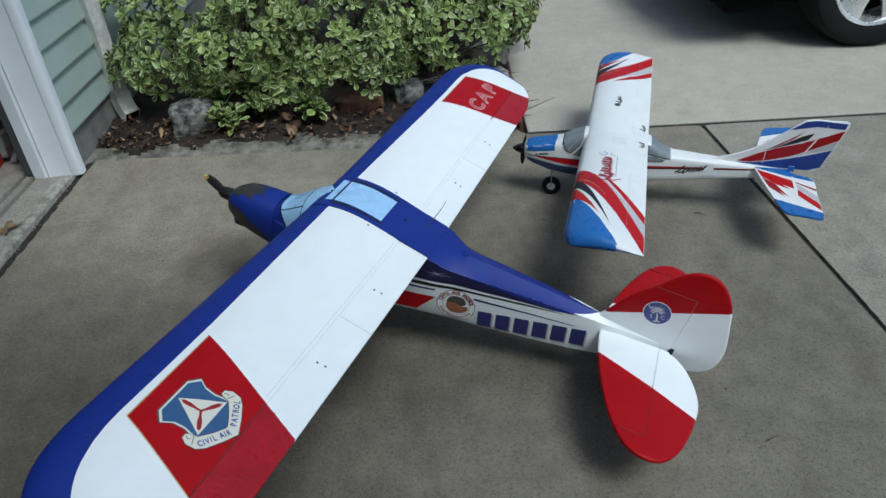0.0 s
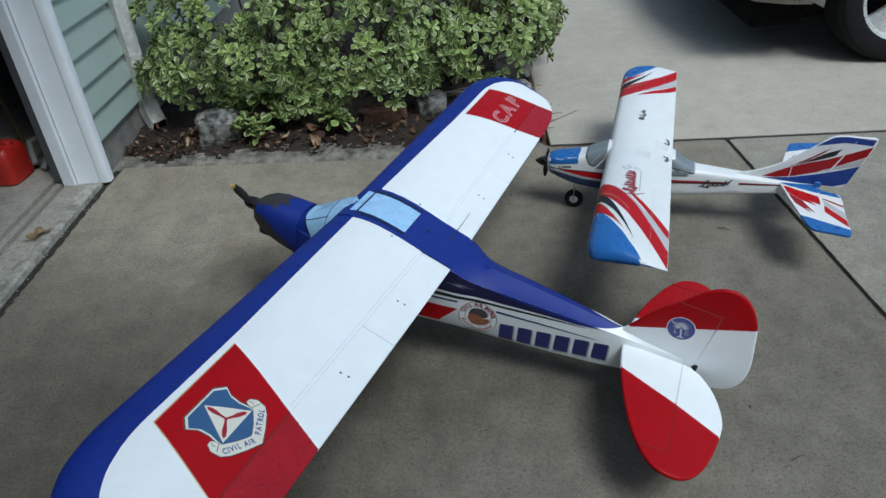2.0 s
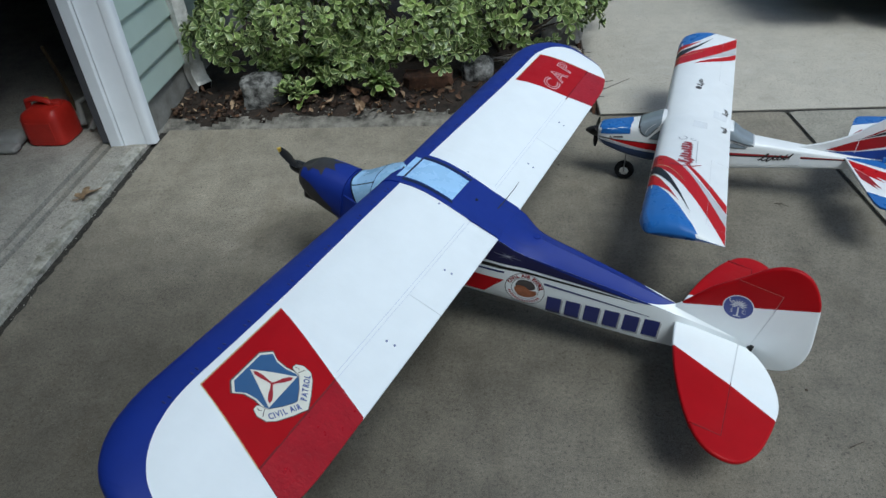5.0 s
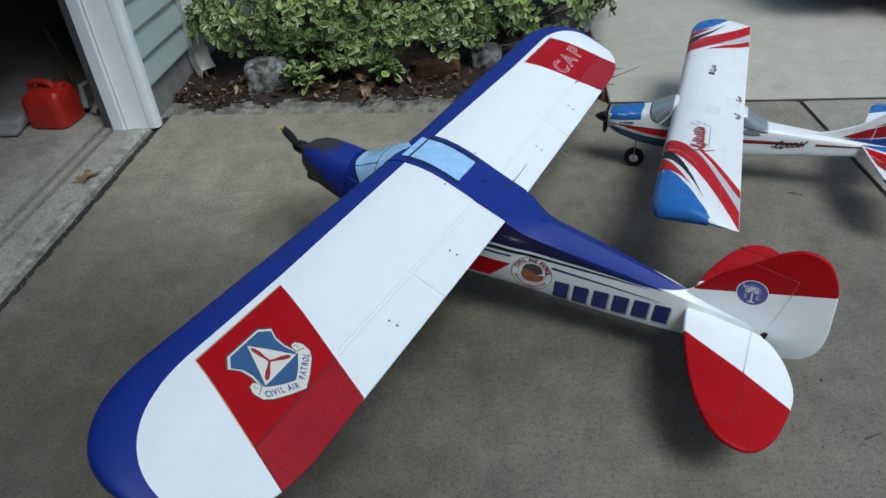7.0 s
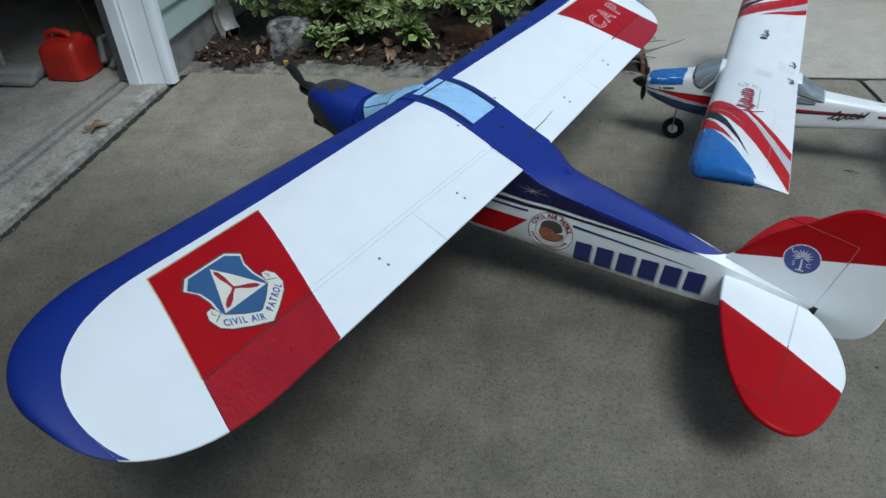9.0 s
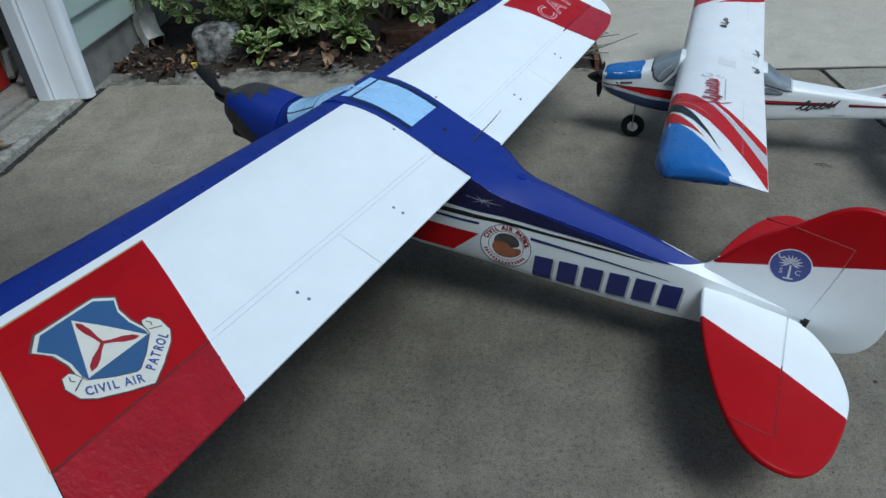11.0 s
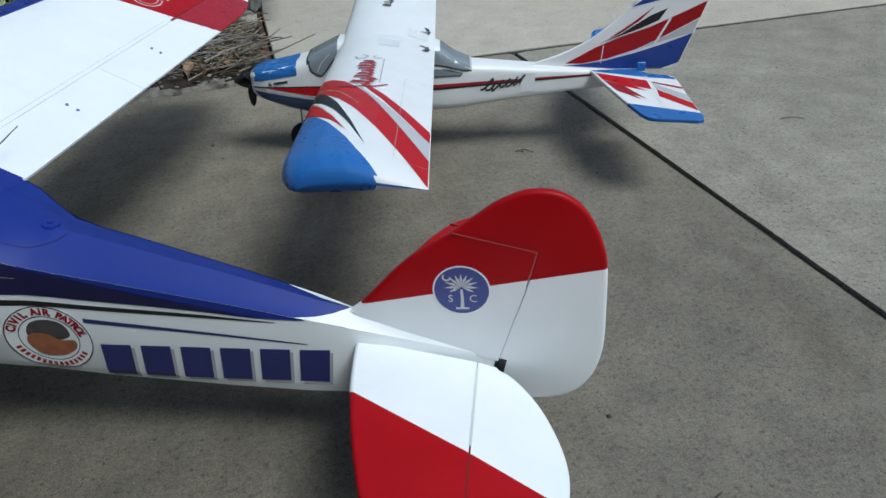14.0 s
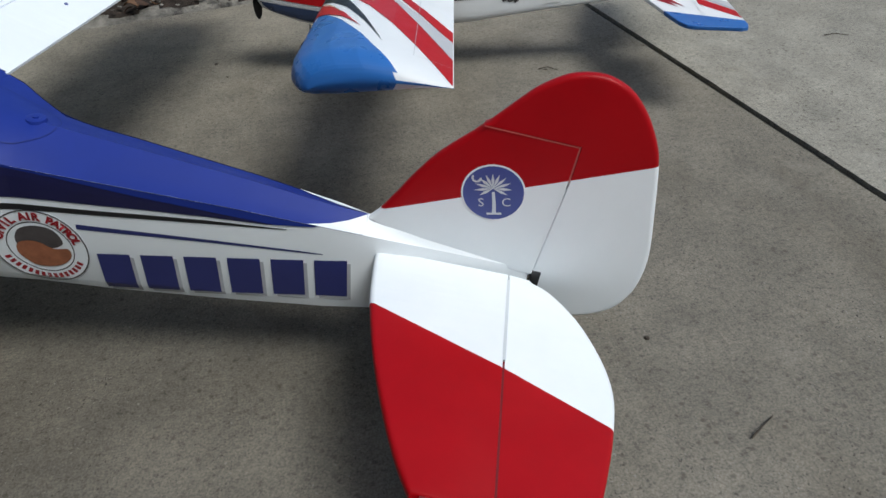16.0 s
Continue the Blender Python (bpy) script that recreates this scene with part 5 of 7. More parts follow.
AP_BOT = [(0.2215, 0.250), (0.219, 0.242), (0.212, 0.2365), (0.197, 0.2335), (0.15, 0.235), (0.08, 0.243), (0.0, 0.2555)]


def tip_round(d):
    """From 0 to 1 along the quarter ellipse of the rounded tip."""
    k = min(0.995, max(0.0, (d - 0.694) / 0.046))
    return 1 - math.sqrt(1 - k * k)


def ap_skin(x, d, upper=True):
    z = along(AP_TOP if upper else AP_BOT, x)
    z += (along(AP_TOP, x) + along(AP_BOT, x) - 2 * z) / 2 * tip_round(d)
    return z + AP_D * d


def ap_x(x, d):
    """The leading corner of the tip is rounded in plan."""
    k = min(0.995, max(0.0, (d - 0.655) / 0.085))
    return x * (1 - 0.17 * (1 - math.sqrt(1 - k * k)))


def ap_d(x, d):
    """The tip is raked: its leading corner sits further in than its trailing one."""
    k = min(1.0, max(0.0, (d - 0.56) / 0.18))
    return d - 0.024 * k * k * (3 - 2 * k) * max(0.0, x / 0.219) ** 1.4


def on_ap(side, lift):
    return lambda x, d: (ap_x(x, d), AP_C + side * ap_d(x, d), ap_skin(x, d) + lift)


AP_XS = [0.2215, 0.2185, 0.216, 0.212, 0.206, 0.197, 0.188, 0.174, 0.16, 0.142, 0.125, 0.105, 0.085, 0.065, 0.045, 0.03, 0.015, 0.0]
AP_DS = [0.0, 0.1, 0.2, 0.3, 0.4, 0.48, 0.52, 0.56, 0.62, 0.66, 0.68, 0.694, 0.704, 0.712, 0.719, 0.725, 0.730, 0.733, 0.736, 0.7382, 0.7395, 0.740]
for side in (1, -1):
    rings = []
    for d in AP_DS:
        rings.append([(ap_x(x, d), AP_C + side * ap_d(x, d), ap_skin(x, d)) for x in AP_XS] + [(ap_x(x, d), AP_C + side * ap_d(x, d), ap_skin(x, d, False)) for x in AP_XS[::-1][:-1]])

    def ap_slot(i, k):
        x = AP_XS[k] if k < 18 else AP_XS[max(0, 34 - k)]
        d = AP_DS[i]
        if d >= 0.47 and (k == 0 or (k >= 18 and x > 0.15)):
            return 1
        if d >= 0.7325:
            return 1 if x > 0.086 else 0
        if d >= (0.52 if side > 0 else 0.62) and x > 0.195:
            return 1
        return 1 if k >= 18 and d > 0.5 and x > 0.10 else 0
    w = part("wing", loft(rings, True, ap_slot), [AP_WHITE, SKY_BLUE], trainer, "white foam wing with coloured tips", 35)
    # the right wing's colours start further out along the leading edge
    out = 0.0 if side > 0 else 0.12
    Lw = lambda lift: (lambda x, d: on_ap(side, lift)(x, min(0.7350, d + out * max(0, x / 0.2185) ** 1.5 * min(1, max(0, (0.735 - d) / 0.3)))))
    LE = 0.2205

    def paint(name, poly, mat, lift, label=""):
        return part(name, film([poly], Lw(lift), 0.006, True, True, 0.004), mat, w, label)
    paint("blue_tip", bez((LE, 0.478), (0.165, 0.525), (0.078, 0.7345)) + [(LE, 0.7345)], SKY_BLUE, 0.0005, "mid blue painted tip")
    paint("red_wedge", bez((LE, 0.420), (0.183, 0.470), (0.126, 0.602), 8) + bez((0.126, 0.602), (0.160, 0.530), (LE, 0.488), 8)[1:], AP_RED, 0.0013)
    for line in (bez((LE, 0.417), (0.192, 0.455), (0.165, 0.520), 8), bez((LE, 0.369), (0.175, 0.372), (0.12, 0.48), 8)):
        part("gold_edge", film(stroke(line, 0.003, 0.001), Lw(0.0017), 0.006, True, True), GOLD, w)
    paint("black_swoosh", bez((LE, 0.372), (0.180, 0.375), (0.094, 0.650), 12) + bez((0.094, 0.650), (0.165, 0.460), (LE, 0.414), 12)[1:], BLACK, 0.0010)
    paint("red_swoosh", bez((LE, 0.300), (0.145, 0.315), (0.001, 0.650), 14) + [(0.001, 0.738)] + bez((0.001, 0.738), (0.150, 0.425), (LE, 0.371), 14), AP_RED, 0.0007, "broad red swoosh")
    paint("grey_swoosh", bez((0.135, 0.375), (0.085, 0.45), (0.001, 0.580), 8) + [(0.001, 0.650)] + bez((0.001, 0.650), (0.08, 0.480), (0.135, 0.375), 8)[:-1], LIGHT_GREY, 0.0012)
    paint("red_line", bez((0.150, 0.335), (0.085, 0.40), (0.001, 0.535), 8) + [(0.001, 0.580)] + bez((0.001, 0.580), (0.085, 0.435), (0.150, 0.335), 8)[:-1], AP_RED, 0.0010)
    part("aileron_gap", film(stroke([(0.052, 0.30), (0.052, 0.68)], 0.0006) + stroke([(0.052, 0.30), (0.001, 0.30)], 0.0006) + stroke([(0.052, 0.68), (0.001, 0.68)], 0.0006), on_ap(side, 0.0016), 0.01), LIGHT_GREY, w)


def blob_word(c, length, height, n, seed, slant=0.25, pen=0.16):
    """A scrawled word mark as one plain running ribbon of loops, the first one tall."""
    rnd = random.Random(seed)
    tall = [1.0] + [rnd.choice((0.30, 0.36, 0.42, 0.50, 0.66)) for _ in range(n)]
    line = []
    for i in range(n * 12 + 1):
        s = i / 12
        h = tall[int(s)] * (1 - s % 1) + tall[min(n, int(s) + 1)] * (s % 1)
        a = 2 * math.pi * s - 2.2
        v = height * h * (0.5 + 0.5 * math.sin(a)) - height * (0.35 + 0.25 * max(0, 1 - abs(s - 1.8)))
        u = -length / 2 + length * s / n + length / n * (0.24 + 0.16 * math.sin(s * 2.1)) * math.cos(a) + slant * v
        line.append((c[0] + u, c[1] + v))
    return stroke(line, height * pen, height * pen * 0.8)


wings = [o for o in trainer.children if o.name.startswith("wing")]
# word mark on the left wing, reading across the span; plain shapes
wm = lambda lift: (lambda u, v: on_ap(1, lift)(0.132 + v, 0.292 - u))
part("mark_outline", film(blob_word((0, 0), 0.150, 0.050, 9, 3, 0.2, 0.30), wm(0.0013), 0.006, True, True), LIGHT_GREY, wings[0])
part("word_mark", film(blob_word((0, 0), 0.150, 0.050, 9, 3, 0.2, 0.17), wm(0.0018), 0.006, True, True), EMBLEM_RED, wings[0], "red script mark")
part("mark_curl", film(ring_polys((0.100, 0.012), 0.010, 0.014, 20)[4:] + ring_polys((0.098, -0.020), 0.006, 0.009, 16)[:12], wm(0.0018), 0.006), SILVER_EDGE, wings[0])
part("mark_swash", film(stroke([(-0.082, 0.040), (-0.094, 0.004), (-0.086, -0.030), (-0.066, -0.052)], 0.009, 0.003), wm(0.0018), 0.006, True, True), EMBLEM_RED, wings[0])
part("mark_line", film(stroke([(-0.060, -0.036), (0.090, -0.034)], 0.0022), wm(0.0016), 0.006, True, True), SILVER_EDGE, wings[0])
gm = lambda lift: (lambda u, v: on_ap(-1, lift)(0.120 + v, 0.236 + u))
part("grey_mark", film(blob_word((0.012, 0), 0.055, 0.028, 5, 8, 0.1, 0.17) + ring_polys((-0.032, 0.0), 0.007, 0.011, 18), gm(0.0012), 0.006, True, True), GREY_BROWN, wings[1], "small dark word mark")
for d, sd, k in ((0.045, 1, 5), (0.085, -1, 6)):
    mk = (lambda s_, d_: (lambda u, v: on_ap(s_, 0.0014)(0.022 + v, d_ + u)))(sd, d)
    part("edge_mark", film(blob_word((0, 0), 0.042, 0.020, 4, k, 0.0, 0.22), mk, 0.006, True, True), GREY_BROWN, wings[0 if sd > 0 else 1])
for i, (x, d, s_) in enumerate(((0.12, 0.04, 1), (0.06, 0.02, -1))):
    part("tape", film([[(x, d), (x, d + 0.05), (x - 0.045, d + 0.05), (x - 0.045, d)]], on_ap(s_, 0.0009), 0.006), TAPE, wings[0 if s_ > 0 else 1], "strip of clear tape")

# fuselage: x, half-width, low z, high z
AP_S = [(0.437, 0.025, 0.163, 0.208), (0.428, 0.034, 0.153, 0.215), (0.40, 0.041, 0.141, 0.222), (0.35, 0.046, 0.122, 0.230), (0.305, 0.048, 0.112, 0.240), (0.268, 0.048, 0.106, 0.258), (0.222, 0.047, 0.104, 0.279), (0.12, 0.046, 0.104, 0.268), (0.0, 0.045, 0.106, 0.262), (-0.010, 0.045, 0.106, 0.258), (-0.045, 0.043, 0.108, 0.232), (-0.085, 0.040, 0.114, 0.214), (-0.20, 0.033, 0.127, 0.203), (-0.33, 0.025, 0.140, 0.192), (-0.42, 0.018, 0.146, 0.184), (-0.485, 0.011, 0.148, 0.178)]


def ap_at(x):
    for a, b in zip(AP_S, AP_S[1:]):
        if x >= b[0]:
            t = max(0, (a[0] - x) / (a[0] - b[0]))
            return [p + (q - p) * t for p, q in zip(a, b)]
    return list(AP_S[-1])


rings = []
for x, w_, lo, hi in AP_S:
    c, h = (lo + hi) / 2, (hi - lo) / 2
    rings.append([(x, w_ * math.copysign(abs(math.cos(a)) ** 0.35, math.cos(a)), c + h * math.copysign(abs(math.sin(a)) ** 0.35, math.sin(a))) for a in [2 * math.pi * (k + 0.5) / 24 for k in range(24)]])
ap_body = part("fuselage", loft(rings, True, lambda i, k: 0), [AP_WHITE], trainer, "white foam fuselage with a red side line", 38)


def on_ap_side(side, lift):
    def lay(x, z):
        _, w_, lo, hi = ap_at(x)
        q = min(0.98, abs(z - (lo + hi) / 2) / ((hi - lo) / 2))
        return (x, side * (w_ * (1 - q ** (2 / 0.35)) ** 0.175 + lift), z)
    return lay


def on_ap_top(lift):
    def lay(x, y):
        _, w_, lo, hi = ap_at(x)
        q = min(0.98, abs(y) / w_)
        return (x, y, (lo + hi) / 2 + (hi - lo) / 2 * (1 - q ** (2 / 0.35)) ** 0.175 + lift)
    return lay


part("blue_hood", film([[(0.432, 0.026), (0.41, 0.039), (0.325, 0.045), (0.318, 0.0), (0.325, -0.045), (0.41, -0.039), (0.432, -0.026)]], on_ap_top(0.0012), 0.008, True, True), SKY_BLUE, ap_body, "blue hood over the nose")
part("windscreen", film([[(0.294, 0.0455), (0.222, 0.0445), (0.222, -0.0445), (0.294, -0.0455)]], on_ap_top(0.0014), 0.006, True, True), SMOKE, ap_body, "smoke grey windscreen")
part("screen_edge", film(stroke([(0.2945, -0.0455), (0.2945, 0.0455)], 0.004), on_ap_top(0.0017), 0.006, True, True), CHARCOAL, ap_body)
part("rear_edge", film(stroke([(-0.082, -0.037), (-0.082, 0.037)], 0.004), on_ap_top(0.0017), 0.006, True, True), LIGHT_GREY, ap_body)
part("rear_window", film([[(-0.012, 0.0425), (-0.083, 0.0392), (-0.083, -0.0392), (-0.012, -0.0425)]], on_ap_top(0.0014), 0.006, True, True), SMOKE, ap_body, "smoke grey rear window")
for side in (1, -1):
    S = lambda lift: on_ap_side(side, lift)
    screen = smooth_curve([(0.289, 0.240), (0.290, 0.229), (0.284, 0.216), (0.272, 0.208), (0.261, 0.208), (0.244, 0.228), (0.226, 0.252), (0.224, 0.268), (0.258, 0.254)], 3)
    part("side_window", film([screen], S(0.0012), 0.006, True, True), SMOKE, ap_body)
    part("window_edge", film(stroke(screen[:18], 0.0032), S(0.0015), 0.006, True, True), CHARCOAL, ap_body)
    # A grey streak paints a reflection on the side pane.
    part("window_glint", film(stroke([(0.272, 0.216), (0.262, 0.236), (0.240, 0.256)], 0.0022, 0.0012), S(0.0016), 0.006, True, True), LIGHT_GREY, ap_body)
    part("quarter_window", film([[(0.256, 0.197), (0.222, 0.196), (0.222, 0.234), (0.233, 0.222)]], S(0.0012), 0.006, True, True), SMOKE, ap_body)
    part("quarter_edge", film(stroke([(0.222, 0.196), (0.256, 0.197), (0.233, 0.222), (0.222, 0.234)], 0.0026), S(0.0015), 0.006, True, True), CHARCOAL, ap_body)
    pane = [(0.006, 0.222), (-0.012, 0.220), (-0.068, 0.205), (-0.081, 0.2055), (-0.045, 0.228), (-0.010, 0.252), (0.006, 0.254)]
    part("rear_side_window", film([pane], S(0.0012), 0.006, True, True), SMOKE, ap_body)
    low_pane = [(0.006, 0.212), (-0.018, 0.211), (-0.050, 0.203), (-0.062, 0.199), (-0.058, 0.194), (0.006, 0.194)]
    part("rear_quarter_window", film([low_pane], S(0.0012), 0.006, True, True), SMOKE, ap_body)
    part("window_edge", film(stroke(pane[:4], 0.0030), S(0.0015), 0.006, True, True), CHARCOAL, ap_body)
    part("quarter_edge", film(stroke(low_pane[1:6], 0.0022), S(0.0015), 0.006, True, True), CHARCOAL, ap_body)
    part("hood_side", film([[(0.43, 0.192), (0.322, 0.209), (0.322, 0.235), (0.43, 0.214)]], S(0.0008), 0.01, True, True), SKY_BLUE, ap_body)
    part("nose_mark", film(stroke([(0.380, 0.1885), (0.346, 0.1935)], 0.0055) + stroke([(0.392, 0.190), (0.386, 0.184)], 0.004), S(0.0012), 0.01, True, True), CHARCOAL, ap_body, "small dark mark")
    part("red_nose_band", film([[(0.400, 0.1785), (0.30, 0.1790), (0.20, 0.1765), (0.20, 0.1480), (0.30, 0.1600)]], S(0.0008), 0.01, True, True), AP_RED, ap_body)
    part("black_nose_line", film(stroke([(0.432, 0.1795), (0.30, 0.1805), (0.20, 0.178)], 0.003), S(0.0010), 0.01, True, True), BLACK, ap_body)
    part("grey_nose_band", film([[(0.424, 0.1770), (0.30, 0.1585), (0.20, 0.1465), (0.20, 0.1405), (0.30, 0.1500), (0.40, 0.1680)]], S(0.0009), 0.01, True, True), LIGHT_GREY, ap_body)
    part("blue_nose_band", film([[(0.432, 0.172), (0.40, 0.1670), (0.30, 0.1490), (0.15, 0.1370), (0.15, 0.111), (0.25, 0.111), (0.33, 0.126), (0.41, 0.150)]], S(0.0008), 0.01, True, True), SLATE, ap_body)
    part("red_line", film(stroke([(0.20, 0.172), (0.0, 0.170), (-0.24, 0.1765), (-0.43, 0.181)], 0.013, 0.002), S(0.0008), 0.01, True, True), EMBLEM_RED, ap_body)
    part("black_line", film(stroke([(0.20, 0.164), (0.0, 0.1640), (-0.24, 0.1735), (-0.43, 0.180)], 0.006, 0.002), S(0.0009), 0.01, True, True), BLACK, ap_body)
    mk = (lambda s_: (lambda u, v: on_ap_side(s_, 0.0014)(-0.160 - s_ * u, 0.173 + v + 0.10 * s_ * u)))(side)
    part("side_mark", film(blob_word((0, 0), 0.092, 0.034, 6, 11, 0.8, 0.14), mk, 0.01), CHARCOAL, ap_body, "dark script mark")
    part("side_tape", film([[(-0.198, 0.192), (-0.232, 0.190), (-0.232, 0.148), (-0.198, 0.146)]], S(0.0016), 0.01), TAPE, ap_body)

# tail
ap_st = smooth_curve([(-0.362, 0.018), (-0.386, 0.14), (-0.413, 0.258), (-0.423, 0.288), (-0.438, 0.306), (-0.49, 0.316), (-0.536, 0.320), (-0.540, 0.26), (-0.541, 0.18), (-0.544, 0.090), (-0.530, 0.066), (-0.496, 0.054), (-0.478, 0.040), (-0.472, 0.018)], 3, False)
for side in (1, -1):
    zs = 0.1835
    bm = two_tone(plate(ap_st, 0.008, 0.0016, None), (-0.408, 0.226), (-0.540, 0.288))
    st = part("stabilizer", placed(bm, lambda u, v, w: (u, side * v, zs + w)), [AP_WHITE, SKY_BLUE], trainer, "white tailplane with red and blue bars", 10)
    F2 = lambda lift: (lambda u, v: (u, side * v, zs + 0.004 + lift))
    part("blue_root", film([[(-0.366, 0.018), (-0.368, 0.026), (-0.478, 0.074), (-0.541, 0.094), (-0.541, 0.086), (-0.528, 0.067), (-0.496, 0.055), (-0.478, 0.041), (-0.472, 0.018)]], F2(0.0005), 1), SKY_BLUE, st)
    part("red_bar", film([[(-0.371, 0.036), (-0.478, 0.098), (-0.473, 0.150), (-0.440, 0.128), (-0.462, 0.160), (-0.420, 0.128), (-0.380, 0.080)]], F2(0.0005), 1), AP_RED, st)
    part("dark_bar", film([[(-0.381, 0.086), (-0.420, 0.130), (-0.450, 0.205), (-0.425, 0.172), (-0.438, 0.206), (-0.397, 0.150)]], F2(0.0007), 1), EMBLEM_RED, st)
    part("red_bar", film([[(-0.484, 0.152), (-0.480, 0.192), (-0.538, 0.276), (-0.538, 0.236)]], F2(0.0005), 1), AP_RED, st)
    part("grey_bar", film([[(-0.484, 0.116), (-0.540, 0.190), (-0.539, 0.232), (-0.484, 0.146)]], F2(0.0007), 1), LIGHT_GREY, st)
    part("dark_line", film(stroke([(-0.484, 0.108), (-0.541, 0.150)], 0.006, 0.010), F2(0.0008), 1), EMBLEM_RED, st)
    part("hinge_line", film(stroke([(-0.478, 0.070), (-0.475, 0.256)], 0.0060), F2(0.0010), 1), AP_WHITE, st)
    part("control_horn", new_box((-0.487, side * 0.030 - 0.002, zs + 0.003), (-0.468, side * 0.030 + 0.002, zs + 0.024), 0.001, 1), SKY_BLUE, st)
apf = smooth_curve([(-0.215, 0.200), (-0.29, 0.222), (-0.36, 0.256), (-0.42, 0.302), (-0.47, 0.345), (-0.495, 0.363), (-0.53, 0.368), (-0.58, 0.366), (-0.624, 0.362), (-0.612, 0.31), (-0.590, 0.245), (-0.566, 0.190), (-0.54, 0.180), (-0.45, 0.182)], 3, False)
fin2 = part("fin", placed(plate(apf, 0.010, 0.002, None), lambda u, v, w: (u, w, v)), AP_WHITE, trainer, "white fin with red and blue swooshes", 10)
for side in (1, -1):
    FF = lambda lift: (lambda u, v: (u, side * (0.005 + lift), v))
    part("blue_foot", film([[(-0.300, 0.1965), (-0.345, 0.1985), (-0.40, 0.206), (-0.466, 0.222), (-0.520, 0.238), (-0.5935, 0.264), (-0.570, 0.196), (-0.53, 0.183), (-0.42, 0.186)]], FF(0.0006), 1), FIN_BLUE, fin2)
    part("red_swoosh", film([[(-0.305, 0.2015), (-0.330, 0.2145), (-0.37, 0.236), (-0.424, 0.259), (-0.493, 0.281), (-0.560, 0.310), (-0.6155, 0.336), (-0.605, 0.300), (-0.516, 0.253), (-0.466, 0.230), (-0.40, 0.210), (-0.345, 0.2005)]], FF(0.0007), 1), FIN_RED, fin2)
    part("black_flash", film([[(-0.376, 0.2440), (-0.430, 0.268), (-0.490, 0.306), (-0.528, 0.322), (-0.512, 0.296), (-0.470, 0.278), (-0.424, 0.2615)]], FF(0.0008), 1), BLACK, fin2)
    part("red_flash", film([[(-0.400, 0.256), (-0.450, 0.290), (-0.500, 0.328), (-0.470, 0.298), (-0.430, 0.270)]], FF(0.0009), 1), FIN_RED, fin2)
    part("blue_cap", film([[(-0.448, 0.327), (-0.495, 0.361), (-0.53, 0.366), (-0.618, 0.360), (-0.613, 0.340), (-0.53, 0.345)]], FF(0.0006), 1), FIN_BLUE, fin2)
    part("grey_flash", film([[(-0.470, 0.2290), (-0.516, 0.251), (-0.603, 0.296), (-0.5935, 0.266), (-0.520, 0.246)]], FF(0.0008), 1), LIGHT_GREY, fin2)
    part("hinge_line", film(stroke([(-0.506, 0.236), (-0.538, 0.300)], 0.005), FF(0.001), 1), AP_WHITE, fin2)
    part("foam_seam", film(stroke([(-0.388, 0.200), (-0.391, 0.243)], 0.0022), FF(0.001), 1), AP_WHITE, fin2)
    part("foam_seam", film(stroke([(-0.5385, 0.301), (-0.562, 0.352)], 0.0016), FF(0.001), 1), AP_WHITE, fin2)

# propeller and spinner
AH = Vector((0.446, 0, 0.184))
prop2 = part("propeller", lathe(bmesh.new(), [(0, 0.040), (0.006, 0.036), (0.014, 0.022), (0.019, 0.006), (0.020, -0.008), (0, -0.008)], 20, Matrix.Translation(AH) @ pose(0, 0, 0, 0, 90, 0)), PROP, trainer, "black propeller with a pointed spinner", 40)
for a in (35, 155, 275):
    d = Vector((0, math.cos(radians(a)), math.sin(radians(a))))
    t = Vector((1, 0, 0)).cross(d)
    br = []
    for r, wd, tw in ((0.010, 0.014, 0.9), (0.025, 0.022, 0.8), (0.042, 0.022, 0.7), (0.055, 0.017, 0.6), (0.062, 0.006, 0.5)):
        ch = t * math.cos(tw) + Vector((1, 0, 0)) * math.sin(tw)
        th = ch.cross(d).normalized()
        c = AH + d * r
        br.append([c + ch * wd / 2, c + th * 0.002, c - ch * wd / 2, c - th * 0.002])
    part("blade", loft(br), PROP, prop2, "", 60)
# legs and wheels
for nm, x, y, top in (("nose_leg", 0.334, 0.0, 0.11), ("main_leg", 0.075, 0.125, 0.09), ("main_leg", 0.075, -0.125, 0.09)):
    part(nm, tube(bmesh.new(), [(x - (0.002 if y == 0 else 0.01), y * 0.3 + (0.014 if y == 0 else 0), top), (x, y * 0.9 + (0.016 if y == 0 else 0), 0.055), (x, y + (0.014 if y == 0 else 0), 0.0355)], 0.0022, 0.0022, 6), STEEL, trainer)
    mw = Matrix.Translation((x, y, 0.0358)) @ pose(0, 0, 0, 90, 0, 0)
    ty = part("tyre", lathe(bmesh.new(), [(0.016, -0.010), (0.027, -0.0125), (0.034, -0.008), (0.0358, 0.0), (0.034, 0.008), (0.027, 0.0125), (0.016, 0.010), (0.016, -0.010)], 28, mw), RUBBER, trainer, "small black foam tyre", 40)
    part("hub", lathe(bmesh.new(), [(0, -0.0125), (0.006, -0.0125), (0.016, -0.009), (0.016, 0.009), (0.006, 0.0125), (0, 0.0125)], 18, mw), HUB_WHITE, ty, "", 40)


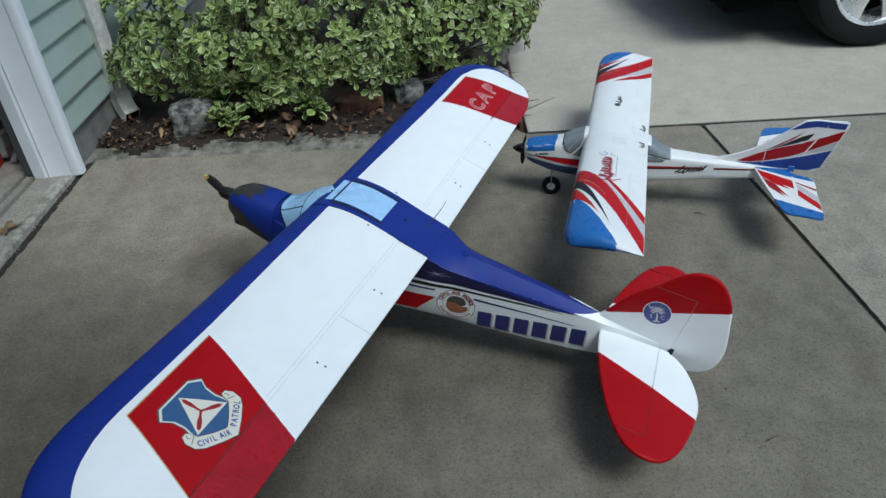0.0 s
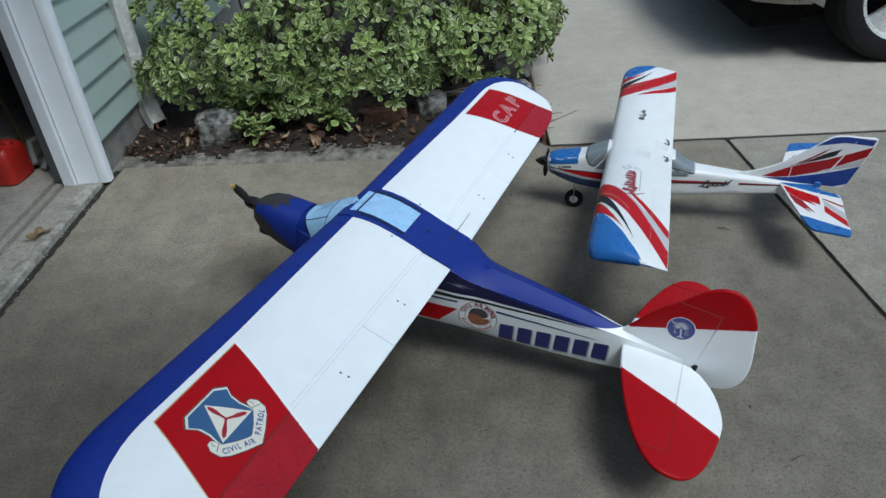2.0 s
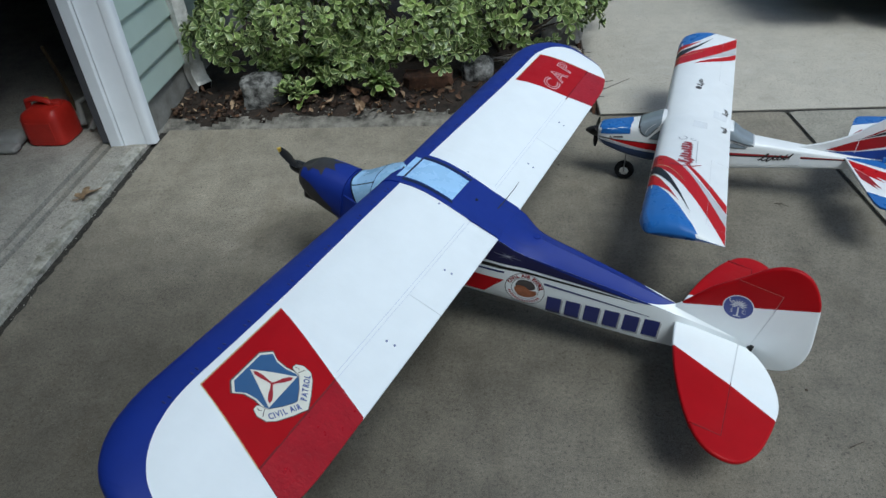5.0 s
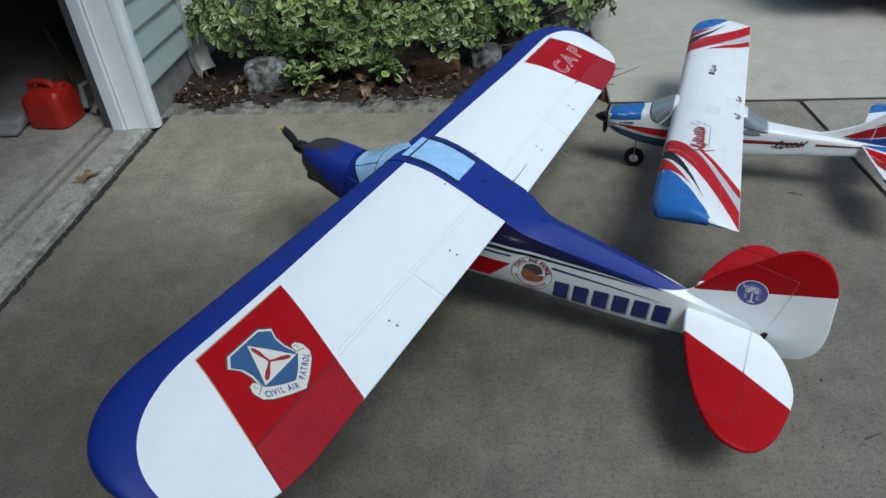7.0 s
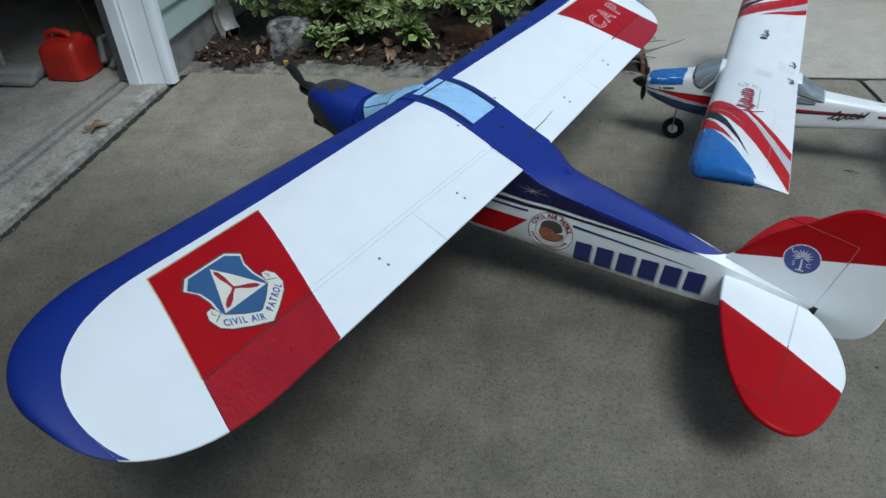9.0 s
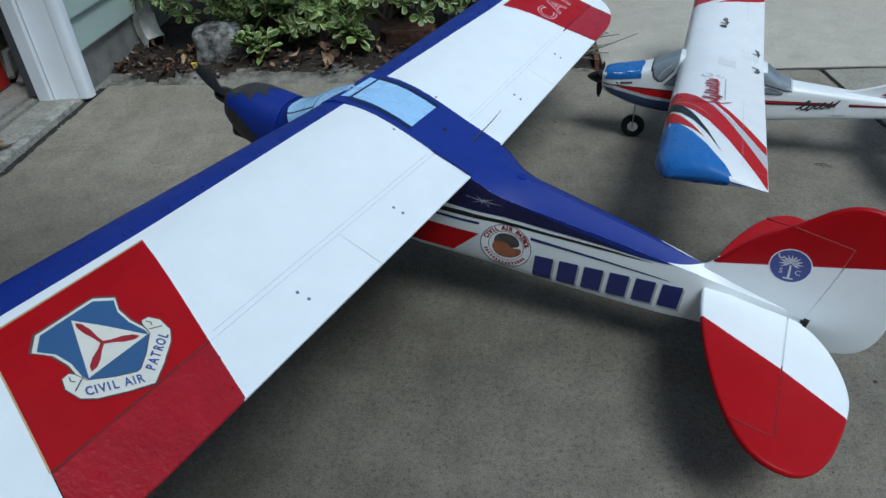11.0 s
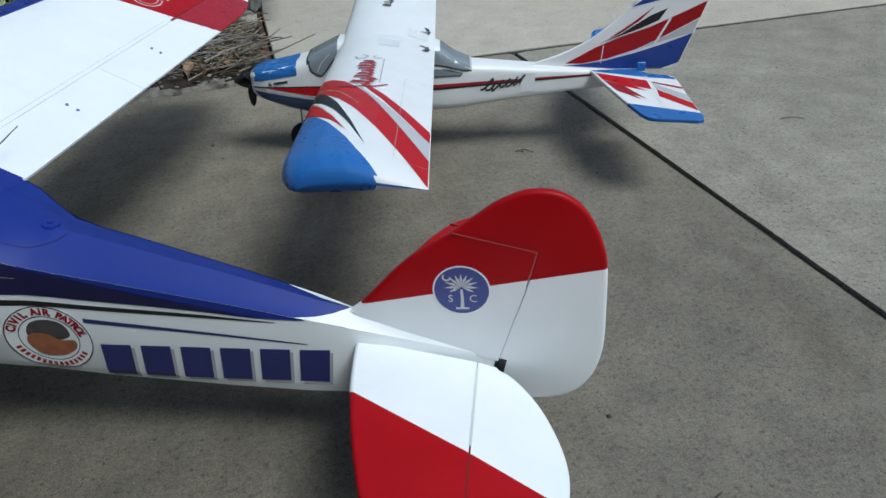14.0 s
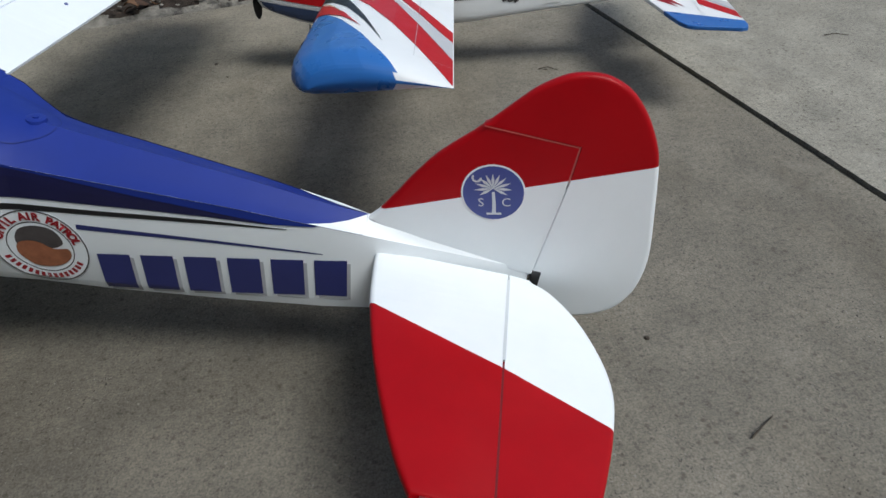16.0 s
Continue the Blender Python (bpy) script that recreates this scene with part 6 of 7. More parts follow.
# ---- shrubs and bed ----
def leaf_rows(length, width, droop):
    """Nine points of an obovate leaf, with across values for its margin."""
    rows = [(0.0, 0.10), (0.45, 0.62), (0.78, 1.0), (0.95, 0.62)]
    pts, us = [], []
    for s, w in rows:
        z = -droop * length * s * s
        for q in (-1, 0, 1):
            pts.append((s * length, q * w * width / 2, z + (0.16 * width * abs(q))))
            us.append(abs(q))
    pts.append((length, 0, -droop * length))
    us.append(0.95)
    faces = []
    for r in range(3):
        for k in range(2):
            a = r * 3 + k
            faces.append((a, a + 1, a + 4, a + 3))
    faces += [(9, 10, 12), (10, 11, 12)]
    return pts, us, faces


def foliage(name, spots, mat, parent, label, length=0.041, leaves=(6, 9), seed=5):
    """Whorls of leaves at spots of (place, outward way, scale), joined into one crown."""
    rnd = random.Random(seed)
    V, Fc, U = [], [], []
    for c, way, s in spots:
        way = way.normalized()
        side = way.cross(Vector((0.3, 0.2, 1))).normalized()
        fr = Matrix((side, way.cross(side), way)).transposed()
        n = rnd.randint(*leaves)
        turn = rnd.uniform(0, 6.28)
        for i in range(n):
            tier = i / n
            lift = radians(8 + 62 * tier + rnd.uniform(-12, 12))
            ln = length * s * (1.05 - 0.42 * tier) * rnd.uniform(0.85, 1.15)
            pts, us, fs = leaf_rows(ln, ln * rnd.uniform(0.46, 0.62), rnd.uniform(0.02, 0.30))
            az = turn + i * 2.4 + rnd.uniform(-0.2, 0.2)
            m = fr @ Matrix.Rotation(az, 3, "Z") @ Matrix.Rotation(-lift, 3, "Y") @ Matrix.Rotation(rnd.uniform(-0.35, 0.35), 3, "X")
            b = len(V)
            V += [c + m @ Vector(p) + way * 0.010 * tier for p in pts]
            U += us
            Fc += [tuple(b + k for k in f) for f in fs]
    me = bpy.data.meshes.new(name)
    me.from_pydata(V, [], Fc)
    me.polygons.foreach_set("use_smooth", [True] * len(Fc))
    uvl = me.uv_layers.new(name="across")
    idx = np.zeros(len(me.loops), dtype=np.int32)
    me.loops.foreach_get("vertex_index", idx)
    uv = np.zeros((len(idx), 2), dtype=np.float32)
    uv[:, 0] = np.array(U, dtype=np.float32)[idx]
    uvl.data.foreach_set("uv", uv.ravel())
    me.materials.append(mat)
    ob = new(name, me)
    ob.parent = parent
    return tagged(ob, label)


def mound(rnd, c, r, n, low=0.10, tone=1.0, gap=0.158):
    """Whorls gathered into sprays at the twig ends, with open dark gaps between the sprays."""
    out, heads = [], []
    tries = 0
    while len(out) < n and tries < 6000:
        tries += 1
        d = Vector((rnd.gauss(0, 1), rnd.gauss(0, 1), rnd.gauss(0, 1))).normalized()
        if d.z < -0.55 or d.y > 0.75:
            continue
        k = rnd.choice((1.10, 1.0, 1.0, 0.95, 0.88, 0.78)) * (1 + 0.16 * noise.noise(d * 2.6 + Vector(c)))
        h = Vector((c[0] + d.x * r[0] * k, c[1] + d.y * r[1] * k, c[2] + d.z * r[2] * k))
        if any((h - q).length < gap for q in heads):
            continue
        heads.append(h)
        up = (d + Vector((0, -0.20, 0.45))).normalized()
        a = up.orthogonal().normalized()
        b = up.cross(a)
        size = rnd.uniform(0.066, 0.112)
        here = []
        for _ in range(rnd.randint(9, 17)):
            ang, rad = rnd.uniform(0, 6.28), size * math.sqrt(rnd.random())
            p = h + a * (rad * math.cos(ang)) + b * (rad * math.sin(ang)) + up * (0.035 - rad * rad * 3.2 + rnd.uniform(-0.018, 0.012))
            if p.z < low + (0.12 if p.x < -0.92 else 0.0) or p.x < -1.50 or any((p - q).length < 0.034 for q in here):
                continue
            here.append(p)
            way = up + (p - h) * 4.5 + Vector((rnd.uniform(-.25, .25), rnd.uniform(-.25, .25), rnd.uniform(0, .35)))
            out.append((p, way, rnd.uniform(0.85, 1.2) * tone))
    return out


SHRUBS = (
    ((-1.03, 3.45, 0.36), (0.45, 0.44, 0.36), 430, LEAF, 1),
    ((-0.46, 3.50, 0.38), (0.46, 0.44, 0.38), 480, LEAF, 2),
    ((0.04, 3.60, 0.37), (0.38, 0.44, 0.34), 380, LEAF, 3),
    ((0.33, 3.84, 0.40), (0.20, 0.28, 0.24), 200, LEAF_YELLOW, 4),
    ((-0.85, 4.25, 0.62), (0.62, 0.5, 0.50), 230, LEAF, 5),
    ((0.0, 4.30, 0.58), (0.55, 0.5, 0.47), 220, LEAF, 6),
)
for c, r, n, mat, seed in SHRUBS:
    rnd = random.Random(seed)
    base = Vector((c[0], c[1], 0.0))
    tall = seed == 4
    shrub = thing("shrub", "yellow-green shrub with small pale-edged leaves" if tall else "leafy green shrub with cream-edged leaves in whorls", "shrub", Matrix.Translation(base), "shrubs in the bed")
    spots = [(p - base, w, s) for p, w, s in mound(rnd, c, r, n, 0.12 if seed < 4 else 0.20) + (mound(rnd, (-1.24, 3.25, 0.31), (0.25, 0.15, 0.16), 190, 0.03, gap=0.12) if seed == 1 else [])]
    for k in range(24):
        tip = rnd.choice(spots)[0] * rnd.uniform(0.62, 0.95)
        root = Vector((rnd.uniform(-0.08, 0.08), rnd.uniform(-0.06, 0.06), 0.0))
        mid = root.lerp(tip, 0.5) + Vector((rnd.uniform(-.05, .05), rnd.uniform(-.05, .05), 0.04))
        part("stem", tube(bmesh.new(), [root, root.lerp(mid, 0.5) + Vector((0, 0, 0.02)), mid, tip], 0.010, 0.0035, 5), BARK, shrub)
    foliage("crown", spots, mat, shrub, "crown of many small leaves", 0.045, seed=seed)

for x, y, z, s in ((-0.60, 3.03, 0.115, 1.15), (-0.95, 3.01, 0.100, 1.1), (-0.80, 3.08, 0.14, 1.2), (-1.02, 3.12, 0.15, 1.0), (-0.90, 3.10, 0.20, 1.15), (-0.74, 3.13, 0.21, 1.1)):
    rnd = random.Random(int(x * 1000))
    sp = thing("seedling", "low green sprig with cream-edged leaves", "plant", Matrix.Translation((x, y, 0.03)), "sprigs at the bed's edge")
    pts = [(Vector((rnd.uniform(-0.055, 0.055), rnd.uniform(-0.04, 0.04), z - 0.03 + rnd.uniform(-0.02, 0.025))), Vector((rnd.uniform(-.5, .5), rnd.uniform(-.6, .1), 1)), s * rnd.uniform(0.9, 1.15)) for _ in range(7)]
    for p, w_, q in pts:
        part("stem", tube(bmesh.new(), [(0, 0, -0.01), p * 0.55, p], 0.003, 0.0018, 5), BARK, sp)
    foliage("leaves", pts, LEAF, sp, "", 0.058, (9, 13), seed=int(-x * 100))


def boulder(name, at, size, mat, label, seed, turn=0.0):
    bm = bmesh.new()
    bmesh.ops.create_icosphere(bm, subdivisions=4, radius=1.0)
    off = Vector((seed * 7.3, seed * 3.1, 0))
    for v in bm.verts:
        d = v.co.normalized()
        q = Vector([math.copysign(abs(a) ** 0.48, a) for a in d])
        k = 1 + 0.16 * noise.noise(d * 1.7 + off) + 0.07 * noise.noise(d * 4.5 + off) + 0.03 * noise.noise(d * 11 + off)
        v.co = Vector((q.x * k * size[0], q.y * k * size[1], q.z * k * size[2]))
    ob = part(name, bm, mat, smooth=50)
    ob.matrix_world = pose(at[0], at[1], at[2] + size[2] * 0.86, 0, 0, turn)
    return tagged(ob, label, "rock", "rocks edging the bed")


boulder("rock", (-1.12, 3.03, 0.0), (0.100, 0.065, 0.086), STONE, "lichen-blotched grey rock at the bed edge", 1, 8)
boulder("rock", (-0.36, 3.17, 0.01), (0.115, 0.06, 0.050), RUST_STONE, "long rust-brown rock at the bed edge", 2, 5)
boulder("rock", (-0.13, 3.24, 0.01), (0.075, 0.06, 0.062), STONE, "dark rounded rock under the shrub", 3)
boulder("rock", (0.31, 3.74, 0.01), (0.07, 0.10, 0.06), PALE_STONE, "pale weathered rock at the bed corner", 4, 70)
boulder("rock", (0.33, 3.48, 0.01), (0.04, 0.05, 0.032), PALE_STONE, "small pale rock at the bed corner", 5, 30)


def dead_leaves(name, spots, mat, label, seed, category="dead leaves", long=False):
    rnd = random.Random(seed)
    bm = bmesh.new()
    for x, y, z in spots:
        ln = rnd.choice((0.6, 1.0, 1.0, 1.6)) * rnd.uniform(0.016, 0.044)
        wd = ln * (rnd.uniform(0.06, 0.14) if long else rnd.uniform(0.22, 0.7))
        curl = rnd.uniform(-0.9, 0.9)
        m = Matrix.Translation((x, y, z)) @ Euler((rnd.uniform(-.9, .9), rnd.uniform(-.7, .7), rnd.uniform(0, 6.28))).to_matrix().to_4x4()
        rows = []
        for s, w in ((-0.5, 0.08), (-0.2, 0.8), (0.1, 1.0), (0.35, 0.6), (0.5, 0.05)):
            rows.append([bm.verts.new(m @ Vector((s * ln, q * w * wd / 2, curl * ln * s * s * 2 + 0.25 * wd * abs(q)))) for q in (-1, 0, 1)])
        for a, b in zip(rows, rows[1:]):
            for k in range(2):
                bm.faces.new((a[k], a[k + 1], b[k + 1], b[k]))
    return tagged(part(name, bm, mat), label, category, kind="stuff")


def strip(rnd, n, x0, x1, y0, y1, z=0.045):
    return [(rnd.uniform(x0, x1), y0 + (y1 - y0) * rnd.random() ** 1.2, z + rnd.uniform(-0.012, 0.012)) for _ in range(n)]


rnd = random.Random(21)
spots = strip(rnd, 80, -1.54, -1.15, 2.92, 3.15) + strip(rnd, 210, -1.30, 0.3, 2.93, 3.30) + strip(rnd, 50, -1.0, -0.25, 2.90, 3.10) + strip(rnd, 60, -1.53, -1.20, 2.85, 3.05, 0.03) + strip(rnd, 40, -1.2, 0.25, 2.86, 2.96, 0.03)
dead_leaves("dead_leaves", spots, LITTER, "curled russet leaves strewn over the bed", 22)
crumbs("mulch", [(rnd.uniform(-1.5, 0.36), 2.845 + abs(rnd.gauss(0, 0.10)), 0.014 + rnd.uniform(0, 0.022), rnd.uniform(0.3, 1.5)) for _ in range(260)], 0.0060, CHIPS, "grey weathered mulch and grit along the bed", "mulch", 0.4)


def sticks(name, n, box_, mat, label, category, seed, length=(0.06, 0.2), r=0.0022, aim=None, spread=0.5):
    rnd = random.Random(seed)
    bm = bmesh.new()
    for _ in range(n):
        c = Vector((rnd.uniform(*box_[0]), rnd.uniform(*box_[1]), rnd.uniform(*box_[2])))
        a = rnd.uniform(0, 6.28) if aim is None else aim + rnd.gauss(0, spread)
        d = Vector((math.cos(a), math.sin(a), rnd.uniform(-0.1, 0.16))) * rnd.uniform(*length) / 2
        bend = Vector((rnd.uniform(-.01, .01), rnd.uniform(-.01, .01), rnd.uniform(0, .012)))
        tube(bm, [c - d, c + bend, c + d], r * rnd.uniform(0.6, 1.3), r * 0.5, 5, False)
    return tagged(part(name, bm, mat), label, category, kind="stuff")


sticks("twigs", 170, ((0.0, 0.36), (2.93, 3.45), (0.02, 0.075)), TWIG, "bundle of dry grey twigs at the bed corner", "twigs", 31, (0.08, 0.28), 0.0026, 0.35, 0.45)
sticks("straw", 120, ((0.20, 0.375), (2.93, 3.5), (0.02, 0.06)), STRAW, "yellow straw and grass at the bed corner", "straw", 32, (0.03, 0.10), 0.002)
dead_leaves("dry_blades", [(rnd.uniform(0.18, 0.37), rnd.uniform(2.92, 3.45), rnd.uniform(0.02, 0.06)) for _ in range(90)], STRAW, "short dry yellow blades", 33, "straw", True)
for k, pts in enumerate((((0.30, 2.96, 0.03), (0.42, 3.00, 0.05), (0.56, 3.07, 0.075)), ((0.30, 3.02, 0.05), (0.40, 3.09, 0.07), (0.45, 3.14, 0.085)), ((0.30, 3.0, 0.06), (0.40, 3.02, 0.080), (0.48, 3.02, 0.09)))):
    tw = part("twig", tube(bmesh.new(), pts, 0.004, 0.0015, 6), TWIG)
    tagged(tw, "dry grey twig reaching over the concrete", "twig", "loose twigs")

edging = tagged(part("bed_edging", loft([[(0.386, y, -0.05), (0.386 - 0.004, y, 0.022), (0.399, y, 0.024), (0.401, y, -0.05)] for y in (2.93, 3.4, 4.0, 6.2)]), RUST_STONE), "dark brown edging strip along the bed", "edging", kind="structure")

# downspout with its kicked-out foot
spout = thing("downspout", "white metal downspout with a dented elbow", "downspout", Matrix.Translation((-1.51, 3.215, 0)))


def rect_pipe(path, w, d, wall=0.0):
    rings = []
    for i, p in enumerate(path):
        p = Vector(p)
        a = Vector(path[min(i + 1, len(path) - 1)]) - Vector(path[max(i - 1, 0)])
        a.normalize()
        s = Vector((0.58, 0.81, 0))
        f = s.cross(a).normalized()
        rings.append([p + s * (sx * w / 2) + f * (sy * d / 2) for sx, sy in ((-1, -1), (-0.4, -1.0), (0.4, -1.0), (1, -1), (1, 1), (0.4, 1.0), (-0.4, 1.0), (-1, 1))])
    return rings


part("pipe", loft(rect_pipe([(0, 0, 2.5), (0, 0, 0.09)], 0.064, 0.050)), SPOUT, spout)
part("elbow", loft(rect_pipe([(0, 0, 0.160), (0.0, 0.0, 0.120), (0.008, -0.006, 0.090), (0.026, -0.022, 0.060), (0.046, -0.040, 0.046)], 0.076, 0.062), False), SPOUT, spout, "", 25)
# Black plug stands for the shade inside the open elbow.
part("mouth_shade_plug", loft(rect_pipe([(0.008, -0.006, 0.090), (0.025, -0.021, 0.061), (0.0450, -0.0390, 0.0468)], 0.070, 0.056)), UNDER, spout)
part("splash_piece", new_box((0.03, -0.13, 0.012), (0.12, -0.05, 0.030), 0.006), FOUND, spout)


# ---- things in the garage ----
can = thing("gas_can", "red plastic fuel can on the garage floor", "gas can", pose(-2.005, 2.735, 0.022, 0, 0, -4) @ Matrix.Diagonal((1, 1, 0.84, 1)))
rings = []
for z, sx, sy, ox in ((0.0, 0.088, 0.078, 0), (0.006, 0.094, 0.084, 0), (0.10, 0.095, 0.086, 0), (0.145, 0.093, 0.084, 0), (0.168, 0.086, 0.078, 0.004), (0.186, 0.070, 0.064, 0.012), (0.192, 0.05, 0.05, 0.015)):
    ring = []
    for k in range(24):
        a = 2 * math.pi * (k + 0.5) / 24
        ring.append((ox + sx * math.copysign(abs(math.cos(a)) ** 0.4, math.cos(a)), sy * math.copysign(abs(math.sin(a)) ** 0.4, math.sin(a)), z))
    rings.append(ring)
part("body", loft(rings), CAN_RED, can, "", 35)
part("grip", tube(bmesh.new(), [(-0.075, 0, 0.165), (-0.070, 0, 0.212), (-0.03, 0, 0.226), (0.02, 0, 0.214), (0.045, 0, 0.185)], 0.014, 0.014, 10), CAN_RED, can, "", 50)
part("cap", lathe(bmesh.new(), [(0.024, 0.18), (0.024, 0.204), (0.020, 0.208), (0, 0.208)], 18, Matrix.Translation((0.058, 0.01, 0))), CAN_RED, can)
part("vent_cap", lathe(bmesh.new(), [(0.010, 0.185), (0.010, 0.20), (0, 0.201)], 12, Matrix.Translation((-0.02, 0.055, 0))), YELLOW, can, "small yellow vent cap")
for sy in (-1, 1):
    part("rib", new_box((-0.06, sy * 0.083 - 0.003, 0.03), (0.06, sy * 0.083 + 0.004, 0.13), 0.002), CAN_RED, can)

mop = thing("floor_squeegee", "pale pole with a grey flat head on the floor", "squeegee", pose(-2.30, 2.69, 0.023))
part("pole", tube(bmesh.new(), [(0, 0, 0.05), (-0.06, 0.12, 1.3)], 0.012, 0.012, 10), GREY_PLASTIC, mop)
part("head", new_box((-0.16, -0.06, 0.0), (0.18, 0.05, 0.05), 0.02, 3), GREY_PLASTIC, mop, "dusty grey flat head", 40)
part("pad", new_box((-0.04, -0.11, 0.0), (0.19, -0.05, 0.03), 0.012, 3), GREY_PLASTIC, mop, "", 40)
board = part("plank", new_box((-0.16, -0.02, 0.0), (0.05, 0.06, 1.1), 0.004), WOOD)
board.matrix_world = pose(-2.30, 2.55, 0.022, -3, -2, 20)
tagged(board, "tan wooden board standing in the garage", "board")
rod = part("broom_handle", tube(bmesh.new(), [(-2.06, 3.02, 0.02), (-2.10, 3.06, 0.16), (-2.16, 3.10, 0.31)], 0.010, 0.008, 8), WOOD)
tagged(rod, "yellowed broom handle leaning in the garage", "broom handle")
hose = part("coiled_tube", tube(bmesh.new(), [(-1.90, 2.80, 0.05), (-1.93, 2.86, 0.13), (-1.88, 2.92, 0.15), (-1.84, 2.86, 0.10), (-1.86, 2.78, 0.035)], 0.014, 0.014, 8), GREY_PLASTIC)
tagged(hose, "grey plastic tube beside the fuel can", "tube")


# ---- the parked car ----
car = thing("parked_car", "dark pewter sport utility car parked on the driveway", "car", Matrix.Translation((2.33, 4.66, 0)))
WX, WY, WR = 0.0, 0.90, 0.365
half = 0.97
prof = [(-0.80, 0.42), (-0.82, 0.60), (-0.78, 0.80), (-0.70, 0.98), (0.45, 1.10), (1.10, 1.62), (1.40, 1.70), (3.35, 1.70), (3.72, 1.55), (3.88, 1.05), (3.90, 0.50), (3.82, 0.36)]


def arch(cx):
    return [(cx + 0.435 * math.cos(radians(a)), 0.365 + 0.435 * math.sin(radians(a))) for a in range(-8, 189, 14)]


low = [(3.30, 0.34)] + arch(2.80) + [(2.30, 0.33), (0.50, 0.33)] + arch(0.0) + [(-0.50, 0.34)]
outline = prof + low
rings = []
for y, k in ((-half, 0.965), (-half + 0.06, 1.0), (0, 1.0), (half - 0.06, 1.0), (half, 0.965)):
    rings.append([(1.54 + (x - 1.54) * (1 if z > 0.3 else 1), y * (0.84 if z > 1.3 else 1), 0.36 + (z - 0.36) * k) for x, z in outline])
part("body", loft(rings), CAR_PAINT, car, "", 30)
# Unseen block added under the front end to deepen the car's shade.
part("under_shade_block", new_box((-0.74, -0.84, 0.17), (-0.46, 0.84, 0.40), 0.03), UNDER, car, "black block added under the bumper to deepen the shade")
part("underbody", new_box((-0.60, -0.80, 0.20), (3.70, 0.80, 0.42), 0.04), UNDER, car, "black underbody")
bp = [(-0.50, -half - 0.004), (-0.62, -half + 0.015), (-0.76, -half + 0.10), (-0.86, -half + 0.32), (-0.90, -0.4), (-0.90, 0.4), (-0.86, half - 0.32), (-0.76, half - 0.10), (-0.62, half - 0.015), (-0.50, half + 0.004)]
rings = []
for x, y in bp:
    s = 0.93
    rings.append([(x, y, 0.36), (x, y, 0.60), (x * s + 0.02, y * s, 0.62), (x * s + 0.06, y * s, 0.33), (x * 0.985, y * 0.99, 0.325)])
part("bumper", loft(rings), CAR_PAINT, car, "pewter plastic bumper", 40)
for y in (-half - 0.001, half + 0.001):
    for a, b in ((0.62, 1.55), (1.62, 2.45), (2.52, 3.4)):
        s = 0.002 if y > 0 else -0.002
        part("side_window", new_box((a + 0.35, y * 0.86 - 0.01, 1.18), (b, y * 0.86 + 0.01, 1.58), 0.005), DARK_GLASS, car)


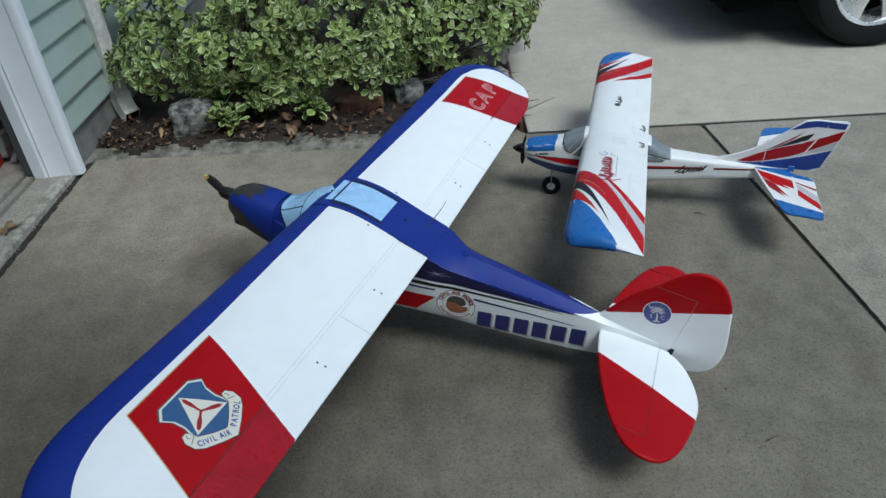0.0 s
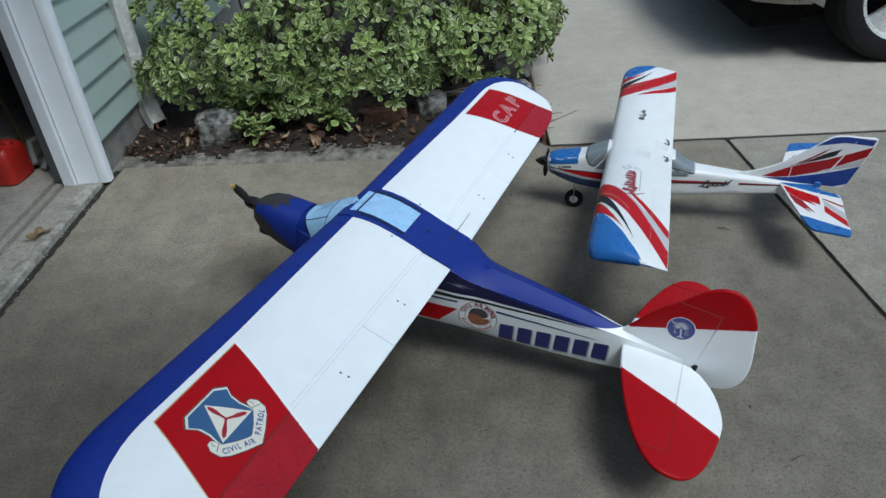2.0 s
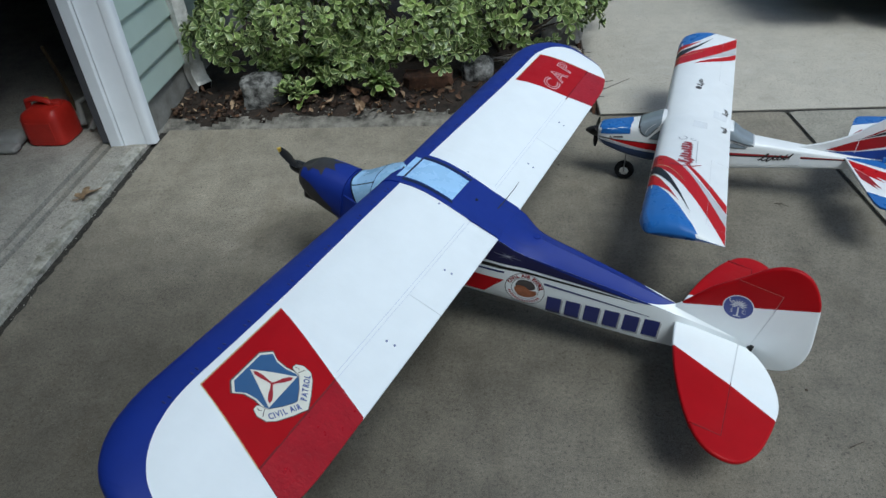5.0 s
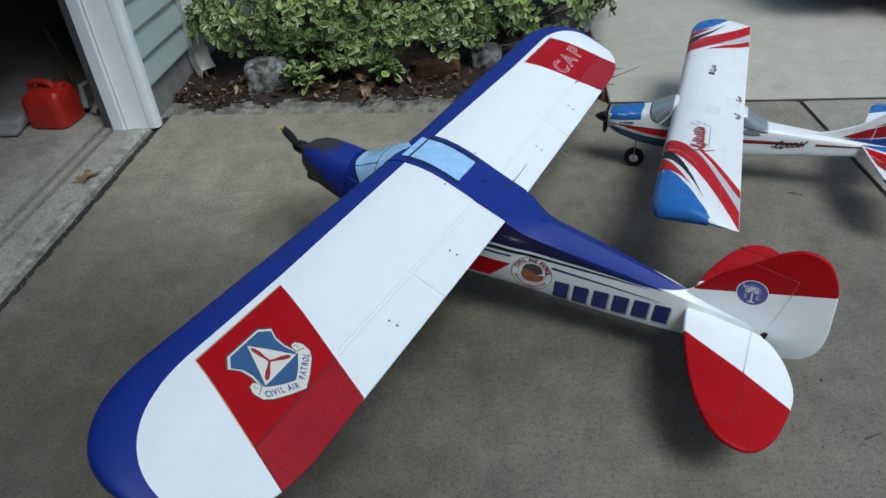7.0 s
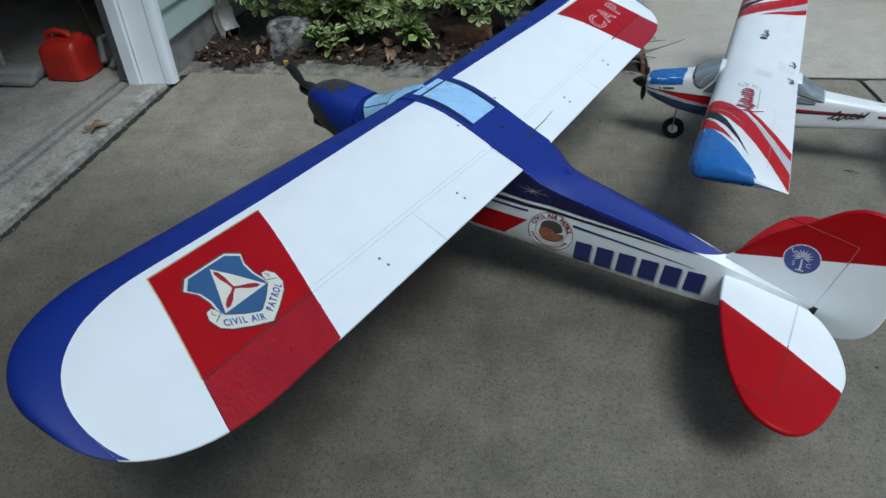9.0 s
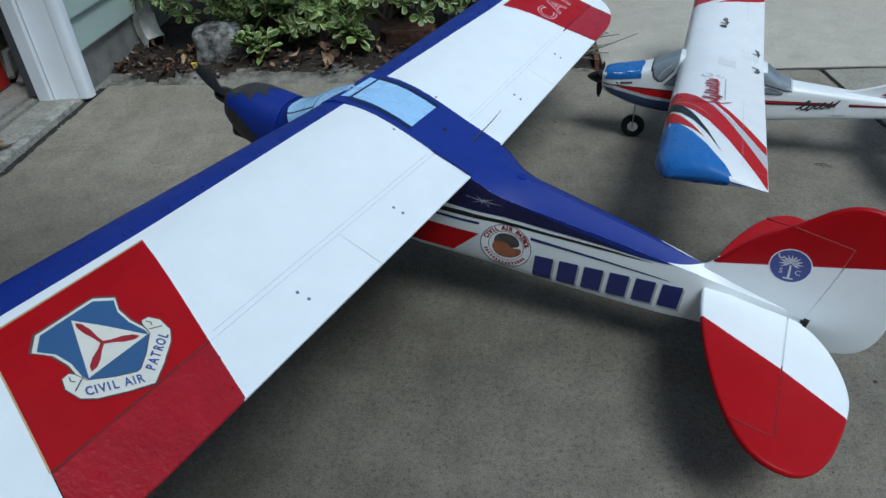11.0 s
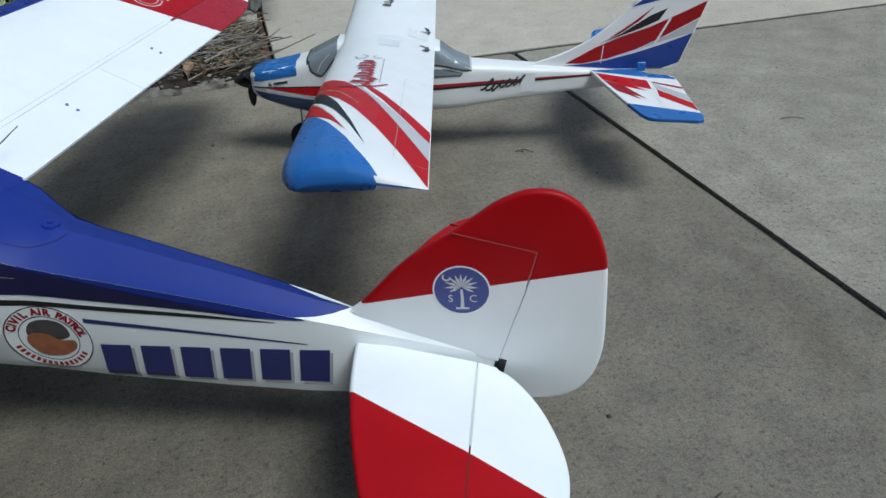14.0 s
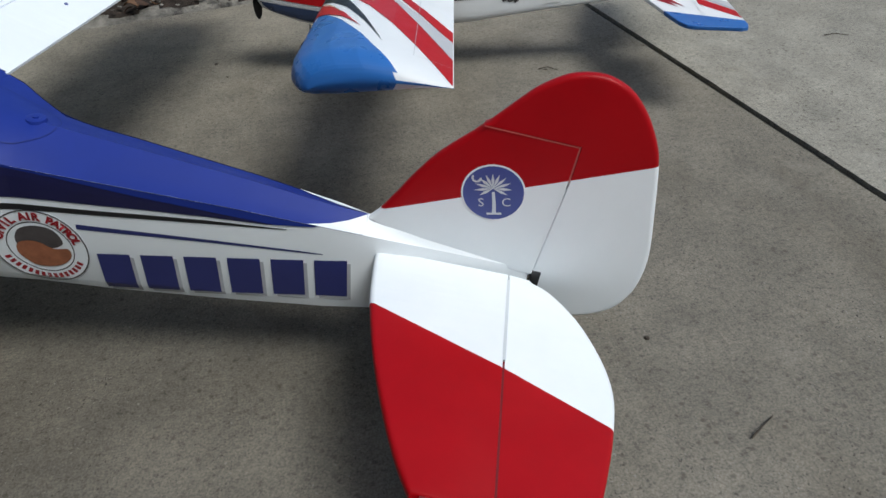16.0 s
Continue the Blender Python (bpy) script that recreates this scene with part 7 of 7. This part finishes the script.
def road_wheel(cx, cy, out):
    m = Matrix.Translation((cx, cy, WR)) @ pose(0, 0, 0, 90 * out, 0, 0)
    tyre = part("tyre", lathe(bmesh.new(), [(0.249, -0.10), (0.256, -0.112), (0.30, -0.124), (0.335, -0.115), (0.358, -0.092), (WR, -0.05), (WR, 0.05), (0.358, 0.092), (0.335, 0.115), (0.30, 0.124), (0.256, 0.112), (0.249, 0.10), (0.249, -0.10)], 64, m), RUBBER, car, "black road tyre", 30)
    part("rim", lathe(bmesh.new(), [(0.250, 0.100), (0.246, 0.109), (0.228, 0.104), (0.221, 0.085), (0.212, 0.02), (0.21, -0.08), (0.250, -0.10)], 56, m), ALLOY, tyre, "bright alloy rim", 30)
    part("brake_disc", lathe(bmesh.new(), [(0, 0.0), (0.17, 0.0), (0.17, -0.02), (0.21, -0.03), (0.21, -0.06)], 40, m), UNDER, tyre)
    for k in range(5):
        a = 2 * math.pi * (k + 0.25) / 5
        bm = bmesh.new()
        for lo_, hi_ in ((-1, 1),):
            pts = [(0.035, 0.030), (0.09, 0.036), (0.16, 0.062), (0.226, 0.094)]
            top = [[(r, s_ * w * 0.92, 0.092 - 0.02 * (1 - abs(r - 0.12) / 0.1) * 0.3) for s_ in (-1, -0.5, 0.5, 1)] for r, w in pts]
            vs = [[bm.verts.new(m @ Matrix.Rotation(a, 4, "Z") @ Vector((p[0], p[1], p[2] - (0.006 if abs(s_i) > 1 else 0)))) for s_i, p in zip((-2, 0, 0, 2), row)] for row in top]
            vb = [[bm.verts.new(m @ Matrix.Rotation(a, 4, "Z") @ Vector((p[0], p[1] * 0.9, 0.052))) for p in (row[0], row[3])] for row in top]
            for i in range(3):
                for j in range(3):
                    bm.faces.new((vs[i][j], vs[i][j + 1], vs[i + 1][j + 1], vs[i + 1][j]))
                bm.faces.new((vs[i][0], vs[i + 1][0], vb[i + 1][0], vb[i][0]))
                bm.faces.new((vs[i][3], vb[i][1], vb[i + 1][1], vs[i + 1][3]))
                bm.faces.new((vb[i][0], vb[i + 1][0], vb[i + 1][1], vb[i][1]))
        part("spoke", bm, ALLOY, tyre, "", 30)
    part("hub_cap", lathe(bmesh.new(), [(0, 0.100), (0.024, 0.098), (0.034, 0.088), (0.055, 0.084), (0.055, 0.04)], 28, m), ALLOY, tyre, "", 40)
    for k in range(5):
        a = 2 * math.pi * (k + 0.75) / 5
        part("lug_nut", lathe(bmesh.new(), [(0, 0.092), (0.009, 0.090), (0.010, 0.075)], 8, m @ Matrix.Translation((0.062 * math.cos(a), 0.062 * math.sin(a), 0))), UNDER, tyre)


for cx in (0.0, 2.80):
    road_wheel(cx, -0.876, 1)
    road_wheel(cx, 0.876, -1)

# oak leaf, bits and crumbs on the concrete
rnd = random.Random(77)
oak = []
for i in range(40):
    a = 2 * math.pi * i / 40
    r = 0.030 + 0.016 * math.cos(7 * a) + 0.012 * math.cos(a)
    oak.append((r * math.cos(a) * 1.5, r * math.sin(a) * 0.8))
lf = part("fallen_leaf", film([oak], lambda u, v: (-1.635 + u * 0.55 - v * 0.84, 2.235 + u * 0.84 + v * 0.55, 0.020 + 0.010 * abs(v) / 0.03 + 0.006 * math.sin(u * 70)), 0.01, True, True), DRY_LEAF)
tagged(lf, "dry yellow-brown oak leaf on the garage sill", "leaf")
for nm, pts in (("twig", ((0.7834, 1.1122), (0.797, 1.1180), (0.811, 1.1262), (0.8247, 1.1322))), ("twig", ((1.645, 2.09), (1.67, 2.082), (1.70, 2.07))), ("twig", ((0.925, 2.14), (0.945, 2.136), (0.965, 2.12)))):
    tw = part(nm, tube(bmesh.new(), [(x, y, 0.003 + 0.004 * (i == 1)) for i, (x, y) in enumerate(pts)], 0.0013, 0.0007, 5), BARK)
    tagged(tw, "small dark twig lying on the concrete", "twig", "loose twigs")
bits = [(rnd.uniform(-1.4, 3.0), rnd.uniform(0.4, 4.0), 0.0, rnd.uniform(0.2, 0.8)) for _ in range(130)] + [(0.748, 1.291, 0.0, 1.0), (0.206, 2.438, 0.0, 1.0), (0.942, 2.136, 0.0, 0.9), (0.23, 2.35, 0, 0.9)]
crumbs("grit", bits, 0.0042, BARK, "dark specks of grit and seed on the concrete", "grit", 0.5)
